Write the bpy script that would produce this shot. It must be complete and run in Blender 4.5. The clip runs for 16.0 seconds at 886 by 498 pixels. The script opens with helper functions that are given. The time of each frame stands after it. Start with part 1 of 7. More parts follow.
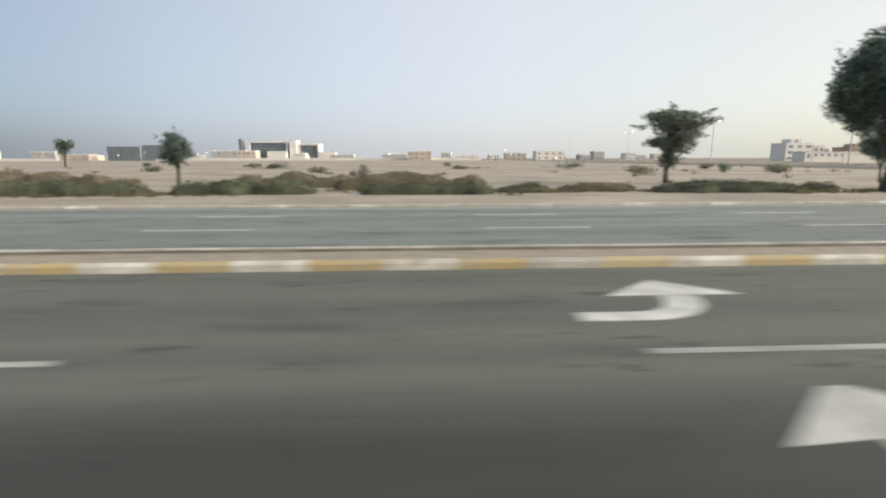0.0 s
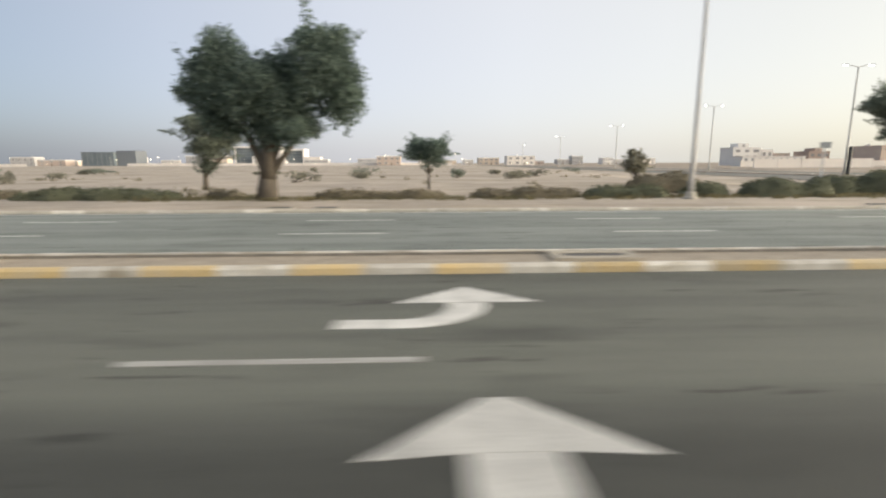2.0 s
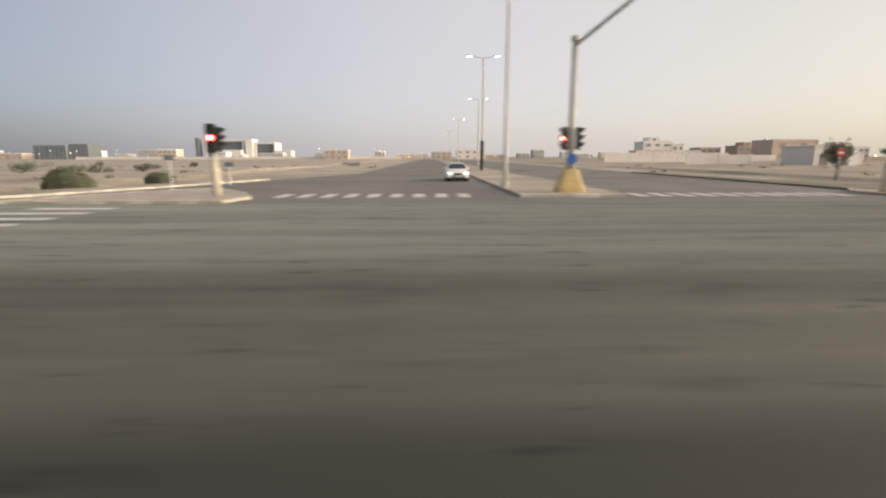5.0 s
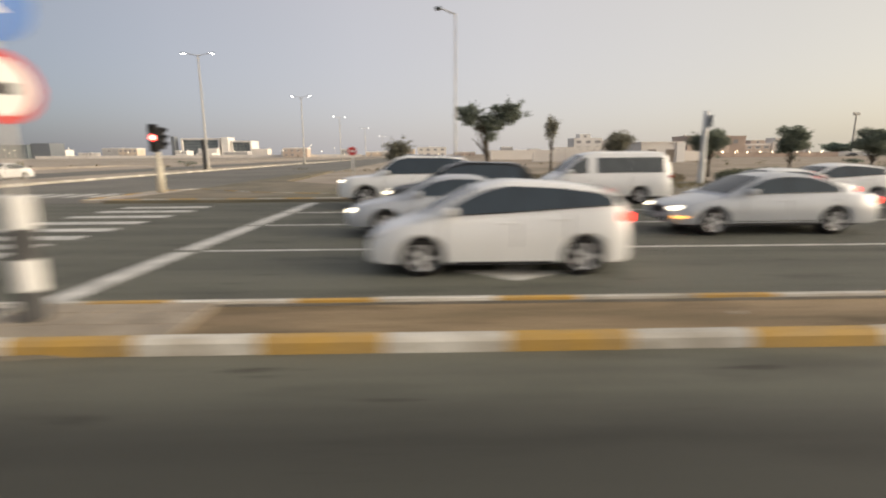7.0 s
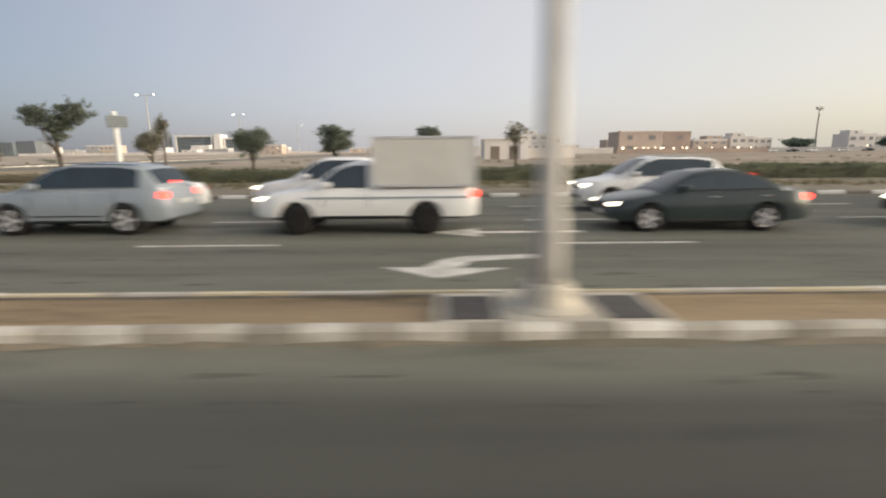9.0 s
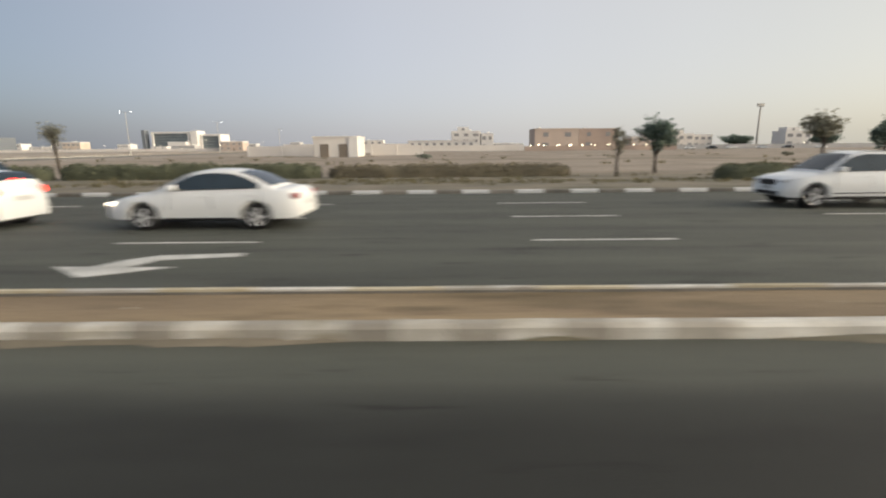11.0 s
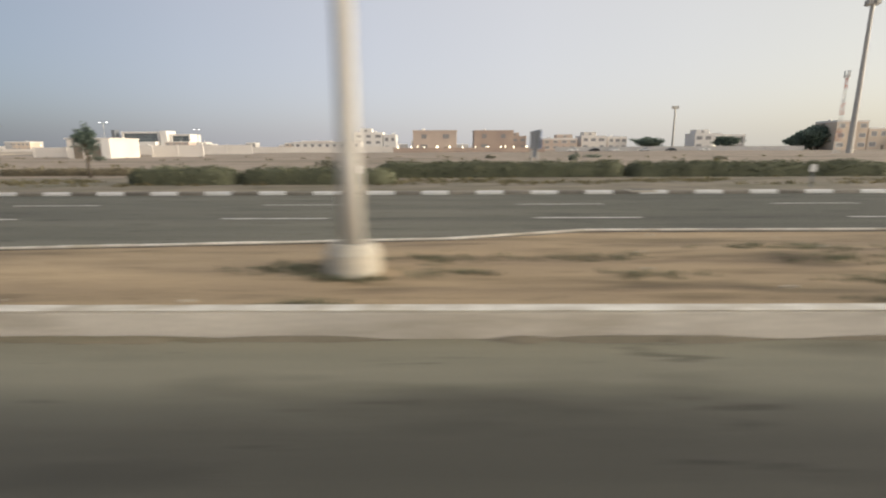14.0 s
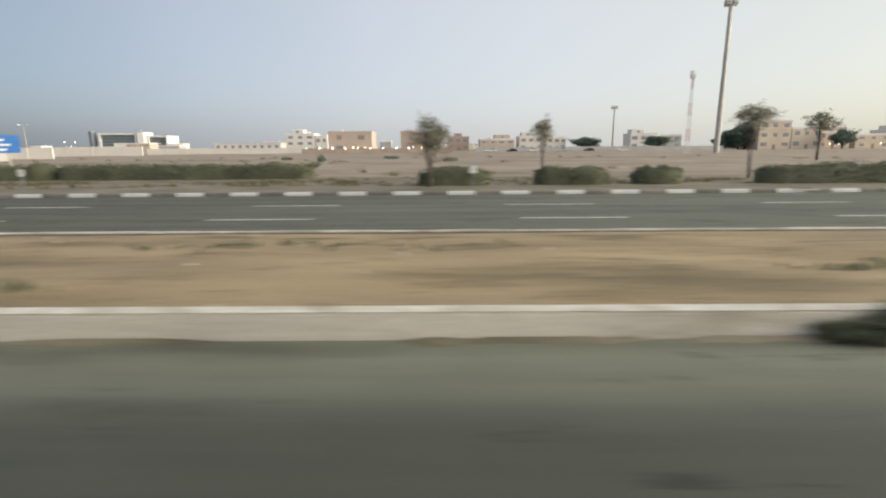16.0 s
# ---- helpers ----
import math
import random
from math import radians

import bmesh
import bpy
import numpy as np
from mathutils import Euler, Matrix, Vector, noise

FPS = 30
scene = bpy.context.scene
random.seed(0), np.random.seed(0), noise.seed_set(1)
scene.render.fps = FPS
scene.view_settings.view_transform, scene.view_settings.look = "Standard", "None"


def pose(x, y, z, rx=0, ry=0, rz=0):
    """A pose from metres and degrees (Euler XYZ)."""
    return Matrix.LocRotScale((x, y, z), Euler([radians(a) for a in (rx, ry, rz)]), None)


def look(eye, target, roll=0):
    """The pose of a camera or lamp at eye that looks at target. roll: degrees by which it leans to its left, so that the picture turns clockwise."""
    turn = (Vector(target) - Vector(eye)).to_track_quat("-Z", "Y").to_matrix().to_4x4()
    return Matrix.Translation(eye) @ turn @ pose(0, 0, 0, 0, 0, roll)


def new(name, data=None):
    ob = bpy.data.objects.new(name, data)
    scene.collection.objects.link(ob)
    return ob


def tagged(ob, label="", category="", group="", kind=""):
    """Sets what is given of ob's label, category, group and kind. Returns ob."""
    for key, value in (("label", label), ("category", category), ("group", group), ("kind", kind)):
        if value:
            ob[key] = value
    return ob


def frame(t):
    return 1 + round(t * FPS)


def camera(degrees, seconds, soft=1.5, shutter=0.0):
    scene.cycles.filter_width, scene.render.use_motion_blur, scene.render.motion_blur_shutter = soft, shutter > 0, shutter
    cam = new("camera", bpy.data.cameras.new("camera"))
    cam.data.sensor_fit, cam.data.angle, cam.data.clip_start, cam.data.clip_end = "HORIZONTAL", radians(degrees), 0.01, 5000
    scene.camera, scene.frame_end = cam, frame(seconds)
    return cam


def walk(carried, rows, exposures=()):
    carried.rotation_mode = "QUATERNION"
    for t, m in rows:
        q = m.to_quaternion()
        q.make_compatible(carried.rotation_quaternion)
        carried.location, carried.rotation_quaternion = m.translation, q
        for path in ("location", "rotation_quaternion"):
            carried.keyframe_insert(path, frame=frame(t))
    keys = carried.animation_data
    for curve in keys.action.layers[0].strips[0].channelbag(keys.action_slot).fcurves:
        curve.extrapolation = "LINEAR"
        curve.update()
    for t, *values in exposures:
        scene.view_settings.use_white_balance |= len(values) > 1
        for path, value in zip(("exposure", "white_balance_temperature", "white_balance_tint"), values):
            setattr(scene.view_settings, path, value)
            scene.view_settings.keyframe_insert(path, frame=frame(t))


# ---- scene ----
# ---- camera and its way: the side window of a moving van, looking across the road ----
cam = camera(84.2, 16.0, soft=2.1, shutter=0.46)
# seconds, metres along the road, metres across, turn to the right, tilt down, lean to the right
ROWS = (
    (0.0, 0.00, 0.01, 2.84, 10.49, 0.09),
    (0.5, 8.69, -0.02, 2.84, 10.27, 0.19),
    (1.0, 17.11, -0.03, 2.54, 10.20, 0.33),
    (1.5, 25.76, -0.05, 2.33, 10.22, 0.19),
    (2.0, 34.50, -0.03, 2.06, 9.94, 0.17),
    (2.5, 43.31, -0.00, 1.59, 10.27, 0.26),
    (3.0, 52.07, 0.02, 1.26, 10.29, 0.38),
    (3.5, 60.48, 0.04, 0.97, 10.47, 0.39),
    (4.0, 69.12, 0.04, 1.07, 10.62, 0.42),
    (4.2, 72.68, 0.05, 1.06, 10.69, 0.25),
    (6.3, 111.94, 0.05, 1.88, 10.55, 0.19),
    (6.5, 115.70, 0.05, 1.60, 10.73, 0.18),
    (7.0, 125.12, 0.05, 1.34, 10.94, 0.35),
    (7.5, 134.54, 0.04, 1.22, 10.96, 0.20),
    (8.0, 143.41, 0.01, 0.59, 11.09, 0.41),
    (8.5, 152.24, -0.05, -0.10, 11.34, 0.60),
    (9.0, 161.26, -0.06, -0.22, 11.37, 0.51),
    (9.5, 170.38, -0.04, -0.31, 11.49, 0.36),
    (10.0, 179.44, -0.04, -0.38, 11.57, 0.58),
    (10.2, 183.06, -0.04, -0.14, 11.81, 0.53),
    (12.3, 219.99, -0.03, -0.77, 11.67, 0.52),
    (12.5, 223.59, -0.03, -0.84, 11.65, 0.53),
    (13.0, 232.62, -0.02, -0.79, 11.58, 0.44),
    (13.5, 241.45, -0.02, -0.60, 11.58, 0.31),
    (14.0, 249.92, -0.00, -0.52, 11.69, 0.27),
    (14.5, 258.72, 0.03, -0.60, 11.77, 0.26),
    (15.0, 267.63, 0.03, -0.77, 11.75, 0.36),
    (15.5, 276.68, 0.03, -0.76, 11.66, 0.34),
    (16.0, 285.82, 0.03, -0.53, 11.66, 0.46),
)
walk(cam, [(t, pose(x, y, 1.955, 90 - tilt, 0, -turn) @ pose(0, 0, 0, 0, 0, -lean)) for t, x, y, turn, tilt, lean in ROWS],
     exposures=((0.0, 1.13, 6700, 4), (1.5, 1.21, 6900, 6), (3.0, 1.19, 7050, 7), (4.2, 1.05, 7200, 8), (6.3, 0.87, 7700, 14), (7.0, 0.83, 7450, 10), (8.0, 0.86, 7200, 8), (8.5, 0.98, 7200, 9), (10.2, 0.90, 7000, 7), (12.5, 0.86, 7000, 7), (13.5, 0.95, 7100, 8), (15.0, 0.87, 7000, 7), (16.0, 1.03, 6850, 4)))

# ---- light: hazy dusk sky, the sun going down ahead on the right ----
SUN_SIDE = radians(101)
GLOW_SIDE = radians(88)
world = bpy.data.worlds.new("dusk")
scene.world = world
world.use_nodes = True
wt = world.node_tree
sky = wt.nodes.new("ShaderNodeTexSky")
sky.sky_type = "NISHITA"
sky.sun_disc = False
sky.sun_elevation = radians(10.0)
sky.sun_rotation = SUN_SIDE
sky.altitude, sky.air_density, sky.dust_density, sky.ozone_density = 0, 0.5, 4.0, 1.0
wt.links.new(sky.outputs[0], wt.nodes["Background"].inputs[0])
wt.nodes["Background"].inputs[1].default_value = 0.05
# dust haze over the whole sky: blue-grey away from the sunset, cream towards it
coord = wt.nodes.new("ShaderNodeTexCoord")
aside = wt.nodes.new("ShaderNodeVectorMath")
aside.operation = "DOT_PRODUCT"
aside.inputs[1].default_value = (math.sin(GLOW_SIDE), math.cos(GLOW_SIDE), 0)
wt.links.new(coord.outputs["Generated"], aside.inputs[0])
spread = wt.nodes.new("ShaderNodeMapRange")
spread.inputs["From Min"].default_value, spread.inputs["From Max"].default_value = -1, 1
wt.links.new(aside.outputs["Value"], spread.inputs["Value"])
dust = wt.nodes.new("ShaderNodeValToRGB")
while len(dust.color_ramp.elements) < 6:
    dust.color_ramp.elements.new(0.5)
for e, u in zip(dust.color_ramp.elements, (-0.68, -0.4, -0.1, 0.2, 0.45, 0.7)):
    e.position = (u + 1) / 2
    e.color = (0.272 + 0.140 * u - 0.160 * u * u, 0.277 + 0.126 * u - 0.162 * u * u, 0.309 + 0.094 * u - 0.225 * u * u, 1)
wt.links.new(spread.outputs[0], dust.inputs["Fac"])
haze = wt.nodes.new("ShaderNodeBackground")
wt.links.new(dust.outputs["Color"], haze.inputs[0])
haze.inputs[1].default_value = 1.0
both = wt.nodes.new("ShaderNodeAddShader")
wt.links.new(wt.nodes["Background"].outputs[0], both.inputs[0])
wt.links.new(haze.outputs[0], both.inputs[1])
wt.links.new(both.outputs[0], wt.nodes["World Output"].inputs[0])

sun_data = bpy.data.lights.new("sun", "SUN")
sun_data.energy, sun_data.angle, sun_data.color = 1.85, radians(45), (1.0, 0.92, 0.84)
sun = new("sun", sun_data)
sun.matrix_world = look((0, 0, 0), (-math.sin(SUN_SIDE), -math.cos(SUN_SIDE), -math.tan(radians(12))))

# ---- materials ----
def mat(name, c, c2=None, scale=3.0, rough=0.85, metal=0.0, bump=0.0, fine=40.0, stretch=(1, 1, 1), island=0.0, obj=0.0,
        emit=None, strength=0.0, coat=0.0, spots=0.0, world_space=True, thin=0.0):
    """A surface with coarse and fine variation at real size."""
    m = bpy.data.materials.new(name)
    m.use_nodes = True
    nt = m.node_tree
    b = nt.nodes["Principled BSDF"]
    b.inputs["Roughness"].default_value = rough
    b.inputs["Metallic"].default_value = metal
    if coat:
        b.inputs["Coat Weight"].default_value = coat
        b.inputs["Coat Roughness"].default_value = 0.05
    if emit:
        b.inputs["Emission Color"].default_value = (*emit, 1)
        b.inputs["Emission Strength"].default_value = strength
    c2 = c2 or tuple(v * 0.8 for v in c)
    if world_space:
        vec = nt.nodes.new("ShaderNodeNewGeometry").outputs["Position"]
    else:
        vec = nt.nodes.new("ShaderNodeTexCoord").outputs["Object"]
    mp = nt.nodes.new("ShaderNodeMapping")
    mp.inputs["Scale"].default_value = stretch
    nt.links.new(vec, mp.inputs["Vector"])
    n1 = nt.nodes.new("ShaderNodeTexNoise")
    n1.inputs["Scale"].default_value, n1.inputs["Detail"].default_value = scale, 6
    n2 = nt.nodes.new("ShaderNodeTexNoise")
    n2.inputs["Scale"].default_value, n2.inputs["Detail"].default_value = fine, 4
    nt.links.new(mp.outputs[0], n1.inputs["Vector"])
    nt.links.new(vec, n2.inputs["Vector"])
    ramp = nt.nodes.new("ShaderNodeValToRGB")
    ramp.color_ramp.elements[0].position, ramp.color_ramp.elements[1].position = 0.35, 0.65
    ramp.color_ramp.elements[0].color, ramp.color_ramp.elements[1].color = (*c2, 1), (*c, 1)
    nt.links.new(n1.outputs["Fac"], ramp.inputs["Fac"])
    col = ramp.outputs["Color"]

    def tint(col, fac, amount):
        mix = nt.nodes.new("ShaderNodeMix")
        mix.data_type, mix.blend_type = "RGBA", "MULTIPLY"
        mix.inputs["Factor"].default_value = 1.0
        mr = nt.nodes.new("ShaderNodeMapRange")
        mr.inputs["From Min"].default_value, mr.inputs["From Max"].default_value = 0.0, 1.0
        mr.inputs["To Min"].default_value, mr.inputs["To Max"].default_value = 1 - amount, 1 + amount
        nt.links.new(fac, mr.inputs["Value"])
        nt.links.new(col, mix.inputs["A"])
        nt.links.new(mr.outputs[0], mix.inputs["B"])
        return mix.outputs["Result"]
    col = tint(col, n2.outputs["Fac"], 0.35 if bump else 0.12)
    if spots:
        n3 = nt.nodes.new("ShaderNodeTexNoise")
        n3.inputs["Scale"].default_value, n3.inputs["Detail"].default_value = 0.55, 3
        mp3 = nt.nodes.new("ShaderNodeMapping")
        mp3.inputs["Scale"].default_value = (0.6, 2.2, 1)
        nt.links.new(vec, mp3.inputs["Vector"])
        nt.links.new(mp3.outputs[0], n3.inputs["Vector"])
        r3 = nt.nodes.new("ShaderNodeValToRGB")
        r3.color_ramp.elements[0].position, r3.color_ramp.elements[1].position = 0.56, 0.72
        r3.color_ramp.elements[0].color, r3.color_ramp.elements[1].color = (1, 1, 1, 1), (1 - spots, 1 - spots, 1 - spots, 1)
        nt.links.new(n3.outputs["Fac"], r3.inputs["Fac"])
        mx = nt.nodes.new("ShaderNodeMix")
        mx.data_type, mx.blend_type = "RGBA", "MULTIPLY"
        mx.inputs["Factor"].default_value = 1.0
        nt.links.new(col, mx.inputs["A"])
        nt.links.new(r3.outputs["Color"], mx.inputs["B"])
        col = mx.outputs["Result"]
    if island:
        col = tint(col, nt.nodes.new("ShaderNodeNewGeometry").outputs["Random Per Island"], island)
    if obj:
        col = tint(col, nt.nodes.new("ShaderNodeObjectInfo").outputs["Random"], obj)
    nt.links.new(col, b.inputs["Base Color"])
    if thin:
        tl = nt.nodes.new("ShaderNodeBsdfTranslucent")
        nt.links.new(col, tl.inputs["Color"])
        ms = nt.nodes.new("ShaderNodeMixShader")
        ms.inputs[0].default_value = thin
        nt.links.new(b.outputs[0], ms.inputs[1])
        nt.links.new(tl.outputs[0], ms.inputs[2])
        nt.links.new(ms.outputs[0], nt.nodes["Material Output"].inputs["Surface"])
    if bump:
        bp = nt.nodes.new("ShaderNodeBump")
        bp.inputs["Strength"].default_value, bp.inputs["Distance"].default_value = bump, 0.02
        nt.links.new(n2.outputs["Fac"], bp.inputs["Height"])
        nt.links.new(bp.outputs[0], b.inputs["Normal"])
    return m

M = {}
ASPHALT = dict(c=(0.174, 0.179, 0.152), c2=(0.119, 0.123, 0.106), scale=0.9, rough=0.85, bump=0.5, fine=55, stretch=(0.05, 1.0, 1), spots=0.34)
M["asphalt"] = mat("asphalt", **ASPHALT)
def lane_tones(m, first, *later):
    """Tone across the road, dusty strip by the kerb included: (y, factor); later: (x0, x1, table) that take over from
    x0 to x1.
    """
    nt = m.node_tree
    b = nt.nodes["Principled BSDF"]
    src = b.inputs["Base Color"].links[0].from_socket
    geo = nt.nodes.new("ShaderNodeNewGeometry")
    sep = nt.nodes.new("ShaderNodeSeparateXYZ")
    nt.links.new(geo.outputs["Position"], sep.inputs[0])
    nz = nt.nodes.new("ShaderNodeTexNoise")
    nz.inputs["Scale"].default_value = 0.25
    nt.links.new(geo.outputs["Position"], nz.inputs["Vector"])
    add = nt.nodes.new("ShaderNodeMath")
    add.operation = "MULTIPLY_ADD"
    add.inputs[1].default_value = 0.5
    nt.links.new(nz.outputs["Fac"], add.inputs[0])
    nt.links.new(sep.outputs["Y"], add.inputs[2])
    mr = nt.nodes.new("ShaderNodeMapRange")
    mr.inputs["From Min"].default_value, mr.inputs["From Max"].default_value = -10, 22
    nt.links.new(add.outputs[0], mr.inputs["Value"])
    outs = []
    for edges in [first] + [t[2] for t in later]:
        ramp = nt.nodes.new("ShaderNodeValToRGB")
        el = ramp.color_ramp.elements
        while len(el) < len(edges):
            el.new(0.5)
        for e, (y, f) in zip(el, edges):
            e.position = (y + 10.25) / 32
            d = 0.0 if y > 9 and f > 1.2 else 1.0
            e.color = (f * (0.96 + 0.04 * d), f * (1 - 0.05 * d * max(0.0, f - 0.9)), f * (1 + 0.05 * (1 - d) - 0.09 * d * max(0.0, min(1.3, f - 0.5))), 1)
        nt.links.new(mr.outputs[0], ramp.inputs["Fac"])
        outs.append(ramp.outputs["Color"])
    total = outs[0]
    for (x0, x1, _), out in zip(later, outs[1:]):
        fx = nt.nodes.new("ShaderNodeMapRange")
        fx.interpolation_type = "SMOOTHSTEP"
        fx.inputs["From Min"].default_value, fx.inputs["From Max"].default_value = x0, x1
        nt.links.new(sep.outputs["X"], fx.inputs["Value"])
        two = nt.nodes.new("ShaderNodeMix")
        two.data_type = "RGBA"
        nt.links.new(fx.outputs[0], two.inputs["Factor"])
        nt.links.new(total, two.inputs["A"])
        nt.links.new(out, two.inputs["B"])
        total = two.outputs["Result"]
    mx = nt.nodes.new("ShaderNodeMix")
    mx.data_type, mx.blend_type = "RGBA", "MULTIPLY"
    mx.inputs["Factor"].default_value = 1.0
    nt.links.new(src, mx.inputs["A"])
    nt.links.new(total, mx.inputs["B"])
    nt.links.new(mx.outputs["Result"], b.inputs["Base Color"])


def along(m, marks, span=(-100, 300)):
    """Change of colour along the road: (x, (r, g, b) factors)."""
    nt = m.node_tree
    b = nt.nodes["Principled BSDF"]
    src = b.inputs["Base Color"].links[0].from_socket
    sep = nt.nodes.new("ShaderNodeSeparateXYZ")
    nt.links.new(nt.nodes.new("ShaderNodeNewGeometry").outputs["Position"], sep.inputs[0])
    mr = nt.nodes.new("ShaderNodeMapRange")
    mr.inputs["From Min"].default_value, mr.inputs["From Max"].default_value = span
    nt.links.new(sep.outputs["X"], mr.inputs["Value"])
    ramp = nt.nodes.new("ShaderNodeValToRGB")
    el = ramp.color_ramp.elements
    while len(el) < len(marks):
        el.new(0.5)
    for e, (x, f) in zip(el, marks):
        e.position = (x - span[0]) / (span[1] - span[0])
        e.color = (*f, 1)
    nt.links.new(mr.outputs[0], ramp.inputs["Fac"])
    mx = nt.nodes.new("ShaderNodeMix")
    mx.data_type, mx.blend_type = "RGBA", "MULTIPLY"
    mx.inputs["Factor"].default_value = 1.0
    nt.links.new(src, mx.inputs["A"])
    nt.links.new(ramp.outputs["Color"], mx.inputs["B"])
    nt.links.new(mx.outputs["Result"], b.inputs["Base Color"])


# darker in the near lane, paler in the dust beside the kerb
lane_tones(M["asphalt"], ((-9, 0.31), (3.0, 0.35), (3.5, 0.48), (4.0, 0.84), (4.6, 0.90), (8.2, 0.84), (9.5, 1.4), (21, 1.65)),
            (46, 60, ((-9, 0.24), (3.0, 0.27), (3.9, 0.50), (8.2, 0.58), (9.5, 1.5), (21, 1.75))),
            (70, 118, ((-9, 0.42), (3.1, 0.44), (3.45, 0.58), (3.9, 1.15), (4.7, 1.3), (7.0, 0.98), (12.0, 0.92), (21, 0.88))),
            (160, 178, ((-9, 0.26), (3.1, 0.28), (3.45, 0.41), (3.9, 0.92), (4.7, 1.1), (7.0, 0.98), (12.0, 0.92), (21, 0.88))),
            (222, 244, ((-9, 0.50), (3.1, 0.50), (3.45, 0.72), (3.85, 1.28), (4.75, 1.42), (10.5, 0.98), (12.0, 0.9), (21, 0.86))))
# tint along the road; swings of exposure are put into the asphalt colour
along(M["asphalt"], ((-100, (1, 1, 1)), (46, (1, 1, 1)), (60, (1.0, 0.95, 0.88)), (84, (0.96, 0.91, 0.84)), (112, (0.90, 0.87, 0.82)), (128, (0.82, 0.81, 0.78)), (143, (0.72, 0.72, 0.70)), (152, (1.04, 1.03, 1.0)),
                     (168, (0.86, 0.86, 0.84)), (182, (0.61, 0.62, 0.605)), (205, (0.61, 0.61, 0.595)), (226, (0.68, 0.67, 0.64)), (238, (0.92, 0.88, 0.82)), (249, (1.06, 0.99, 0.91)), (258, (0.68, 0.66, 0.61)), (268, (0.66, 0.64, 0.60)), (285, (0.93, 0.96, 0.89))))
M["asphalt_old"] = mat("asphalt_old", (0.20, 0.19, 0.165), (0.15, 0.143, 0.125), 0.7, 0.88, bump=0.5, fine=50, stretch=(0.2, 0.2, 1), spots=0.2)
M["marking"] = mat("road_paint_white", (0.70, 0.68, 0.63), (0.46, 0.45, 0.41), 2.2, 0.7, bump=0.3, fine=30)
M["marking_grey"] = mat("road_paint_grey", (0.57, 0.555, 0.51), (0.40, 0.39, 0.36), 1.8, 0.72, bump=0.3, fine=30)
M["marking_worn"] = mat("road_paint_worn", (0.46, 0.45, 0.41), (0.30, 0.29, 0.265), 1.2, 0.75, bump=0.3, fine=30, stretch=(0.6, 3, 1))
M["verge_dirt"] = mat("verge_dirt", (0.25, 0.21, 0.155), (0.17, 0.15, 0.11), 0.35, 0.95, bump=0.6, fine=9, spots=0.35)
M["kerb_white"] = mat("kerb_paint_white", (0.70, 0.67, 0.60), (0.47, 0.43, 0.36), 2.6, 0.75, bump=0.3, fine=25, obj=0.18)
M["kerb_yellow"] = mat("kerb_paint_yellow", (0.57, 0.335, 0.07), (0.46, 0.31, 0.13), 2.6, 0.7, bump=0.3, fine=25, obj=0.15)
M["kerb_dusty"] = mat("kerb_paint_dusty_yellow", (0.55, 0.41, 0.20), (0.50, 0.41, 0.27), 2.6, 0.75, bump=0.3, fine=25, obj=0.2)
M["kerb_faded"] = mat("kerb_paint_faded", (0.60, 0.54, 0.40), (0.50, 0.42, 0.27), 2.6, 0.75, bump=0.3, fine=25, obj=0.15)
M["kerb_black"] = mat("kerb_paint_black_worn", (0.40, 0.365, 0.305), (0.28, 0.25, 0.205), 1.6, 0.75, bump=0.3, fine=25, obj=0.2)
M["kerb_dark"] = mat("kerb_paint_dark_and_shade", (0.22, 0.20, 0.17), (0.14, 0.13, 0.11), 1.6, 0.75, bump=0.3, fine=25, obj=0.2)
M["concrete"] = mat("concrete", (0.52, 0.48, 0.40), (0.42, 0.385, 0.32), 1.2, 0.85, bump=0.4, fine=22)
M["pit_concrete"] = mat("pit_frame_concrete", (0.42, 0.375, 0.30), (0.33, 0.295, 0.235), 1.2, 0.85, bump=0.4, fine=22)
M["wall_concrete"] = mat("kerb_wall_concrete", (0.60, 0.55, 0.475), (0.46, 0.425, 0.37), 1.0, 0.85, bump=0.4, fine=22, stretch=(0.4, 1, 1))
M["cream_pale"] = mat("pale_cream_paint", (0.64, 0.58, 0.46), (0.54, 0.49, 0.39), 1.5, 0.6, bump=0.2, fine=15)
M["cream"] = mat("cream_paint", (0.62, 0.45, 0.20), (0.52, 0.38, 0.18), 1.5, 0.6, bump=0.2, fine=15)
M["yellow_paint"] = mat("yellow_paint", (0.55, 0.38, 0.06), (0.45, 0.30, 0.06), 2.0, 0.55)
M["sand"] = mat("desert_sand", (0.48, 0.405, 0.325), (0.345, 0.293, 0.235), 0.16, 0.95, bump=0.6, fine=7, spots=0.25)
M["median_sand"] = mat("median_sand", (0.43, 0.322, 0.196), (0.28, 0.210, 0.133), 0.7, 0.95, bump=0.6, fine=18, stretch=(0.22, 1, 1), spots=0.5)
M["paver"] = mat("sandy_pavers", (0.36, 0.305, 0.235), (0.29, 0.245, 0.19), 2.5, 0.9, bump=0.4, fine=20, obj=0.12)
M["paver_pale"] = mat("pale_island_paving", (0.46, 0.40, 0.33), (0.37, 0.32, 0.265), 1.2, 0.9, bump=0.4, fine=14)
M["joint"] = mat("paver_joint_sand", (0.24, 0.20, 0.15), (0.2, 0.165, 0.125), 3, 0.95)
M["galv"] = mat("painted_steel_grey", (0.50, 0.48, 0.44), (0.43, 0.41, 0.375), 1.4, 0.55, metal=0.1)
M["dark_steel"] = mat("dark_green_grey_steel", (0.095, 0.12, 0.13), (0.075, 0.095, 0.105), 1.4, 0.5)
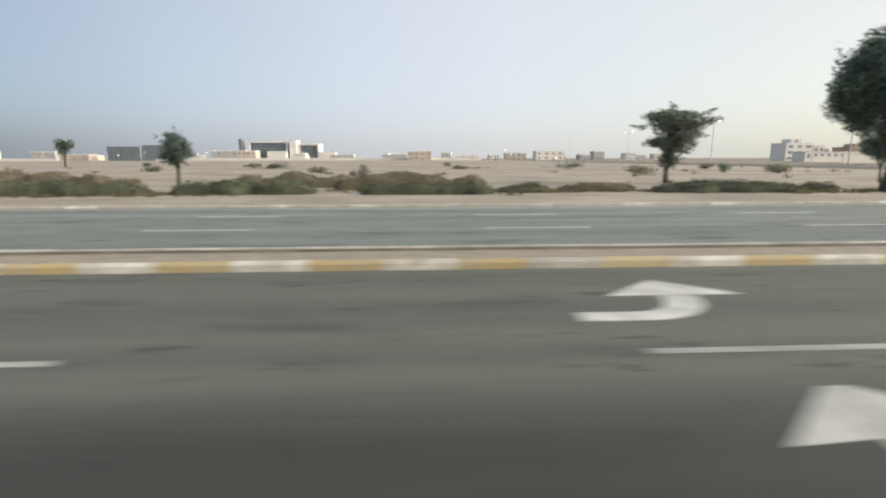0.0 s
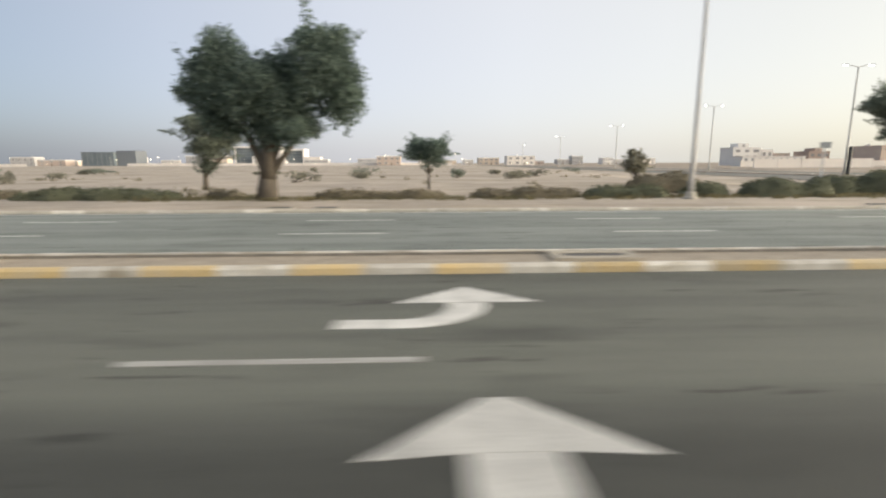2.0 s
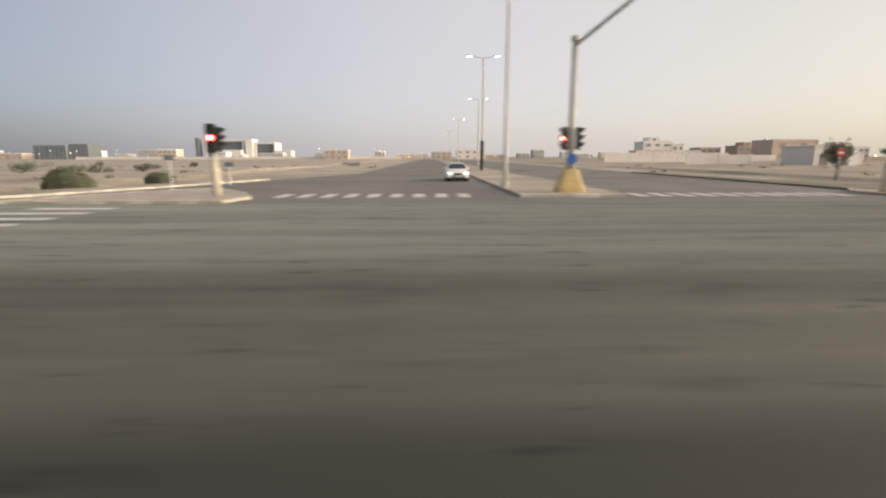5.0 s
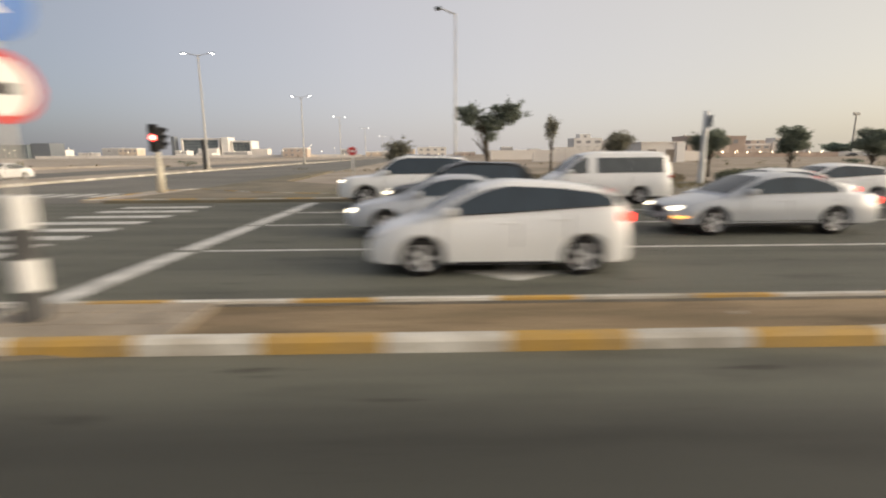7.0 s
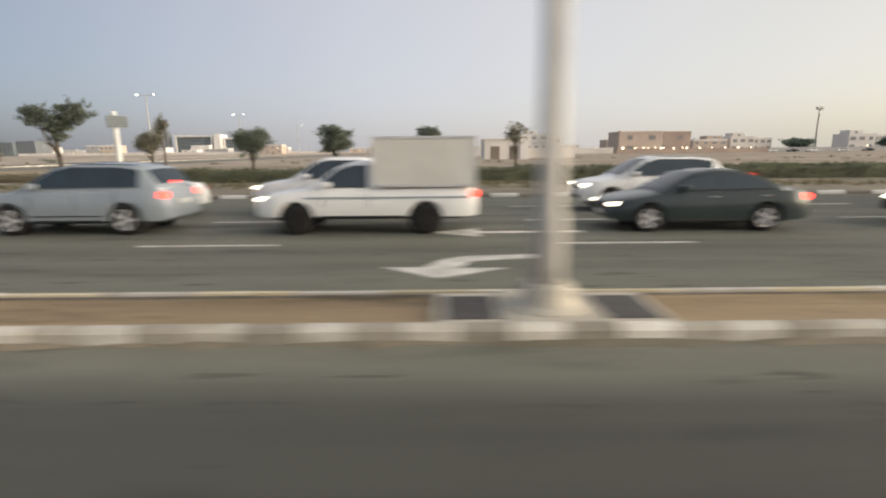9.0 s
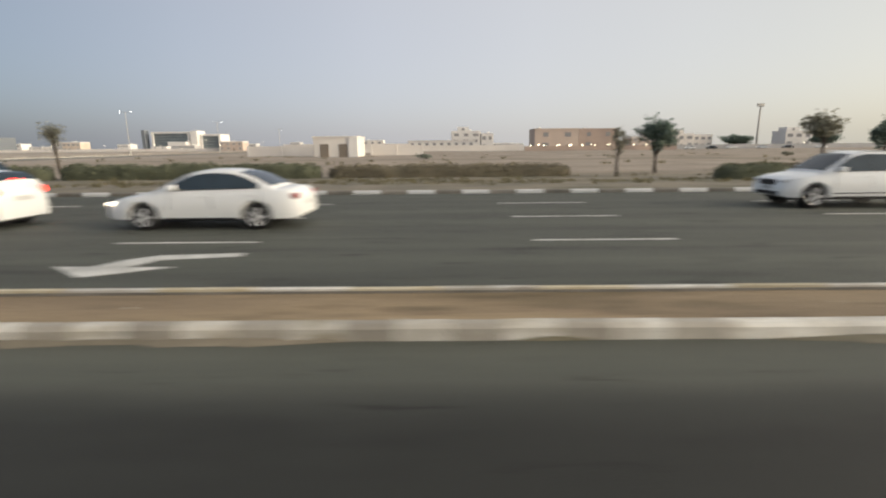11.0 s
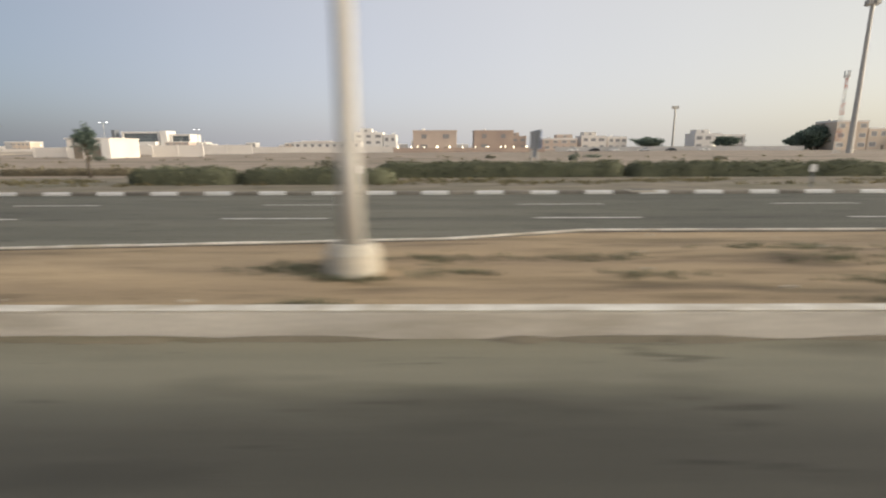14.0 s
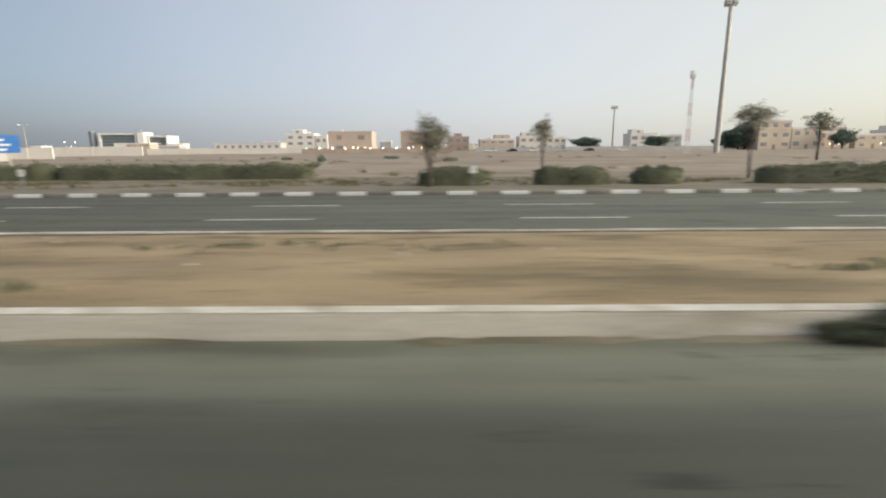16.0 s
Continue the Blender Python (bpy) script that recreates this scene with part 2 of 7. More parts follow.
M["black"] = mat("black_plastic", (0.018, 0.018, 0.02), (0.012, 0.012, 0.013), 4, 0.5)
M["grate"] = mat("dark_iron", (0.095, 0.088, 0.08), (0.065, 0.06, 0.055), 5, 0.6, metal=0.4)
M["rubber"] = mat("tyre_rubber", (0.025, 0.024, 0.023), (0.018, 0.017, 0.017), 6, 0.85)
M["rim"] = mat("alloy_rim", (0.62, 0.62, 0.62), (0.54, 0.54, 0.54), 6, 0.35, metal=0.3)
M["glass"] = mat("car_window_glass", (0.024, 0.040, 0.052), (0.018, 0.031, 0.041), 2, 0.06, coat=0.45)
M["pane"] = mat("house_window_glass", (0.34, 0.33, 0.325), (0.27, 0.265, 0.265), 2, 0.2)
M["glass_blue"] = mat("blue_green_facade_glass", (0.20, 0.235, 0.25), (0.15, 0.18, 0.195), 0.1, 0.15)
M["windscreen"] = mat("windscreen_glass", (0.020, 0.034, 0.046), (0.016, 0.027, 0.037), 2, 0.10)
M["windscreen"].node_tree.nodes["Principled BSDF"].inputs["Specular IOR Level"].default_value = 0.28
# van panes: haze and reflection put into a paler base colour
M["glass_pale"] = mat("pale_window_glass", (0.085, 0.095, 0.092), (0.065, 0.073, 0.072), 2, 0.12, coat=0.45)
M["pillar"] = mat("window_pillar_trim", (0.02, 0.024, 0.027), (0.016, 0.019, 0.022), 2, 0.2, coat=0.4)
M["chrome"] = mat("chrome", (0.7, 0.7, 0.7), (0.6, 0.6, 0.6), 6, 0.15, metal=1.0)
M["head"] = mat("lit_headlamp", (0.9, 0.9, 0.85), None, 3, 0.2, emit=(1.0, 0.93, 0.78), strength=3.0)
M["drl"] = mat("unlit_headlamp", (0.65, 0.66, 0.67), None, 3, 0.15)
M["tail"] = mat("lit_tail_lamp", (0.5, 0.02, 0.02), None, 3, 0.25, emit=(1.0, 0.045, 0.03), strength=3.6)
M["tail_off"] = mat("red_tail_lamp", (0.32, 0.015, 0.015), None, 3, 0.25)
M["indicator"] = mat("amber_lamp", (0.7, 0.3, 0.05), None, 3, 0.25, emit=(1, 0.45, 0.12), strength=1.5)
M["red_light"] = mat("red_signal_light", (0.8, 0.05, 0.04), None, 3, 0.3, emit=(1.0, 0.05, 0.04), strength=8.0)
M["red_core"] = mat("red_signal_core", (0.9, 0.3, 0.25), None, 3, 0.3, emit=(1.0, 0.42, 0.36), strength=5.0)
M["green_light"] = mat("green_signal_light", (0.05, 0.6, 0.5), None, 3, 0.3, emit=(0.03, 0.85, 0.75), strength=2.0)
M["lens_off"] = mat("unlit_signal_lens", (0.05, 0.045, 0.03), None, 3, 0.25)
M["lamp_lit"] = mat("lit_street_luminaire", (0.9, 0.9, 0.9), None, 3, 0.3, emit=(0.95, 0.98, 1.0), strength=7.0)
M["house_lamp"] = mat("lit_house_lamp", (0.9, 0.85, 0.7), None, 3, 0.3, emit=(1.0, 0.9, 0.7), strength=3.5)
M["bark"] = mat("bark", (0.11, 0.092, 0.07), (0.075, 0.062, 0.048), 3, 0.95, bump=0.8, fine=14, stretch=(1, 1, 0.3))
M["leaf"] = mat("leaf_green", (0.215, 0.245, 0.19), (0.165, 0.19, 0.15), 0.9, 0.7, island=0.35, thin=0.5)
M["leaf_big"] = mat("leaf_dark_green", (0.175, 0.228, 0.185), (0.132, 0.175, 0.145), 0.8, 0.7, island=0.35, thin=0.58)
M["leaf_dry"] = mat("leaf_dusty", (0.27, 0.26, 0.20), (0.20, 0.195, 0.15), 0.9, 0.85, island=0.4, thin=0.5)
M["hedge"] = mat("hedge_leaf", (0.17, 0.18, 0.115), (0.125, 0.133, 0.085), 0.7, 0.85, island=0.4, thin=0.35)
M["hedge_dry"] = mat("hedge_leaf_dusty", (0.26, 0.225, 0.155), (0.19, 0.165, 0.115), 0.7, 0.9, island=0.4, thin=0.35)
M["grass"] = mat("dry_scrub", (0.22, 0.19, 0.11), (0.15, 0.14, 0.08), 0.5, 0.95, island=0.35, thin=0.5)
M["fresh"] = mat("fresh_green_leaf", (0.24, 0.31, 0.05), (0.17, 0.22, 0.04), 2.0, 0.8, island=0.4, thin=0.5)
M["car_white"] = mat("car_paint_white", (0.84, 0.84, 0.82), (0.80, 0.80, 0.78), 0.8, 0.35, coat=0.6)
M["car_silver"] = mat("car_paint_silver", (0.56, 0.58, 0.60), (0.50, 0.52, 0.54), 0.8, 0.35, metal=0.2, coat=0.6)
M["car_grey"] = mat("car_paint_blue_grey", (0.32, 0.36, 0.39), (0.29, 0.33, 0.36), 0.8, 0.35, metal=0.15, coat=0.6)
M["car_black"] = mat("car_paint_black", (0.010, 0.013, 0.015), (0.008, 0.010, 0.012), 0.8, 0.35, coat=0.25)
M["car_navy"] = mat("car_paint_dark_blue", (0.014, 0.022, 0.027), (0.011, 0.017, 0.022), 0.8, 0.35, coat=0.4)
M["car_green"] = mat("car_paint_dark_grey_green", (0.036, 0.050, 0.052), (0.028, 0.040, 0.042), 0.8, 0.32, coat=0.55)
M["car_red"] = mat("car_paint_dark_red", (0.165, 0.020, 0.017), (0.13, 0.016, 0.014), 0.8, 0.3, coat=0.7)
M["box_white"] = mat("box_body_white", (0.66, 0.65, 0.60), (0.57, 0.56, 0.51), 1.0, 0.6)
M["plate"] = mat("plate_white", (0.6, 0.6, 0.58), None, 3, 0.5)
M["sign_blue"] = mat("sign_blue", (0.03, 0.14, 0.42), (0.025, 0.12, 0.36), 2, 0.45)
M["sign_white"] = mat("sign_white", (0.68, 0.68, 0.66), (0.6, 0.6, 0.58), 2, 0.5)
M["sign_red"] = mat("sign_red", (0.50, 0.035, 0.03), (0.42, 0.03, 0.03), 2, 0.5)
M["band_dark"] = mat("worn_black_band", (0.07, 0.07, 0.07), (0.05, 0.05, 0.05), 3, 0.6)
M["mast_red"] = mat("faded_mast_red", (0.42, 0.13, 0.10), (0.34, 0.10, 0.08), 2, 0.6)
M["sign_back"] = mat("sign_back_grey", (0.22, 0.24, 0.26), (0.18, 0.20, 0.22), 2, 0.5, metal=0.2)
M["wall_white"] = mat("render_white", (0.80, 0.75, 0.69), (0.73, 0.68, 0.62), 0.15, 0.9)
M["wall_bright"] = mat("render_bright_white", (0.82, 0.79, 0.75), (0.76, 0.73, 0.69), 0.15, 0.9)
M["wall_cream"] = mat("render_cream", (0.68, 0.57, 0.46), (0.60, 0.50, 0.40), 0.15, 0.9)
M["wall_brown"] = mat("render_brown", (0.48, 0.375, 0.31), (0.41, 0.32, 0.27), 0.15, 0.9)
M["wall_pink"] = mat("render_pinkish", (0.60, 0.49, 0.41), (0.52, 0.42, 0.355), 0.15, 0.9)
M["wall_grey"] = mat("render_grey", (0.50, 0.49, 0.48), (0.43, 0.42, 0.41), 0.15, 0.9)
M["hut_panel"] = mat("hut_brown_door", (0.30, 0.25, 0.20), (0.25, 0.21, 0.17), 0.5, 0.8)



def patches(m, scale, stretch, lo, hi, shade):
    """Large soft stains of another tone over a ground."""
    nt = m.node_tree
    b = nt.nodes["Principled BSDF"]
    src = b.inputs["Base Color"].links[0].from_socket
    mp = nt.nodes.new("ShaderNodeMapping")
    mp.inputs["Scale"].default_value = stretch
    mp.inputs["Location"].default_value = (3.7, 1.9, 0)
    nt.links.new(nt.nodes.new("ShaderNodeNewGeometry").outputs["Position"], mp.inputs["Vector"])
    nz = nt.nodes.new("ShaderNodeTexNoise")
    nz.inputs["Scale"].default_value, nz.inputs["Detail"].default_value, nz.inputs["Roughness"].default_value = scale, 5, 0.62
    nt.links.new(mp.outputs[0], nz.inputs["Vector"])
    ramp = nt.nodes.new("ShaderNodeValToRGB")
    ramp.color_ramp.elements[0].position, ramp.color_ramp.elements[1].position = lo, hi
    ramp.color_ramp.elements[0].color, ramp.color_ramp.elements[1].color = (1, 1, 1, 1), (*shade, 1)
    nt.links.new(nz.outputs["Fac"], ramp.inputs["Fac"])
    mx = nt.nodes.new("ShaderNodeMix")
    mx.data_type, mx.blend_type = "RGBA", "MULTIPLY"
    mx.inputs["Factor"].default_value = 1.0
    nt.links.new(src, mx.inputs["A"])
    nt.links.new(ramp.outputs["Color"], mx.inputs["B"])
    nt.links.new(mx.outputs["Result"], b.inputs["Base Color"])


patches(M["median_sand"], 0.5, (0.28, 1.3, 1), 0.50, 0.66, (0.62, 0.62, 0.58))
patches(M["median_sand"], 1.7, (0.35, 1.6, 1), 0.56, 0.70, (0.70, 0.69, 0.66))
patches(M["sand"], 0.05, (0.45, 1.5, 1), 0.50, 0.62, (0.74, 0.74, 0.70))
patches(M["sand"], 0.35, (0.4, 1.6, 1), 0.54, 0.68, (0.80, 0.79, 0.74))
along(M["sand"], ((-100, (1, 1, 1)), (110, (1, 1, 1)), (150, (0.80, 0.77, 0.74)), (300, (0.76, 0.73, 0.70))))
along(M["median_sand"], ((-100, (1, 1, 1)), (112, (0.80, 0.78, 0.76)), (165, (0.86, 0.84, 0.82)), (218, (0.78, 0.77, 0.77)), (228, (0.84, 0.83, 0.82)), (238, (1, 1, 1)), (252, (1, 0.99, 0.98)), (266, (0.84, 0.83, 0.83)), (284, (0.94, 0.95, 0.90)), (300, (0.95, 0.96, 0.90))))
patches(M["verge_dirt"], 0.3, (0.4, 1.4, 1), 0.48, 0.64, (0.70, 0.74, 0.62))
patches(M["asphalt"], 0.8, (0.5, 1.3, 1), 0.50, 0.72, (0.84, 0.84, 0.84))
patches(M["asphalt"], 1.1, (0.55, 2.2, 1), 0.61, 0.67, (0.55, 0.54, 0.53))
patches(M["wall_concrete"], 0.7, (0.5, 1, 2.5), 0.50, 0.68, (0.74, 0.72, 0.68))
patches(M["kerb_white"], 1.5, (1, 1, 2), 0.52, 0.66, (0.72, 0.68, 0.60))
for name in ("car_black", "car_navy", "car_green", "rubber"):
    M[name].node_tree.nodes["Principled BSDF"].inputs["Specular IOR Level"].default_value = 0.22


# ---- building helpers ----
def part(name, bm, material, parent=None, label="", smooth=False):
    me = bpy.data.meshes.new(name)
    if smooth:
        for f in bm.faces:
            f.smooth = True
    bm.to_mesh(me)
    bm.free()
    me.materials.append(M[material] if isinstance(material, str) else material)
    ob = new(name, me)
    if parent:
        ob.parent = parent
    if label:
        ob["label"] = label
    return ob


def thing(name, x, y, z, label, category, group="", kind=""):
    ob = new(name)
    ob.empty_display_size = 0.2
    ob.location = (x, y, z)
    return tagged(ob, label, category, group, kind)


def mesh_from(name, verts, faces, material, parent=None, smooth=False):
    me = bpy.data.meshes.new(name)
    me.from_pydata(verts, [], faces)
    if smooth:
        me.polygons.foreach_set("use_smooth", [True] * len(me.polygons))
    me.materials.append(M[material])
    ob = new(name, me)
    if parent:
        ob.parent = parent
    return ob


def box_bm(x0, x1, y0, y1, z0, z1, bevel=0.0, bm=None, seg=1):
    bm = bm or bmesh.new()
    r = bmesh.ops.create_cube(bm, size=1, matrix=Matrix.LocRotScale(((x0 + x1) / 2, (y0 + y1) / 2, (z0 + z1) / 2), None, (x1 - x0, y1 - y0, z1 - z0)))
    if bevel:
        vs = set(r["verts"])
        bmesh.ops.bevel(bm, geom=[e for e in bm.edges if e.verts[0] in vs and e.verts[1] in vs], offset=bevel, segments=seg, affect="EDGES", profile=0.5)
    return bm


def cyl_bm(p0, p1, r0, r1, n=14, bm=None, caps=True):
    bm = bm or bmesh.new()
    p0, p1 = Vector(p0), Vector(p1)
    q = (p1 - p0).to_track_quat("Z", "Y").to_matrix().to_4x4()
    bmesh.ops.create_cone(bm, cap_ends=caps, segments=n, radius1=r0, radius2=r1, depth=(p1 - p0).length,
                          matrix=Matrix.Translation((p0 + p1) / 2) @ q)
    return bm


def lathe_bm(profile, n=20, axis="Z", centre=(0, 0, 0)):
    """Turn (radius, height) pairs round an axis."""
    bm = bmesh.new()
    c = Vector(centre)
    rings = []
    for r, h in profile:
        ring = []
        for k in range(n):
            a = 2 * math.pi * k / n
            p = Vector((r * math.cos(a), r * math.sin(a), h)) if axis == "Z" else Vector((r * math.cos(a), h, r * math.sin(a)))
            ring.append(bm.verts.new(p + c))
        rings.append(ring)
    for a, b in zip(rings, rings[1:]):
        for k in range(n):
            bm.faces.new((a[k], a[(k + 1) % n], b[(k + 1) % n], b[k]))
    bm.faces.new(rings[0][::-1])
    bm.faces.new(rings[-1])
    bmesh.ops.recalc_face_normals(bm, faces=bm.faces)
    return bm


def prism_bm(points, z0, z1, bm=None):
    bm = bm or bmesh.new()
    lo = [bm.verts.new((x, y, z0)) for x, y in points]
    hi = [bm.verts.new((x, y, z1)) for x, y in points]
    bm.faces.new(hi)
    bm.faces.new(lo[::-1])
    n = len(points)
    for k in range(n):
        bm.faces.new((lo[k], lo[(k + 1) % n], hi[(k + 1) % n], hi[k]))
    bmesh.ops.recalc_face_normals(bm, faces=bm.faces)
    return bm


def lerp(table, x):
    """Straight-line reading of a table of (x, value)."""
    if x <= table[0][0]:
        return table[0][1]
    for (a, va), (b, vb) in zip(table, table[1:]):
        if x <= b:
            return va + (vb - va) * (x - a) / (b - a)
    return table[-1][1]


def soft_line(table, x, w=0.12):
    return (lerp(table, x - w) + 2 * lerp(table, x) + lerp(table, x + w)) / 4


# ---- the ground and the roads ----
ROAD_FAR = 20.85      # far edge of the far carriageway, past the crossing
ROAD_FAR_BEFORE = 19.95


def ground_height(x, y):
    on_main = -9.0 < y < 21.3
    on_side = 62 < x < 124 and 20 < y < 420
    if on_main or on_side:
        return -0.06
    if y < -8:
        return 0.05
    far = min(1.0, (y - 21.0) / 60.0)
    h = 0.09 + 0.10 * far * noise.noise((x * 0.05, y * 0.05, 0)) + 0.35 * min(1, max(0, (y - 34) / 40)) * noise.noise((x * 0.018, y * 0.03, 3))
    return h if y < 400 else 0.0


def axis_steps(marks, steps):
    out = [marks[0]]
    for a, b, s in zip(marks, marks[1:], steps):
        n = max(1, round((b - a) / s))
        out += [a + (b - a) * k / n for k in range(1, n + 1)]
    return out


xs = axis_steps([-3000, -600, -60, 61.9, 62.1, 123.9, 124.1, 340, 900, 3500], [600, 30, 2.4, 0.2, 5, 0.2, 2.4, 30, 600])
ys = axis_steps([-2000, -9.2, -9.0, 21.2, 21.4, 60, 140, 419, 421, 900, 4500], [500, 0.2, 10, 0.2, 2.0, 8, 30, 2, 120, 900])
verts = [(x, y, ground_height(x, y)) for y in ys for x in xs]
nx = len(xs)
faces = [(j * nx + i, j * nx + i + 1, (j + 1) * nx + i + 1, (j + 1) * nx + i) for j in range(len(ys) - 1) for i in range(nx - 1)]
tagged(mesh_from("ground", verts, faces, "sand", smooth=True), "pale pinkish desert sand ground with dry patches", "ground", kind="structure")

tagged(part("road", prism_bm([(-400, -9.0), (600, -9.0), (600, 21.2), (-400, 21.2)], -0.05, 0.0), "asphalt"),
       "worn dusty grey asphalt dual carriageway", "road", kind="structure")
tagged(part("side_road", prism_bm([(62.5, 21.2), (124, 21.2), (116, 26), (113.6, 40), (111.5, 420), (80, 420), (79, 60), (74.5, 46), (70.5, 36)], -0.05, -0.004), "asphalt_old"),
       "grey asphalt side road leading away from the crossing", "road", kind="structure")


def stones(name, pts, paints, length, label, top=0.17, depth=0.15, start=0, z0=0.0, gap=0.012):
    """A row of separate kerb stones along a line of (x, y) points; the stones lie to the left of its way."""
    host = thing(name, pts[0][0], pts[0][1], 0, label, "kerb", kind="structure")
    shapes = {}
    for (ax, ay), (bx, by) in zip(pts, pts[1:]):
        d = Vector((bx - ax, by - ay, 0))
        n = max(1, round(d.length / length))
        ln = d.length / n
        key0 = round(ln, 3)
        d.normalize()
        ang = math.atan2(d.y, d.x)
        for k in range(n):
            paint = paints[(start + k) % len(paints)]
            key = (key0, paint)
            if key not in shapes:
                bm = bmesh.new()
                prof = [(0.0, z0 - 0.04), (0.0, top - 0.05), (0.035, top - 0.005), (0.05, top), (depth, top), (depth, z0 - 0.04)]
                a = [bm.verts.new((gap / 2, u, v)) for u, v in prof]
                b = [bm.verts.new((ln - gap / 2, u, v)) for u, v in prof]
                bm.faces.new(a)
                bm.faces.new(b[::-1])
                for i in range(len(prof)):
                    j = (i + 1) % len(prof)
                    bm.faces.new((a[i], b[i], b[j], a[j]))
                bmesh.ops.recalc_face_normals(bm, faces=bm.faces)
                me = bpy.data.meshes.new("kerb_stone")
                bm.to_mesh(me)
                bm.free()
                me.materials.append(M[paint])
                shapes[key] = me
            ob = new("kerb_stone", shapes[key])
            ob.parent = host
            wob = random.uniform(-0.008, 0.008)
            ob.matrix_basis = pose(ax + d.x * ln * k - pts[0][0], ay + d.y * ln * k - pts[0][1] + wob, random.uniform(-0.006, 0.004), 0, 0, math.degrees(ang) + random.uniform(-0.25, 0.25))
        start += n
    return host


WK = ["kerb_white", "kerb_black"]

# median before the crossing
tagged(part("median_before", prism_bm([(-300, 8.6), (70.6, 8.6), (71.8, 8.66), (75.4, 8.6), (76.4, 8.3), (78.0, 8.35), (78.4, 9.1), (77.6, 10.0), (70.8, 9.95), (-300, 9.95)], -0.03, 0.085), "paver"),
       "raised sandy paved median strip", "median", kind="structure")
# median after the crossing, widening into open sand
def mid_edge(x):
    return lerp([(110.5, 5.9), (112, 6.2), (206, 6.25), (217, 6.95), (223.6, 7.5), (240, 8.95), (250, 10.0), (253, 11.0), (600, 11.0)], x)


def median_height(x, y):
    wide = min(1.0, max(0.0, (x - 218) / 30))
    a, b = 4.85, mid_edge(x)
    u = min(1, max(0, (y - a) / max(0.1, b - a)))
    return 0.075 + wide * (0.05 * math.sin(math.pi * u) + 0.07 * noise.noise((x * 0.28, y * 0.6, 1.7)) * math.sin(math.pi * u) ** 0.5) + 0.012 * noise.noise((x * 1.3, y * 2.5, 0))


mv, mf = [], []
mxs = axis_steps([110.4, 216, 420], [1.2, 0.6])
NU = 14
for x in mxs:
    y0, y1 = (4.84 if x < 232 else 4.95), mid_edge(x) - 0.02
    for k in range(NU + 1):
        y = y0 + (y1 - y0) * k / NU
        mv.append((x, y, median_height(x, y) if 112.4 > x or x > 117 else 0.03))
for i in range(len(mxs) - 1):
    for k in range(NU):
        a = i * (NU + 1) + k
        mf.append((a, a + NU + 1, a + NU + 2, a + 1))
tagged(mesh_from("median_after", mv, mf, "median_sand", smooth=True), "bare brown sand median with scuffed hollows", "median", kind="structure")

# paved refuge at the crossing
refuge = thing("refuge_paving", 116.0, 5.45, 0, "worn pinkish grey square pavers in the refuge", "paving", kind="structure")
for bx0, bx1, bz in ((-5.3, -3.6, 0.118), (-3.598, 1.2, 0.03), (1.202, 6.4, 0.118)):
    part("bedding", box_bm(bx0, bx1, -0.58, 0.72, 0.0, bz), "joint", refuge)
paver_me = {}
for i in range(29):
    for j in range(3):
        if "a" not in paver_me:
            bm = box_bm(-0.195, 0.195, -0.205, 0.205, -0.03, 0.012, 0.008)
            me = bpy.data.meshes.new("paver")
            bm.to_mesh(me)
            bm.free()
            me.materials.append(M["paver"])
            paver_me["a"] = me
            paver_me["b"] = me.copy()
            paver_me["b"].materials[0] = M["paver_pale"]
        ob = new("paver", paver_me["b" if 2.3 < 0.403 * i < 5.7 else "a"])
        ob.parent = refuge
        ob.matrix_basis = pose(-5.08 + 0.403 * i, -0.36 + 0.423 * j, (0.034 if 3.7 < i < 15.5 else 0.122) + random.uniform(-0.004, 0.004), random.uniform(-0.8, 0.8), random.uniform(-0.8, 0.8), random.uniform(-0.6, 0.6))

# kerbs
PAIRS = [-75 + 2.5 * k for k in range(59)]
PAIRS = [x + lerp([(-75, 0.1), (-5, 0.4), (13, 1.4), (30, 2.1), (56, 2.62), (62, 2.5)], x) for x in PAIRS if x < 67]
stones("kerb_1", [(x, 8.53) for x in PAIRS] + [(70.05, 8.53)], ["kerb_white", "kerb_dusty"], 1.27, "worn white and yellow painted kerb stones along the median", start=1)
stones("kerb_2", [(70.05, 8.53), (71.2, 8.57), (71.8, 8.62)], ["kerb_yellow", "kerb_white"], 1.2, "lowered yellow and white kerb beside the crossing", top=0.10)
stones("kerb_3", [(71.8, 8.62), (75.4, 8.56)], ["kerb_white"], 1.2, "flush white kerb at the crossing", top=0.03)
stones("kerb_4", [(75.4, 8.56), (76.4, 8.12), (78.2, 8.05), (78.6, 8.6), (78.5, 9.5), (77.6, 10.1)], ["kerb_yellow", "kerb_white"], 1.0, "painted kerb round the median nose")
stones("kerb_5", [(70.6, 10.1), (-75, 10.1)], ["kerb_white"], 1.25, "plain pale kerb on the far side of the median")
stones("kerb_6", [(110.2, 5.2), (110.6, 4.75), (112.4, 4.72)], ["kerb_white"], 0.9, "white kerb round the median nose")
stones("kerb_7", [(112.4, 4.72), (117.2, 4.66)], ["kerb_yellow", "kerb_white", "kerb_yellow", "kerb_white"], 1.2, "yellow and white lowered kerb at the crossing", top=0.07)
stones("kerb_8", [(x, 4.69) for x in (117.2, 118.4, 120.9, 123.38, 125.88, 128.4, 131.1, 133.7, 136.1, 138.85, 141.6, 144.0, 146.4, 148.5)], ["kerb_white", "kerb_yellow"], 1.25, "bright yellow and white painted kerb stones")
stones("kerb_20", [(200.06, 4.71), (232.8, 4.72)], ["kerb_white", "kerb_white", "concrete"], 1.15, "pale worn kerb stones with sand against them", top=0.18)
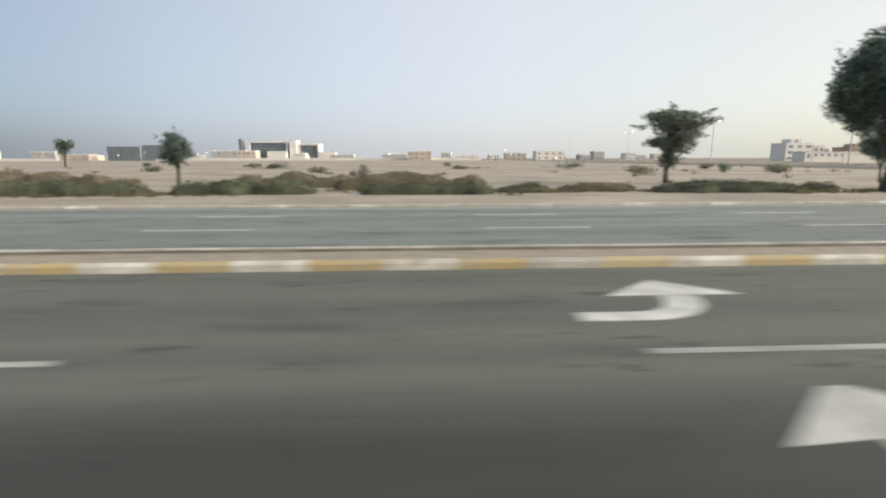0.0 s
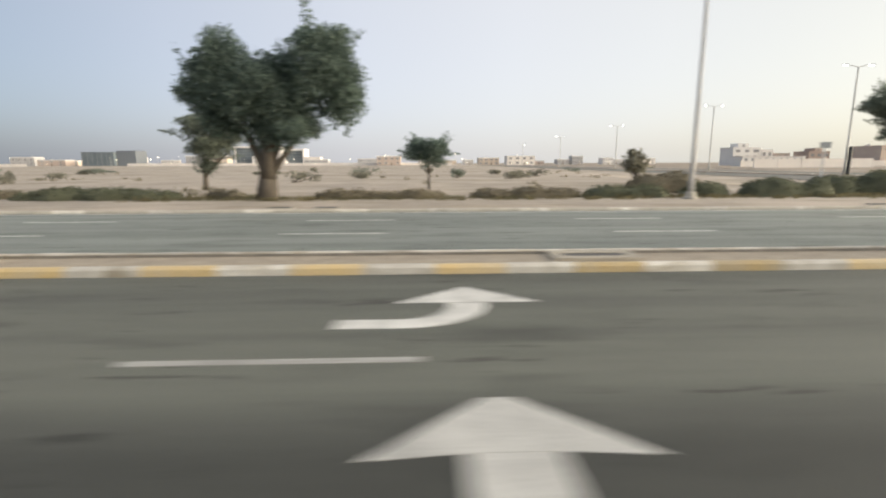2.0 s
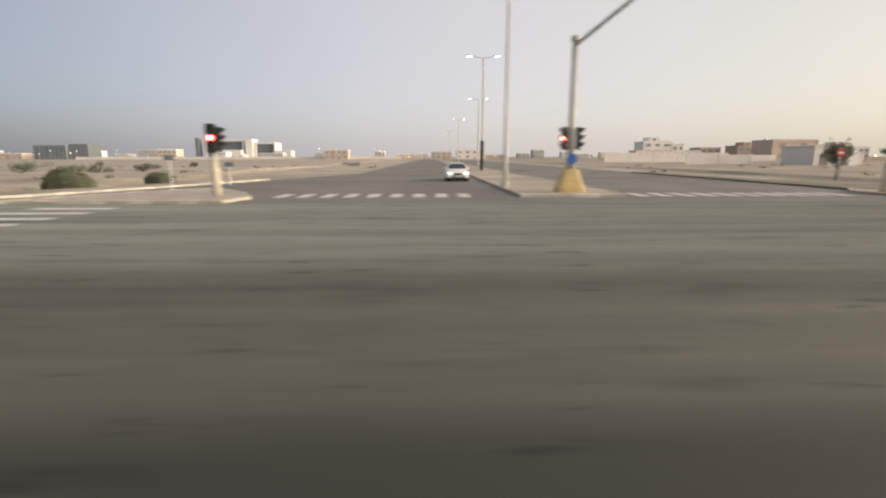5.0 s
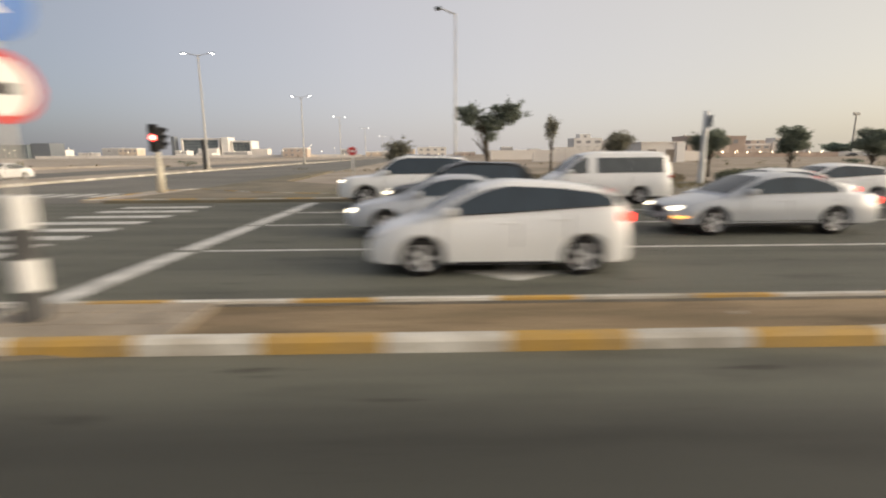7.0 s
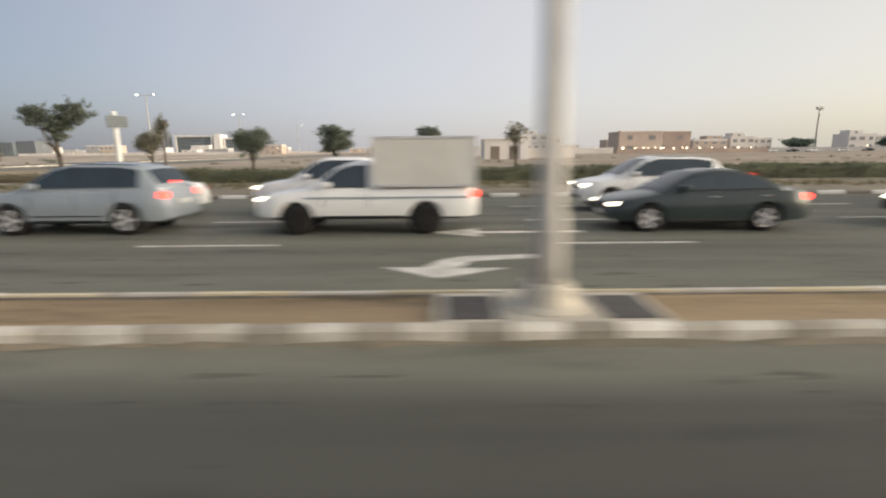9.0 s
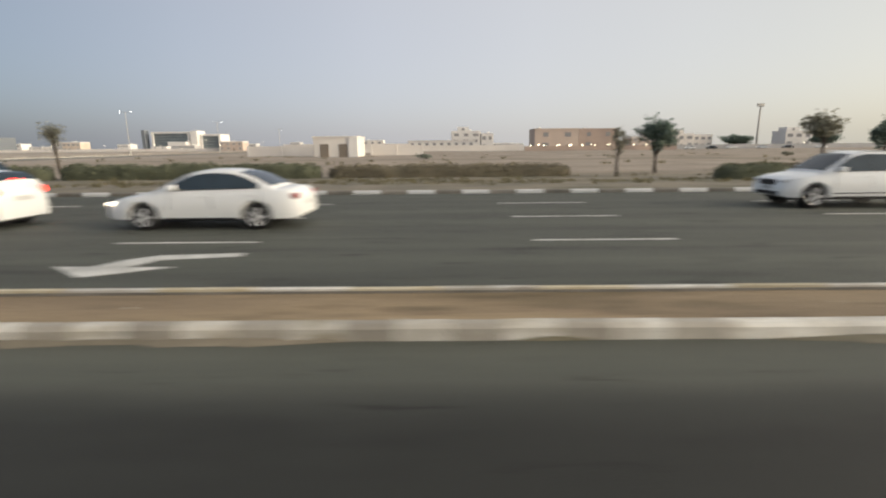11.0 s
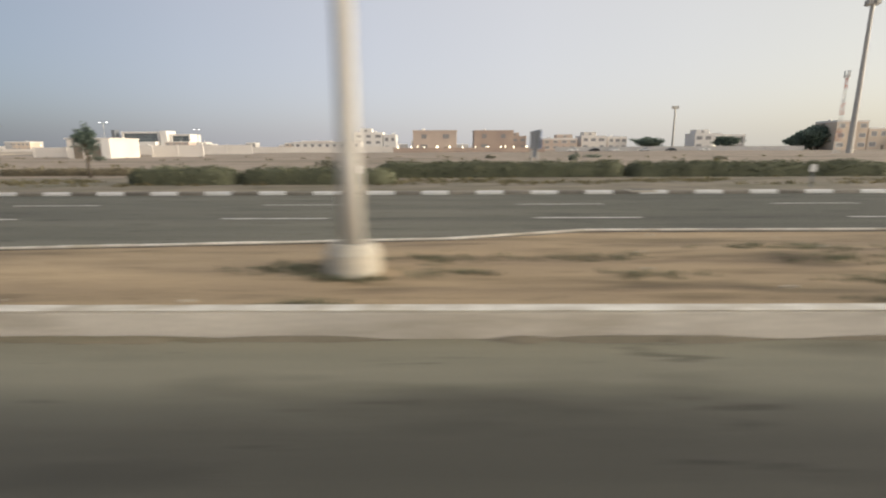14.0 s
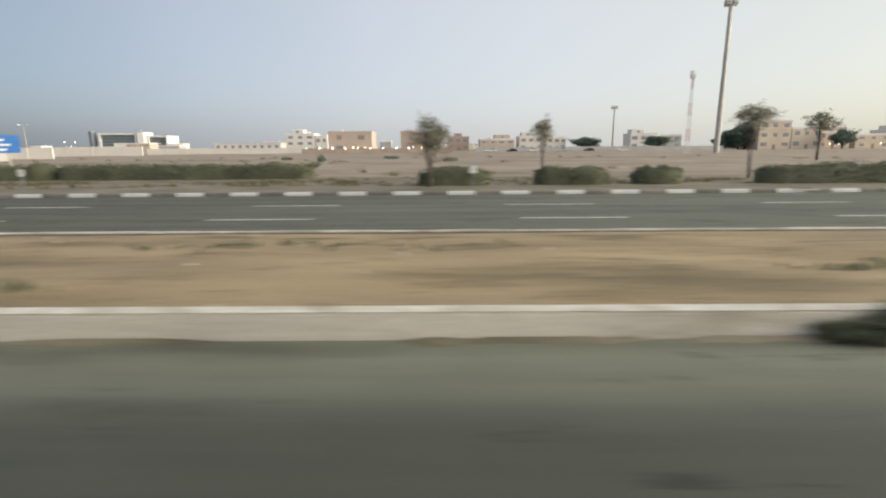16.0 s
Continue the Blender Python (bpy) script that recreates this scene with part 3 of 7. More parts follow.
stones("kerb_9", [(148.5, 4.70), (200.06, 4.71)], WK, 0.56, "faded black and white kerb stones", top=0.18)
stones("kerb_10", [(206, 6.33), (150.4, 6.26)], ["kerb_white", "kerb_faded"], 1.25, "thin painted kerb on the far side of the median", top=0.14)
FAR_PAIRS = [(120.75 + 2.6 * k + d, 6.22 + 0.0012 * (2.6 * k + d)) for k in range(12) for d in (0.0, 1.05)]
stones("kerb_24", [(150.4, 6.26)] + FAR_PAIRS[::-1] + [(117.2, 6.22)], ["kerb_white", "kerb_yellow"], 2.0, "thin white and yellow kerb on the far side of the median", top=0.15)
stones("kerb_18", [(x, 6.2) for x in (117.2, 116.5, 115.3, 114.6, 113.4, 112.4)], ["kerb_white", "kerb_yellow"], 1.6, "flush yellow and white kerb at the crossing", top=0.075)
stones("kerb_19", [(112.4, 6.22), (110.6, 6.2), (110.2, 5.2)], ["kerb_white"], 0.9, "white kerb at the far side of the median nose", top=0.155)
stones("kerb_11", [(420, 11.05), (253, 11.05), (250, 10.05), (240, 9.0), (223.6, 7.56), (217, 7.0), (206, 6.33)], ["kerb_white"], 1.3, "white edge kerb of the widening median", top=0.14)
stones("kerb_12", [(64.5, 19.95), (-60, 19.95)][::-1], ["concrete", "kerb_white", "concrete"], 1.25, "sandy concrete kerb along the far verge", top=0.12)
stones("kerb_13", [(123.92, 20.85), (343.67, 20.85)], ["sign_white", "kerb_dark"], 1.1565, "black and white kerb along the far verge", top=0.15)

# dark strips for the shade on the kerbs' unpainted back, where the soil has sunk away
def kerb_back_shade(name, pts, z0, z1):
    host = thing(name, pts[0][0], pts[0][1], 0, "dark strip for the shaded unpainted back of the far median kerb", "kerb", kind="structure")
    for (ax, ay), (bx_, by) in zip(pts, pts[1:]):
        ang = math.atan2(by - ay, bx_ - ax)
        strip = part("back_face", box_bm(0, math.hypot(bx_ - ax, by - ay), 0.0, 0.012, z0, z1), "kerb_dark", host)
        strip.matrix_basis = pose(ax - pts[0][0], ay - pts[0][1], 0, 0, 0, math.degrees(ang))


kerb_back_shade("kerb_21", [(-75, 9.925), (70.6, 9.925)], 0.06, 0.142)
kerb_back_shade("kerb_22", [(117.2, 6.045), (206, 6.155)], 0.05, 0.112)
kerb_back_shade("kerb_23", [(206, 6.155), (217, 6.825), (223.6, 7.385), (240, 8.825), (250, 9.875), (253, 10.87), (420, 10.87)], 0.03, 0.112)

# low concrete wall that takes over from the kerb
bv, bf = [], []
bxs = axis_steps([232.6, 239.5, 420], [0.6, 2.0])
for x in bxs:
    up = min(1, (x - 232.6) / 6.0)
    top = 0.17 + 0.13 * up * up * (3 - 2 * up)
    y = 4.72 + 0.10 * up
    bv += [(x, y, -0.04), (x, y + 0.015, top - 0.03), (x, y + 0.035, top), (x, y + 0.20, top), (x, y + 0.22, 0.0)]
for i in range(len(bxs) - 1):
    for k in range(4):
        a = i * 5 + k
        bf.append((a, a + 5, a + 6, a + 1))
tagged(mesh_from("low_wall", bv, bf, "wall_concrete"), "low grey concrete kerb wall with a pale top edge", "wall", kind="structure")
# pale strips on the wall top; the light there is put into their colour
cap = bmesh.new()
for x in axis_steps([238.5, 420], [2.4])[:-1]:
    box_bm(x + 0.006, x + 2.394, 4.832, 5.03, 0.296, 0.312, 0.006, cap)
tagged(part("low_wall_cap", cap, "kerb_white"), "pale strip for the light on top of the low concrete wall", "wall", kind="structure")

# verges of pavers and hard sand beyond the far kerb
tagged(part("verge_before", prism_bm([(-300, 20.08), (62.4, 20.08), (64.5, 21.0), (67.2, 25.5), (70.2, 33), (73.5, 43), (72.0, 44), (64, 27), (58, 24.4), (-300, 24.4)], -0.04, 0.12), "sand"),
       "hard sandy verge beside the far carriageway", "pavement", kind="structure")
tagged(part("verge_after", prism_bm([(111.3, 21.0), (600, 21.0), (600, 31.8), (119, 31.8), (114.6, 36), (113.4, 60), (112.0, 60), (112.0, 26)], -0.04, 0.12), "verge_dirt"),
       "brown dirt verge past the crossing", "pavement", kind="structure")
tagged(part("side_median", prism_bm([(91.8, 24.2), (96.9, 23.6), (97.3, 27), (96.6, 60), (95.5, 420), (91.8, 420), (91.4, 60)], -0.04, 0.13), "sand"),
       "sandy median of the side road", "median", kind="structure")
stones("kerb_14", [(91.8, 24.1), (96.9, 23.5), (97.35, 27), (96.65, 60), (96.3, 160)], ["kerb_white", "concrete"], 1.25, "pale kerb round the side road median")
stones("kerb_15", [(62.4, 20.0), (64.6, 20.9), (67.3, 25.4), (70.3, 33), (73.6, 43)], ["kerb_white", "concrete"], 1.1, "curved pale kerb at the corner", top=0.13)
ISLAND = [(68.5, 21.3), (78.4, 21.4), (78.9, 23.6), (77.6, 26.5), (74.6, 30.5), (72.6, 29)]
tagged(part("corner_island", prism_bm(ISLAND, -0.04, 0.12), "paver_pale"), "paved triangular traffic island", "island", kind="structure")
stones("kerb_16", ISLAND[:1] + ISLAND[1:] + ISLAND[:1], ["kerb_white", "concrete"], 1.0, "pale kerb round the triangular island", top=0.14)
ISLAND2 = [(110.2, 21.3), (122.5, 21.3), (123.4, 23.0), (116, 25.4), (112, 28.5), (110.4, 26.5)]
tagged(part("corner_island_far", prism_bm(ISLAND2, -0.04, 0.115), "paver_pale"), "paved corner island beside the side road", "island", kind="structure")
stones("kerb_17", ISLAND2 + ISLAND2[:1], ["kerb_white", "kerb_yellow"], 1.2, "painted kerb round the corner island", top=0.14)


# ---- road markings ----
def slab(host, name, pts, z=0.004, paint="marking"):
    bm = prism_bm([(x - host.location.x, y - host.location.y) for x, y in pts], 0.0, z)
    return part(name, bm, paint, host)


def rect(x0, x1, y0, y1):
    return [(x0, y0), (x1, y0), (x1, y1), (x0, y1)]


lines = thing("lane_markings", 0, 0, 0, "worn white lane lines on the asphalt", "road marking", kind="structure")
for x0, x1 in [(2.25 + 9.68 * k, 5.7 + 9.68 * k) for k in range(-8, -1)] + [(-7.1, -3.55), (2.37, 5.7), (12.05, 15.5), (21.6, 25.0), (31.45, 34.45)]:
    slab(lines, "dash", rect(x0, x1, 4.60, 4.73), paint="marking_worn")
slab(lines, "solid_line", rect(40.6, 68.6, 4.60, 4.73), paint="marking_worn")
for k in range(-8, 8):
    for y in (13.72, 17.0):
        slab(lines, "dash", rect(1.9 + 9.5 * k, 4.9 + 9.5 * k, y, y + 0.12))
for y, x1 in ((10.14, 148.7), (13.92, 146.0), (17.0, 146.0)):
    slab(lines, "solid_line", rect(120.4, x1, y, y + 0.13))
for k in range(0, 22):
    for y in (10.14, 13.72, 17.1):
        x = 154.7 + 8.88 * k
        if y > 11 or x < 236:
            slab(lines, "dash", rect(x, x + 3.0, y, y + 0.12))
slab(lines, "edge_line", rect(-70, 66, 19.55, 19.66))
stop = thing("stop_line", 68.95, 4.6, 0, "worn broad white stop line", "road marking", kind="structure")
for y0, y1 in ((8.42, 7.75), (7.70, 6.1), (6.05, 4.78), (4.55, 1.2), (1.0, -6.5)):
    slab(stop, "stop_bar", rect(68.68, 69.16, y1, y0), paint="marking_worn")
stop_far = thing("stop_line", 120.2, 12, 0, "broad white stop line in front of the waiting cars", "road marking", kind="structure")
for y0, y1 in ((6.5, 10.1), (10.3, 13.8), (14.0, 17.0), (17.2, 20.6)):
    slab(stop_far, "stop_bar", [(119.7 + (y0 - 6.5) * 0.02, y0), (120.15 + (y0 - 6.5) * 0.02, y0), (120.15 + (y1 - 6.5) * 0.02, y1), (119.7 + (y1 - 6.5) * 0.02, y1)])
for cx, x0, x1, near, far in ((73.5, 71.95, 75.15, [2.8 + 1.18 * k for k in range(-8, 5)], [10.55, 11.8, 13.1, 14.4, 15.85, 17.45, 19.1]),
                              (114.9, 113.27, 116.55, [3.7 - 1.2 * k for k in range(9)], [6.38, 7.5, 8.6, 9.62, 10.65, 11.8, 13.1, 14.5, 16.0, 17.5, 18.9])):
    zebra = thing("zebra_crossing", cx, 8, 0, "worn white zebra crossing bars on dark asphalt", "road marking", kind="structure")
    for y in near + far:
        w = 0.58
        slab(zebra, "zebra_bar", rect(x0 + random.uniform(-0.05, 0.05), x1 + random.uniform(-0.05, 0.05), y, y + w))


for x0, x1 in ((79.6, 91.0), (97.9, 109.6)):
    zebra = thing("zebra_crossing", (x0 + x1) / 2, 25.4, 0, "faded white zebra crossing bars across the side road", "road marking", kind="structure")
    for k in range(int((x1 - x0) / 1.15)):
        slab(zebra, "zebra_bar", rect(x0 + 1.15 * k, x0 + 1.15 * k + 0.58, 24.3, 26.6), z=0.006)


def arrow_turn(x, y, flip=1):
    """A painted arrow that bends to the side of the road: shaft along x, head pointing across."""
    host = thing("turn_arrow", x, y, 0, "white painted left turn arrow on the road", "road marking", kind="structure")
    pts_out, pts_in = [], []
    for k in range(9):
        u = k / 8
        a = u * math.pi / 2
        pts_out.append((x + flip * (-0.9 + 1.15 * math.sin(a)), y - 1.0 + 1.05 * (1 - math.cos(a))))
        pts_in.append((x + flip * (-0.9 + 0.62 * math.sin(a)), y - 0.66 + 0.72 * (1 - math.cos(a))))
    shaft = [(x - flip * 1.72, y - 1.0)] + pts_out + pts_in[::-1] + [(x - flip * 1.72, y - 0.66)]
    slab(host, "shaft", shaft)
    slab(host, "arrow_head", [(x - flip * 1.02, y + 0.08), (x + flip * 1.0, y + 0.08), (x, y + 0.98)], 0.0045)


for ax in (3.72, 35.1, 62.75):
    arrow_turn(ax, 6.62)
for ax in (3.6, 35.1, 62.5):
    host = thing("straight_arrow", ax, 3.0, 0, "white painted arrow on the road", "road marking", kind="structure")
    slab(host, "arrow_head", [(ax - 1.05, 2.95), (ax - 0.33, 3.02), (ax + 0.33, 3.02), (ax + 1.03, 2.95), (ax + 0.12, 3.82), (ax - 0.12, 3.82)], paint="marking_grey")
    slab(host, "shaft", rect(ax - 0.33, ax + 0.33, 1.0, 3.015), paint="marking_grey")
for ax, ay in ((126.5, 8.32), (161.2, 8.2), (191.5, 8.2)):
    host = thing("turn_arrow", ax, ay, 0, "white painted turn arrow on the far carriageway", "road marking", kind="structure")
    slab(host, "arrow_head", [(ax - 1.0, ay - 0.1), (ax - 0.05, ay - 0.85), (ax + 1.1, ay - 0.2), (ax + 0.3, ay - 0.18), (ax - 0.3, ay - 0.13)])
    slab(host, "shaft", [(ax - 0.3, ay - 0.14), (ax + 0.3, ay - 0.19), (ax + 0.55, ay + 0.35), (ax + 1.9, ay + 0.6), (ax + 1.9, ay + 0.9), (ax + 0.4, ay + 0.75), (ax - 0.05, ay + 0.4)], 0.0045)


# ---- street furniture ----
def lamp_post(x, y, h, label, base=True, arm=0, z=0.12, r=0.105, double=False, lit=False, foot=0.3, material="galv"):
    """A tapered steel lamp post on a concrete foot; arm: length and side of its bracket."""
    host = thing("street_lamp", x, y, z, label, "street lamp", "street lamps along the road")
    if base:
        part("concrete_foot", lathe_bm([(foot * 1.5, -0.05), (foot * 1.5, 0.06), (foot * 1.15, 0.10), (foot, 0.30), (foot * 0.9, 0.34)], 16), "concrete", host, "pale concrete foot")
    part("pole", lathe_bm([(r * 1.25, 0.0), (r * 1.25, 1.1), (r, 1.18), (r * 0.62, h)], 16), material, host, smooth=True)
    part("hatch", box_bm(-0.07, 0.07, -r * 1.25 - 0.012, -r * 1.1, 0.5, 0.95, 0.008), material, host)
    ends = []
    if arm:
        ends = [arm, -arm] if double else [arm]
    for e in ends:
        part("arm", cyl_bm((0, 0, h - 0.05), (e, 0, h + 0.28), 0.05, 0.035, 10), material, host)
        head = part("lamp_head", box_bm(min(e, e * 1.42), max(e, e * 1.42), -0.16, 0.16, h + 0.24, h + 0.37, 0.04, seg=2), "dark_steel", host)
        part("lens", box_bm(min(e * 1.04, e * 1.38), max(e * 1.04, e * 1.38), -0.13, 0.13, h + 0.18, h + 0.235, 0.02), "lamp_lit" if lit else "lens_off", head, "lit white lens" if lit else "")
    return host


lamp_post(25.75, 9.42, 10.5, "grey steel lamp post on a concrete foot in the median", arm=1.6, double=True, r=0.15)
lamp_post(69.75, 9.5, 10.5, "grey steel lamp post on a concrete foot in the median", arm=1.6, double=True, r=0.15)
lamp_post(118.75, 5.3, 10.5, "grey steel lamp post on a concrete foot in the median", arm=1.6, double=True, r=0.13, foot=0.34)
lamp_post(162.45, 5.45, 10.5, "grey steel lamp post on a bolted concrete foot", arm=1.6, double=True, r=0.14, foot=0.28)
lamp_post(205.2, 5.45, 10.5, "grey steel lamp post on a concrete foot in the median", arm=1.6, double=True, r=0.14)
lamp_post(48.25, 25.0, 10.5, "slim grey lamp post on the far verge", arm=-1.3, r=0.12, foot=0.24)
lamp_post(61.65, 26.3, 10.5, "slim grey lamp post beside a tree with a lit lamp", arm=-1.3, r=0.12, foot=0.24, lit=True)
lamp_post(91.95, 30.2, 12.4, "slim grey lamp post on the side road median", arm=1.6, double=True, r=0.11, foot=0.24)
lamp_post(126.75, 33.0, 10.5, "slim grey lamp post behind the waiting cars", arm=-0.9, r=0.07, foot=0.2)
lamp_post(94.6, 69.0, 14.8, "tall double lamp post with two lit lamps on the side road", arm=1.55, double=True, lit=True, r=0.15)
lamp_post(97.8, 108.6, 13.8, "tall double lamp post with two lit lamps on the side road", arm=1.5, double=True, lit=True, r=0.15)
lamp_post(96.5, 160.0, 13.3, "tall double lamp post with two lit lamps on the side road", arm=1.5, double=True, lit=True, r=0.15)
lamp_post(96.0, 225.0, 13.3, "tall double lamp post with two lit lamps on the side road", arm=1.5, double=True, lit=True, r=0.15)
lamp_post(95.5, 310.0, 13.3, "tall double lamp post with two lit lamps on the side road", arm=1.5, double=True, lit=True, r=0.15)

# big lamp post of the open sand median, on a heavy round foot
host = thing("street_lamp", 248.5, 7.2, 0.15, "thick grey lamp post on a heavy pale concrete drum", "street lamp", "street lamps along the road")
part("concrete_foot", lathe_bm([(0.42, -0.12), (0.41, 0.28), (0.35, 0.38), (0.31, 0.42)], 20), "concrete", host, "pale round concrete drum")
part("pole", lathe_bm([(0.17, 0.4), (0.165, 1.6), (0.15, 1.7), (0.09, 11.0)], 18), "galv", host, smooth=True)
for s in (-1, 1):
    part("arm", cyl_bm((0, 0, 10.9), (s * 1.7, 0, 11.3), 0.06, 0.04, 10), "galv", host)
    part("lamp_head", box_bm(min(s * 1.6, s * 2.4), max(s * 1.6, s * 2.4), -0.17, 0.17, 11.24, 11.38, 0.04, seg=2), "dark_steel", host)

# dark wrap on the post beside the side road
host = thing("black_post", 94.5, 68.3, 0.1, "short thick black wrapped post beside the side road", "post")
part("post", lathe_bm([(0.22, 0), (0.24, 0.1), (0.24, 3.9), (0.2, 4.0)], 12), "black", host)
# cross-shaped foot plates of the bolted lamp post
for x0, x1 in ((161.15, 161.95), (162.95, 163.75), (119.35, 120.1), (117.35, 118.15)):
    host = thing("cable_pit", (x0 + x1) / 2, 5.45, 0.125, "dark iron cable pit cover in a concrete frame", "pit cover", "pit covers in the median")
    w = (x1 - x0) / 2
    part("frame", box_bm(-w, w, -0.6, 0.6, -0.05, 0.02, 0.008), "concrete", host)
    part("cover", box_bm(-w + 0.1, w - 0.1, -0.42, 0.42, 0.0, 0.032, 0.006), "grate", host)
for fx in (162.45, 118.75):
  host = thing("foot_slab", fx, 5.4, 0.125, "pale concrete slab round the lamp post foot", "slab")
  part("slab", box_bm(-0.48, 0.48, -0.66, 0.72, -0.05, 0.035, 0.01), "concrete", host)


def pit(x0, x1, y0, y1, label, z=0.125, rim="pit_concrete"):
    host = thing("pit_cover", (x0 + x1) / 2, (y0 + y1) / 2, z, label, "pit cover", "pit covers in the median")
    w, d = (x1 - x0) / 2, (y1 - y0) / 2
    bm = bmesh.new()
    f = min(0.22, w * 0.3)
    box_bm(-w, w, -d, -d + f, -0.05, 0.03, 0.008, bm)
    box_bm(-w, w, d - f, d, -0.05, 0.03, 0.008, bm)
    box_bm(-w, -w + f, -d + f + 0.002, d - f - 0.002, -0.05, 0.03, 0.008, bm)
    box_bm(w - f, w, -d + f + 0.002, d - f - 0.002, -0.05, 0.03, 0.008, bm)
    part("frame", bm, rim, host, "pale concrete frame" if rim == "pit_concrete" else "sandy frame")
    part("cover", box_bm(-w + f + 0.004, w - f - 0.004, -d + f + 0.004, d - f - 0.004, -0.05, 0.012, 0.004), "grate", host, "dark iron cover")


pit(37.0, 38.7, 9.12, 9.92, "concrete framed pit cover in the paved median")
pit(139.0, 139.8, 5.2, 6.1, "dark pit cover in the sandy median", rim="joint")
pit(150.9, 152.1, 4.95, 6.15, "dark pit cover in a broad concrete frame")
pit(219.9, 221.4, 5.15, 6.7, "dark pit cover in a broad concrete frame in the sand", z=0.135)
pit(113.0, 113.9, 4.95, 6.0, "dark iron plate in the crossing refuge", z=0.045)
pit(74.1, 74.8, 8.85, 9.7, "dark iron plate in the crossing refuge", z=0.11)
for x, y in ((30.4, 20.5), (54.2, 20.5), (28.5, 20.5), (216.8, 21.13), (219.3, 21.13), (258.2, 21.13), (300.9, 21.13)):
    host = thing("drain_inlet", x, y, 0.12, "dark drain inlet at the kerb of the far verge", "drain", "drains along the verge")
    part("frame", box_bm(-0.55, 0.55, -0.3, 0.3, -0.05, 0.03, 0.01), "concrete", host)
    part("grate", box_bm(-0.47, 0.47, -0.22, 0.22, 0.0, 0.05, 0.01), "grate", host, "dark iron grate")


def banner_post(x, y, z, h, label, w=0.3):
    host = thing("sign_post", x, y, z, label, "sign post", "dark posts in the median")
    part("post", box_bm(-w * 0.42, w * 0.42, -w * 0.42, w * 0.42, -0.05, h, 0.03, seg=2), "dark_steel", host)
    part("foot_plate", box_bm(-w * 0.8, w * 0.8, -w * 0.8, w * 0.8, -0.05, 0.03, 0.008), "dark_steel", host)
    part("casing", box_bm(-w * 0.56, w * 0.56, -w * 0.55, w * 0.55, h * 0.70, h + 0.03, 0.03, seg=2), "dark_steel", host)
    part("band", box_bm(-w * 0.46, w * 0.46, -w * 0.46, w * 0.46, h * 0.66, h * 0.69, 0.006), "sign_white", host, "pale band")
    part("box", box_bm(-w * 0.5, w * 0.5, -w * 0.62, -w * 0.40, 0.4, 1.1, 0.02), "black", host)
    return host


banner_post(46.05, 9.35, 0.12, 4.45, "tall dark square sign post standing in the median", w=0.42)
banner_post(143.55, 5.35, 0.13, 6.2, "tall dark square sign post standing in the median", w=0.34)


def disc_sign(x, y, z, label, discs, turn=0.0, h=3.6, bands=True, r=0.045):
    """A banded post with sign faces towards minus x (turn: degrees)."""
    host = thing("traffic_sign", x, y, z, label, "traffic sign", "traffic signs")
    host.rotation_euler = (0, 0, radians(turn))
    part("post", cyl_bm((0, 0, -0.05), (0, 0, h), r, r, 12), "galv", host, smooth=True)
    if bands:
        for k, (a, b, m_) in enumerate(((0.02, 0.36, "band_dark"), (0.36, 0.72, "sign_white"), (0.72, 1.06, "band_dark"), (1.06, 1.42, "sign_white"))):
            part("band", lathe_bm([(0.135, a), (0.14, a + 0.01), (0.14, b - 0.01), (0.135, b)], 14), m_, host, "dark band" if m_ == "band_dark" else "white band")
    for zc, rad, kind in discs:
        back = part("sign_face", cyl_bm((-0.06, 0, zc), (-0.035, 0, zc), rad, rad, 28) if kind != "triangle" else tri_bm(zc, rad), {"blue": "sign_blue", "ring": "sign_red", "triangle": "sign_red", "plate": "wall_grey"}[kind], host)
        part("sign_back", cyl_bm((-0.034, 0, zc), (-0.028, 0, zc), rad * 0.99, rad * 0.99, 28) if kind != "triangle" else tri_bm(zc, rad * 0.99, -0.034, -0.028), "sign_back", back)
        if kind == "ring":
            part("field", cyl_bm((-0.066, 0, zc), (-0.06, 0, zc), rad * 0.78, rad * 0.78, 28), "sign_white", back, "white field")
            part("symbol", box_bm(-0.070, -0.0665, -rad * 0.35, rad * 0.35, zc - rad * 0.2, zc + rad * 0.12, 0.0), "black", back, "black symbol")
        if kind == "blue":
            part("symbol", arrow_bm(zc, rad), "sign_white", back, "white slanted arrow")
        if kind == "triangle":
            part("field", tri_bm(zc, rad * 0.84, -0.066, -0.0605), "sign_white", back, "white field")
    return host


def tri_bm(zc, rad, x0=-0.06, x1=-0.035):
    bm = bmesh.new()
    ring = [(rad * math.sin(a), zc + rad * math.cos(a)) for a in (0, 2.0944, 4.18879)]
    a = [bm.verts.new((x0, u, v)) for u, v in ring]
    b = [bm.verts.new((x1, u, v)) for u, v in ring]
    bm.faces.new(a)
    bm.faces.new(b[::-1])
    for k in range(3):
        bm.faces.new((a[k], b[k], b[(k + 1) % 3], a[(k + 1) % 3]))
    bmesh.ops.recalc_face_normals(bm, faces=bm.faces)
    return bm


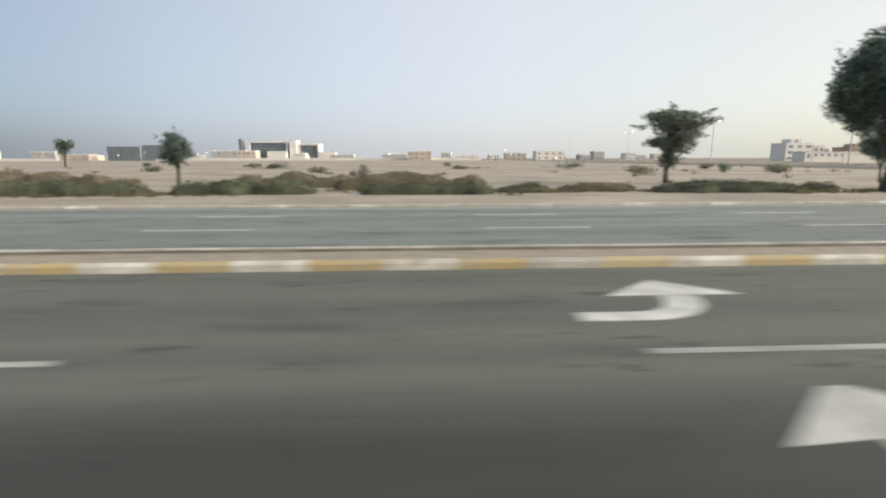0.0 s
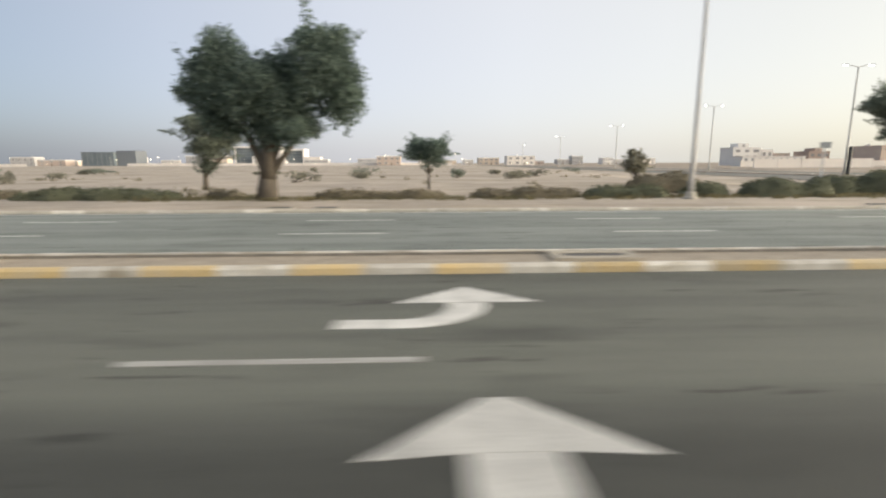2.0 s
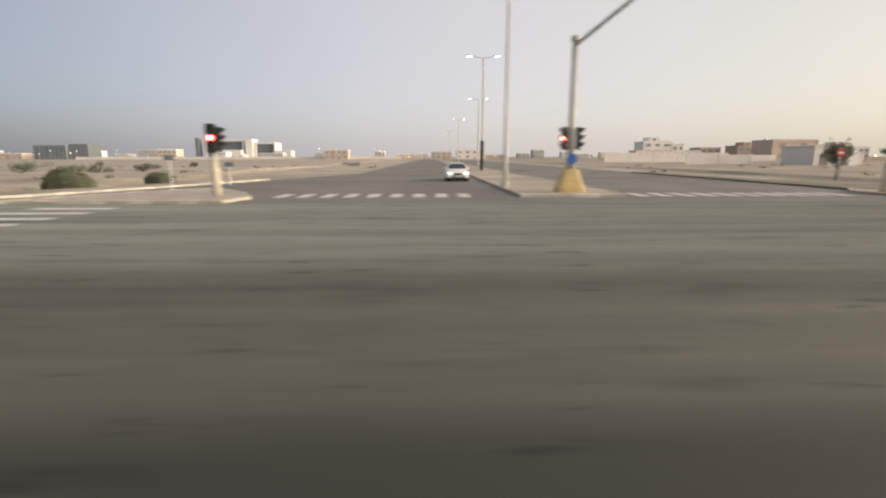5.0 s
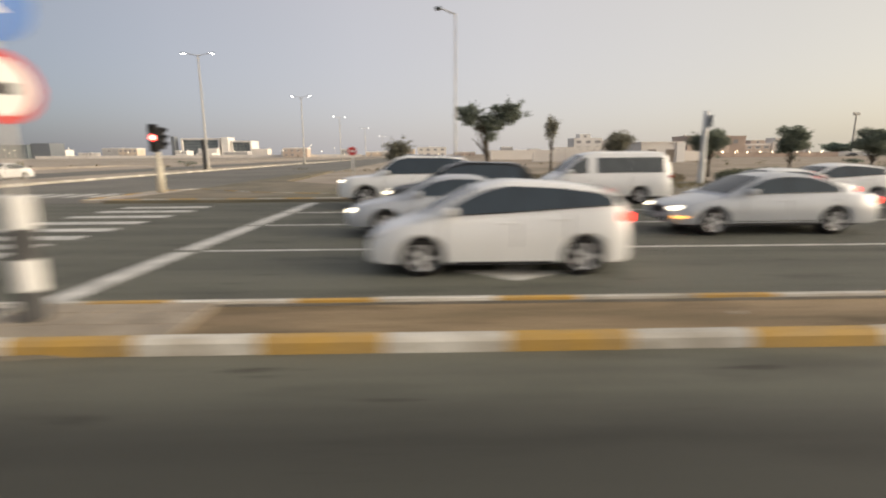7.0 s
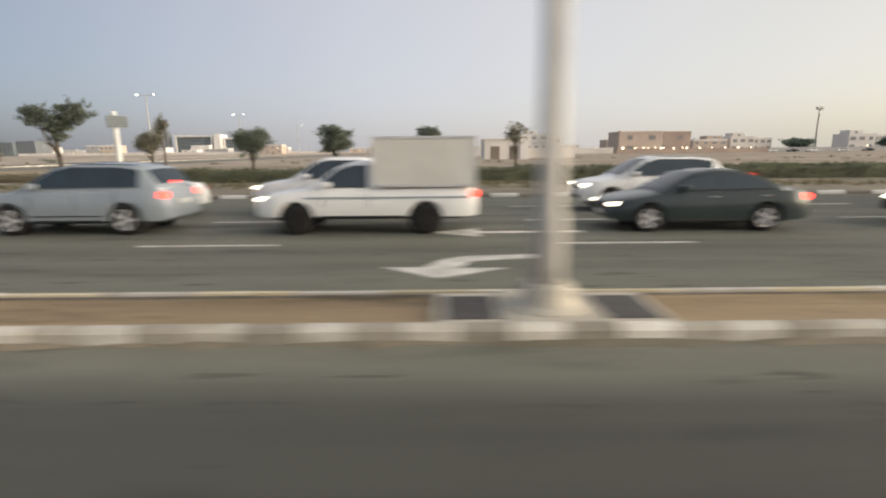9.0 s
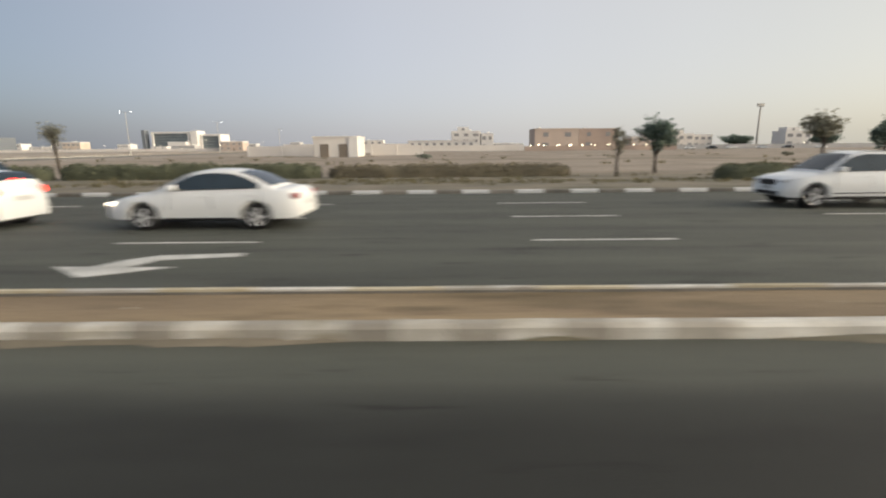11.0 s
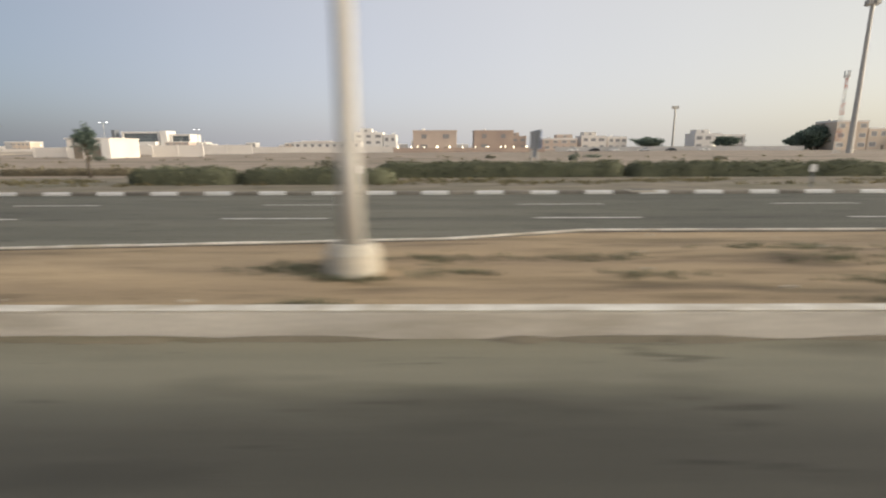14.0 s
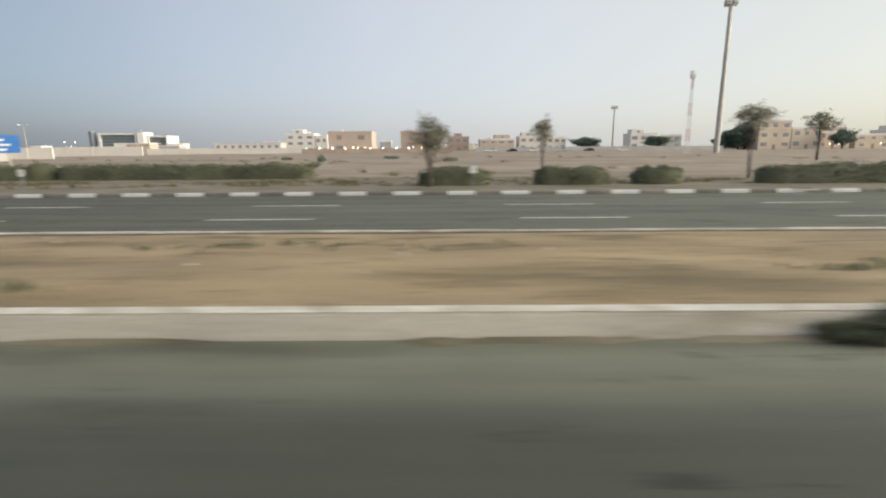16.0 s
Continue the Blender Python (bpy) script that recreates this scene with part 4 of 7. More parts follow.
def arrow_bm(zc, rad):
    bm = bmesh.new()
    q = Matrix.Translation((-0.064, 0, zc)) @ Matrix.Rotation(radians(35), 4, "X")
    for pts in ([(-0.13, 0.55), (0.13, 0.55), (0.13, -0.05), (-0.13, -0.05)], [(-0.42, -0.05), (0.42, -0.05), (0, -0.6)]):
        a = [bm.verts.new(q @ Vector((-0.003, u * rad, v * rad))) for u, v in pts]
        b = [bm.verts.new(q @ Vector((0.003, u * rad, v * rad))) for u, v in pts]
        bm.faces.new(a)
        bm.faces.new(b[::-1])
        for k in range(len(pts)):
            bm.faces.new((a[k], b[k], b[(k + 1) % len(pts)], a[(k + 1) % len(pts)]))
    bmesh.ops.recalc_face_normals(bm, faces=bm.faces)
    return bm


disc_sign(68.15, 9.35, 0.12, "blue and white round signs on a banded post in the median", [(3.36, 0.44, "blue"), (2.48, 0.29, "plate")], turn=145, h=3.75)
disc_sign(120.6, 5.5, 0.12, "blue round sign over a red ringed sign on a banded post", [(3.42, 0.42, "blue"), (2.55, 0.38, "ring")], turn=158, h=3.8)
disc_sign(264.1, 8.9, 0.2, "triangular warning sign and plates on a black and white post", [(2.68, 0.46, "triangle")], turn=172, h=3.0)
part("plate", box_bm(-0.06, -0.04, -0.24, 0.24, 2.02, 2.4, 0.004), "sign_white", bpy.data.objects["traffic_sign.002"], "white plate under the triangle")
host = thing("direction_sign", 255.7, 33.0, 0.08, "blue and white direction board on two short posts", "traffic sign", "traffic signs")
host.rotation_euler = (0, 0, radians(89))
part("board", box_bm(-2.1, 2.1, -0.04, 0.0, 1.75, 2.95, 0.01), "sign_blue", host)
part("back", box_bm(-2.09, 2.09, 0.002, 0.03, 1.76, 2.94, 0.006), "galv", host, "grey back of the board")
part("lower_board", box_bm(-1.0, 1.0, -0.04, 0.0, 1.2, 1.73, 0.01), "wall_grey", host)
for s in (-1.2, 1.2):
    part("post", cyl_bm((s, 0.06, -0.1), (s, 0.06, 2.9), 0.055, 0.055, 10), "galv", host)
for k, w in enumerate((2.0, 2.6, 1.7)):
    part("writing_bar", box_bm(-w / 2, w / 2, -0.046, -0.041, 1.93 + 0.32 * k, 2.05 + 0.32 * k), "sign_white", host)
for x, y in ((266.4, 22.5), (246.0, 22.5), (287.0, 22.5), (308.0, 22.5)):
    host = thing("marker_post", x, y, 0.1, "short marker post with a white square plate", "marker post", "marker posts on the verge")
    part("post", box_bm(-0.03, 0.03, -0.03, 0.03, -0.05, 0.75, 0.005), "sign_back", host)
    part("plate", box_bm(-0.16, 0.16, -0.05, -0.032, 0.72, 1.04, 0.006), "sign_white", host)
# small poles and plates on the far corner
for x, y, h in ((56.8, 27.1, 2.95), (71.4, 31.0, 2.0), (73.0, 36.0, 1.5)):
    host = thing("small_sign", x, y, 0.1, "small plate on a pale post at the corner", "traffic sign", "traffic signs")
    part("post", cyl_bm((0, 0, -0.1), (0, 0, h), 0.05, 0.05, 10), "sign_white", host)
    part("plate", box_bm(-0.32, 0.32, -0.07, -0.05, h - 0.32, h, 0.006), "sign_back", host)
host = thing("camera_pole", 141.65, 30.0, 0.1, "thick white pole with a dark box on top", "pole")
part("pole", lathe_bm([(0.2, -0.1), (0.19, 0.1), (0.16, 2.8), (0.15, 4.3)], 14), "sign_white", host, smooth=True)
board = part("board", box_bm(-0.66, 0.66, -0.26, -0.20, 3.35, 4.05, 0.012), "sign_back", host, "dark slatted board")
for k in range(5):
    part("slat", box_bm(-0.62, 0.62, -0.285, -0.262, 3.40 + 0.13 * k, 3.49 + 0.13 * k, 0.006), "dark_steel", board)
board.rotation_euler = (0, 0, radians(70))
host = thing("stop_sign", 119.2, 38.0, 0.1, "red eight-sided sign with a white bar on a pale post", "traffic sign", "traffic signs")
part("post", cyl_bm((0, 0, -0.1), (0, 0, 2.5), 0.045, 0.045, 10), "sign_white", host, smooth=True)
face = part("sign_face", cyl_bm((0, -0.07, 2.12), (0, -0.05, 2.12), 0.34, 0.34, 8), "sign_red", host)
part("writing_bar", box_bm(-0.20, 0.20, -0.076, -0.071, 2.05, 2.19), "sign_white", face)


# ---- traffic signals ----
def signal_head(host, x, y, z, face, glare=True, lit="red_light", size=0.32, name="signal_head"):
    """Three lamps over one another in a dark case; face: degrees, 0 looks towards minus y."""
    q = Matrix.Translation((x, y, z)) @ Matrix.Rotation(radians(face), 4, "Z")
    s = size
    bm = box_bm(-s * 0.62, s * 0.62, -s * 0.35, s * 0.35, -s * 2.0, s * 1.85, 0.05, seg=2)
    bm.transform(q)
    case = part(name, bm, "black", host, "dark signal case")
    for k, zc in enumerate((s * 1.2, 0.0, -s * 1.2)):
        on = (k == 1 and lit == "red_light") or (k == 2 and lit == "green_light")
        bm = lathe_bm([(s * 0.42, -s * 0.36), (s * 0.40, -s * 0.40), (s * 0.22, -s * 0.45), (0.01, -s * 0.465)], 18, "Y")
        bm.transform(q @ Matrix.Translation((0, 0, zc)))
        part("lens", bm, lit if on else "lens_off", case, "lit lens" if on else "")
        if on and glare and lit == "red_light":
            bm = lathe_bm([(s * 0.27, -s * 0.435), (s * 0.2, -s * 0.475), (0.01, -s * 0.49)], 16, "Y")
            bm.transform(q @ Matrix.Translation((0, 0, zc)))
            part("lens_core", bm, "red_core", case, "glaring centre of the lit lens")
        bm = bmesh.new()
        ring = []
        for i in range(13):
            a = radians(-20 + i * 220 / 12)
            ring.append([bm.verts.new((s * r_ * math.cos(a), yy, zc + s * r_ * math.sin(a))) for r_, yy in ((0.50, -s * 0.33), (0.50, -s * (1.0 if 2 < i < 10 else 0.75)), (0.46, -s * (1.0 if 2 < i < 10 else 0.75)), (0.46, -s * 0.33))])
        for a, b in zip(ring, ring[1:]):
            for j in range(4):
                bm.faces.new((a[j], b[j], b[(j + 1) % 4], a[(j + 1) % 4]))
        bm.transform(q)
        part("visor", bm, "black", case)
    return case


def cone_foot(host, w0, w1, h, z=0.0, paint="cream"):
    """A heavy cream concrete foot with sloping, rounded sides."""
    bm = bmesh.new()
    prof = [(w0, 0.0), (w0, h * 0.22), (w0 * 0.93, h * 0.30), (w1 * 1.1, h * 0.92), (w1, h)]
    rings = []
    for w, zz in prof:
        ring = []
        for k in range(24):
            a = 2 * math.pi * k / 24
            c_, s_ = math.cos(a), math.sin(a)
            q = (abs(c_) ** 5 + abs(s_) ** 5) ** -0.2
            ring.append(bm.verts.new((w * c_ * q, w * 0.72 * s_ * q, z + zz)))
        rings.append(ring)
    for a, b in zip(rings, rings[1:]):
        for k in range(24):
            bm.faces.new((a[k], a[(k + 1) % 24], b[(k + 1) % 24], b[k]))
    bm.faces.new(rings[0][::-1])
    bm.faces.new(rings[-1])
    bmesh.ops.recalc_face_normals(bm, faces=bm.faces)
    part("concrete_foot", bm, paint, host, "cream painted concrete foot")


# signal at the nose of the median before the crossing
host = thing("traffic_signal", 77.6, 8.75, 0.13, "dark signal heads showing red on a cream concrete foot", "traffic signal", "traffic signals")
cone_foot(host, 0.76, 0.48, 1.25, paint="cream_pale")
part("pole", cyl_bm((0, 0, 1.2), (0, 0, 6.5), 0.10, 0.085, 14), "galv", host, smooth=True)
signal_head(host, 0.24, -0.18, 2.62, 20, size=0.34)
signal_head(host, -0.26, 0.05, 2.62, -72, lit="green_light", size=0.30)
part("bracket", box_bm(-0.35, 0.35, -0.06, 0.06, 2.30, 2.36, 0.01), "dark_steel", host)
part("plate", box_bm(-0.22, 0.22, -0.16, -0.12, 1.62, 1.70, 0.004), "plate", host)
# signal at the nose of the median after the crossing, its red face close to the road
host = thing("traffic_signal", 110.82, 5.5, 0.12, "big signal showing red on a cream concrete foot", "traffic signal", "traffic signals")
cone_foot(host, 0.84, 0.53, 1.06)
part("pole", cyl_bm((0, 0, 1.0), (0, 0, 3.2), 0.15, 0.13, 16), "cream", host, smooth=True)
part("yellow_box", box_bm(-0.18, 0.18, -0.26, 0.12, 1.42, 1.68, 0.03), "yellow_paint", host, "yellow push button box")
signal_head(host, 0.08, -0.30, 2.69, 10, size=0.40)
signal_head(host, 0.50, 0.0, 2.80, 80, glare=False, size=0.36)
signal_head(host, -0.34, 0.04, 2.74, -80, lit="none", size=0.38)
part("bracket", box_bm(-0.4, 0.4, -0.05, 0.05, 2.98, 3.04, 0.01), "dark_steel", host)
part("bracket", box_bm(-0.4, 0.4, -0.05, 0.05, 2.22, 2.28, 0.01), "dark_steel", host)
# far corner signals
for x, y, face in ((77.1, 24.1, 8), (111.4, 25.5, 12)):
    host = thing("traffic_signal", x, y, 0.1, "traffic signal showing red on a cream post at the far corner", "traffic signal", "traffic signals")
    part("pole", lathe_bm([(0.2, -0.05), (0.2, 1.3), (0.12, 1.4), (0.08, 3.2)], 14), "cream_pale", host, smooth=True)
    signal_head(host, 0.0, -0.2, 2.75, face, size=0.35)
    signal_head(host, 0.26, 0.05, 2.75, 90, lit="none", size=0.28)
# cantilever signal on the side road's median
host = thing("signal_gantry", 94.7, 25.9, 0.1, "tall grey signal mast with a long arm on a cream foot", "signal gantry")
cone_foot(host, 0.75, 0.4, 1.2)
part("mast", lathe_bm([(0.2, 1.1), (0.18, 3), (0.15, 7.6)], 14), "galv", host, smooth=True)
part("arm", cyl_bm((0, 0, 7.35), (0.2, -9.0, 7.6), 0.10, 0.06, 12), "galv", host, smooth=True)
part("mast_cap", lathe_bm([(0.22, 7.55), (0.22, 7.75), (0.05, 7.85)], 14), "galv", host)
signal_head(host, -0.35, -0.1, 2.8, -60, size=0.3)
signal_head(host, 0.35, -0.1, 2.8, 60, lit="none", size=0.3)
part("round_sign", cyl_bm((-0.02, -0.30, 1.75), (-0.02, -0.27, 1.75), 0.28, 0.28, 24), "sign_blue", host, "blue round sign")

# masts far behind
host = thing("flood_mast", 386.0, 304.0, 0, "slim floodlight mast behind the villas", "floodlight mast", "floodlight masts")
part("mast", lathe_bm([(0.7, 0), (0.45, 24)], 10), "galv", host)
part("lamp_frame", box_bm(-2.0, 2.0, -0.6, 0.6, 23.8, 25.6, 0.2), "galv", host)
host = thing("flood_mast", 359.0, 136.5, 0, "very tall pale floodlight mast", "floodlight mast", "floodlight masts")
part("mast", lathe_bm([(0.75, 0), (0.62, 15), (0.45, 37.5)], 12), "galv", host)
for k in range(4):
    a = k * math.pi / 2 + 0.4
    part("flood_lamp", box_bm(1.2 * math.cos(a) - 0.6, 1.2 * math.cos(a) + 0.6, 1.2 * math.sin(a) - 0.4, 1.2 * math.sin(a) + 0.4, 37.2, 38.6, 0.1), "galv", host)
host = thing("radio_mast", 343.8, 121.5, 0, "red and white lattice radio mast", "radio mast")
for k in range(6):
    bm = bmesh.new()
    for sx, sy in ((-1, -1), (1, -1), (1, 1), (-1, 1)):
        w0, w1 = 0.46 - 0.05 * k, 0.46 - 0.05 * (k + 1)
        cyl_bm((sx * w0, sy * w0, 3 * k), (sx * w1, sy * w1, 3 * k + 3), 0.036, 0.036, 6, bm)
        for j in range(2):
            u0, u1 = w0 - 0.025 * j, w0 - 0.025 * (j + 1)
            nx_, ny_ = (sx, -sy) if (sx * sy > 0) else (-sx, sy)
            cyl_bm((sx * u0, sy * u0, 3 * k + 1.5 * j), (nx_ * u1, ny_ * u1, 3 * k + 1.5 * (j + 1)), 0.022, 0.022, 5, bm)
    part("lattice", bm, "mast_red" if k % 2 else "sign_white", host)
for k in range(3):
    a = k * 2 * math.pi / 3
    part("antenna", cyl_bm((0.55 * math.cos(a), 0.55 * math.sin(a), 17.5), (0.55 * math.cos(a), 0.55 * math.sin(a), 19.2), 0.16, 0.16, 8), "sign_white", host)
part("platform", lathe_bm([(0.5, 17.9), (0.62, 17.95), (0.62, 18.05), (0.5, 18.1)], 12), "galv", host)


# ---- trees, hedges and scrub ----
def leaf_cloud(blobs, count, size, rng, droop=0.0):
    """Many small leaf blades in and on the given ellipsoids: (x, y, z, rx, ry, rz)."""
    verts, faces = [], []
    vol = [b[3] * b[4] * b[5] for b in blobs]
    tot = sum(vol)
    for b, v in zip(blobs, vol):
        for _ in range(int(count * v / tot)):
            d = Vector((rng.gauss(0, 1), rng.gauss(0, 1), rng.gauss(0, 1))).normalized()
            r = rng.random() ** 0.45 * (0.85 + 0.3 * noise.noise((d.x * 2.2 + b[0], d.y * 2.2 + b[1], d.z * 2.2 + b[2])))
            p = Vector((b[0] + d.x * b[3] * r, b[1] + d.y * b[4] * r, b[2] + d.z * b[5] * r))
            s = size * rng.uniform(0.6, 1.4)
            u = Vector((rng.uniform(-1, 1), rng.uniform(-1, 1), rng.uniform(-1, 0.6) - droop)).normalized()
            w = u.cross(Vector((rng.uniform(-1, 1), rng.uniform(-1, 1), rng.uniform(-1, 1)))).normalized()
            i = len(verts)
            verts += [p - u * s, p + w * s * 0.42, p + u * s, p - w * s * 0.42]
            faces.append((i, i + 1, i + 2, i + 3))
    return [tuple(v) for v in verts], faces


def tree(x, y, h, spread, seed, label, leaf="leaf", trunk=0.25, count=3000, size=0.16, stems=1, clear=0.25, blobs=11, flat=0.7, lobes=None, sprigs=10, z=0.08):
    rng = random.Random(seed)
    host = thing("tree", x, y, z, label, "tree", "trees in the desert")
    bl = []
    cz = h * (clear + (1 - clear) * 0.52)
    rz = h * (1 - clear) * 0.5
    centres = lobes or [(0, 0, cz, spread / 2, spread / 2 * 0.9, rz)]
    for cx, cy, c_z, ex, ey, ez in centres:
        bl.append((cx, cy, c_z, ex * 0.8, ey * 0.8, ez * 0.8))
        for _ in range(max(3, blobs // len(centres))):
            d = Vector((rng.gauss(0, 1), rng.gauss(0, 1), rng.gauss(0, 1))).normalized() * rng.uniform(0.35, 0.72)
            f = rng.uniform(0.34, 0.52)
            bl.append((cx + d.x * ex, cy + d.y * ey, c_z + d.z * ez, ex * f, ey * f, ez * f * (0.6 + 0.4 * flat)))
        for _ in range(sprigs // len(centres)):
            # a leafy twig that leaves the crown and bends upwards
            d = Vector((rng.gauss(0, 1), rng.gauss(0, 0.8), rng.gauss(0.25, 0.8))).normalized()
            for step, r_ in ((0.80, 0.17), (0.96, 0.13), (1.10, 0.085)):
                lift = ez * 0.35 * (step - 0.8)
                bl.append((cx + d.x * ex * step, cy + d.y * ey * step, c_z + d.z * ez * step + lift, ex * r_, ey * r_, max(ez * r_, ex * r_ * 0.5)))
    bm = bmesh.new()
    tops = []
    for s in range(stems):
        sx = (s - (stems - 1) / 2) * trunk * 1.6
        lean = rng.uniform(-0.2, 0.2) * h * 0.2 + sx * 1.2
        p0, p1, p2 = Vector((sx, 0, -0.15)), Vector((sx + lean * 0.4, rng.uniform(-0.1, 0.1), h * clear * 0.8)), Vector((lean + sx, rng.uniform(-0.2, 0.2), h * (clear + 0.22)))
        cyl_bm(p0, p1, trunk * 0.62, trunk * 0.45, 10, bm)
        cyl_bm(p1, p2, trunk * 0.45, trunk * 0.3, 10, bm)
        tops += [p1, p2]
    part("trunk", bm, "bark", host, smooth=True)
    bm = bmesh.new()
    for b in bl[:14]:
        p = rng.choice(tops)
        q = p + (Vector(b[:3]) - p) * 0.62
        m_ = (p + q) / 2 + Vector((rng.uniform(-0.2, 0.2), rng.uniform(-0.2, 0.2), rng.uniform(0, 0.3)))
        cyl_bm(p, m_, trunk * 0.22, trunk * 0.14, 6, bm)
        cyl_bm(m_, q, trunk * 0.14, trunk * 0.05, 6, bm)
    part("branchwork", bm, "bark", host)
    v, f = leaf_cloud(bl, count, size, rng)
    mesh_from("crown", v, f, leaf, host)
    return host


tree(18.6, 36.4, 5.8, 4.6, 11, "small thorn tree with a ragged flat crown", trunk=0.36, count=15000, size=0.095, clear=0.2, stems=1, sprigs=24, blobs=14, flat=0.3,
     lobes=[(0.6, 0, 4.4, 3.3, 2.2, 1.35), (0.5, 0, 3.0, 2.4, 1.8, 1.3), (0.1, 0, 1.7, 1.2, 1.0, 0.9)])
tree(26.2, 26.1, 9.7, 9.0, 12, "large dense dark green tree with two rounded crowns", "leaf_big", trunk=1.0, count=62000, size=0.105, stems=1, clear=0.14, blobs=42, sprigs=30,
     lobes=[(-1.5, 0.2, 6.0, 2.5, 2.6, 2.9), (2.9, -0.2, 6.5, 2.6, 2.5, 3.0), (0.7, 0, 5.2, 3.0, 2.6, 2.8), (4.1, 0, 4.8, 1.8, 1.7, 1.7), (-2.3, 0, 4.2, 1.4, 1.5, 1.3), (0.2, 0, 3.3, 1.9, 1.5, 1.2), (1.6, -0.3, 3.9, 2.2, 1.7, 1.4), (-2.9, 0.1, 5.6, 1.7, 1.8, 2.3), (0.6, 0.1, 6.6, 1.7, 1.6, 1.3), (3.4, 0.1, 7.5, 1.6, 1.6, 1.5), (-1.9, 0.1, 3.6, 1.3, 1.3, 0.9), (4.3, 0, 6.2, 1.5, 1.5, 1.8)])
tree(34.8, 35.7, 4.0, 4.2, 13, "low rounded dark desert tree", "leaf_big", trunk=0.16, count=7000, size=0.10, clear=0.34, stems=1, flat=0.4)
tree(61.45, 27.1, 6.9, 6.0, 14, "spreading green tree with upswept leaf sprays", "leaf", trunk=0.40, count=26000, size=0.085, clear=0.26, blobs=16, flat=0.5, sprigs=90,
     lobes=[(0.1, 0, 4.75, 2.5, 2.2, 1.55), (-1.5, 0, 5.05, 1.35, 1.3, 1.2), (1.6, 0, 5.2, 1.45, 1.3, 1.25), (0.2, 0, 5.6, 1.6, 1.4, 1.0), (0.1, 0, 3.75, 2.1, 1.8, 1.0), (0.0, 0, 3.0, 1.2, 1.1, 0.7)])
tree(-17.0, 36.0, 3.9, 2.6, 15, "small dark desert tree", "leaf_big", trunk=0.25, count=2600, size=0.13, clear=0.25)
tree(50.5, 37.0, 3.0, 2.6, 16, "low dusty desert shrub tree", "leaf_dry", trunk=0.22, count=1400, size=0.14, clear=0.2)
tree(129.8, 40.8, 6.6, 6.0, 17, "sparse grey-green tree with open leaf sprays", "leaf", trunk=0.36, count=9500, size=0.10, clear=0.3, flat=0.4, sprigs=50, blobs=14,
     lobes=[(-1.5, 0, 5.0, 1.35, 1.2, 1.15), (1.6, 0, 5.0, 1.75, 1.3, 1.2), (0.2, 0, 4.3, 1.7, 1.3, 1.0), (0.1, 0, 3.3, 0.8, 0.8, 0.7)])
tree(122.5, 42.0, 3.4, 3.0, 18, "low rounded dark desert tree", "leaf_dry", trunk=0.25, count=1600, size=0.14, clear=0.25)
tree(136.0, 45.0, 5.6, 1.8, 19, "thin sparse dry tree", "leaf_dry", trunk=0.2, count=700, size=0.13, clear=0.45)
tree(146.6, 38.0, 3.9, 3.5, 20, "small round clipped roadside tree", "leaf", trunk=0.22, count=8000, size=0.085, clear=0.33, sprigs=4)
tree(153.0, 38.0, 3.9, 3.2, 21, "small round clipped roadside tree", "leaf", trunk=0.22, count=8000, size=0.085, clear=0.33, sprigs=4)
tree(160.0, 38.7, 3.9, 3.2, 22, "small round clipped roadside tree", "leaf", trunk=0.22, count=8000, size=0.085, clear=0.33, sprigs=4)
tree(139.2, 37.5, 3.9, 2.9, 23, "small round dusty roadside tree", "leaf_dry", trunk=0.22, count=3500, size=0.09, clear=0.4, sprigs=5)
tree(166.9, 39.0, 4.2, 2.6, 29, "small nearly bare roadside tree", "leaf_dry", trunk=0.2, count=420, size=0.14, clear=0.45, sprigs=8)
tree(211.6, 34.0, 3.9, 3.0, 24, "leaning dark bushy tree beside the hut", "leaf_big", trunk=0.22, count=2000, size=0.14, clear=0.35)
tree(220.6, 31.0, 3.9, 2.8, 25, "thin tree with a flat open crown", "leaf_dry", trunk=0.18, count=1100, size=0.13, clear=0.5, flat=0.2, sprigs=12)
tree(226.0, 33.0, 3.5, 1.8, 26, "small ragged dark tree", "leaf_big", trunk=0.18, count=1100, size=0.13, clear=0.35)
tree(207.6, 30.0, 3.1, 1.6, 27, "nearly bare small tree", "leaf_dry", trunk=0.16, count=350, size=0.11, clear=0.35)
tree(292.3, 33.8, 4.1, 2.0, 28, "thin dusty tree with layered sprays", "leaf_dry", trunk=0.13, count=1100, size=0.08, clear=0.4, flat=0.2, sprigs=10)
tree(285.0, 23.9, 3.6, 2.4, 30, "grey nearly leafless bushy tree on the verge", "leaf_dry", trunk=0.16, count=2200, size=0.07, clear=0.3, flat=0.4, sprigs=14)
tree(303.4, 29.0, 4.5, 3.0, 43, "thin tree with a flat open crown", "leaf_dry", trunk=0.14, count=1500, size=0.08, clear=0.5, flat=0.2, sprigs=12)
tree(333.0, 64.0, 6.4, 4.5, 31, "thin dry tree with layered sprays", "leaf_dry", trunk=0.25, count=1200, size=0.16, clear=0.45, flat=0.2)
tree(345.0, 55.0, 4.4, 4.0, 32, "dusty green roadside tree", "leaf_dry", trunk=0.25, count=1600, size=0.16, clear=0.35)
tree(433.5, 250.0, 15.0, 34.0, 33, "broad dome of dark green trees", "leaf_big", trunk=1.2, count=17000, size=0.62, clear=0.02, stems=3, blobs=42, sprigs=0, z=0.0,
     lobes=[(0, 0, 6.6, 13.5, 12.0, 6.4), (1.5, 0, 9.2, 9.5, 9.0, 5.2), (-9.5, 0, 4.2, 8.5, 8.0, 4.6), (10.5, 0, 4.6, 8.0, 8.0, 5.2)])
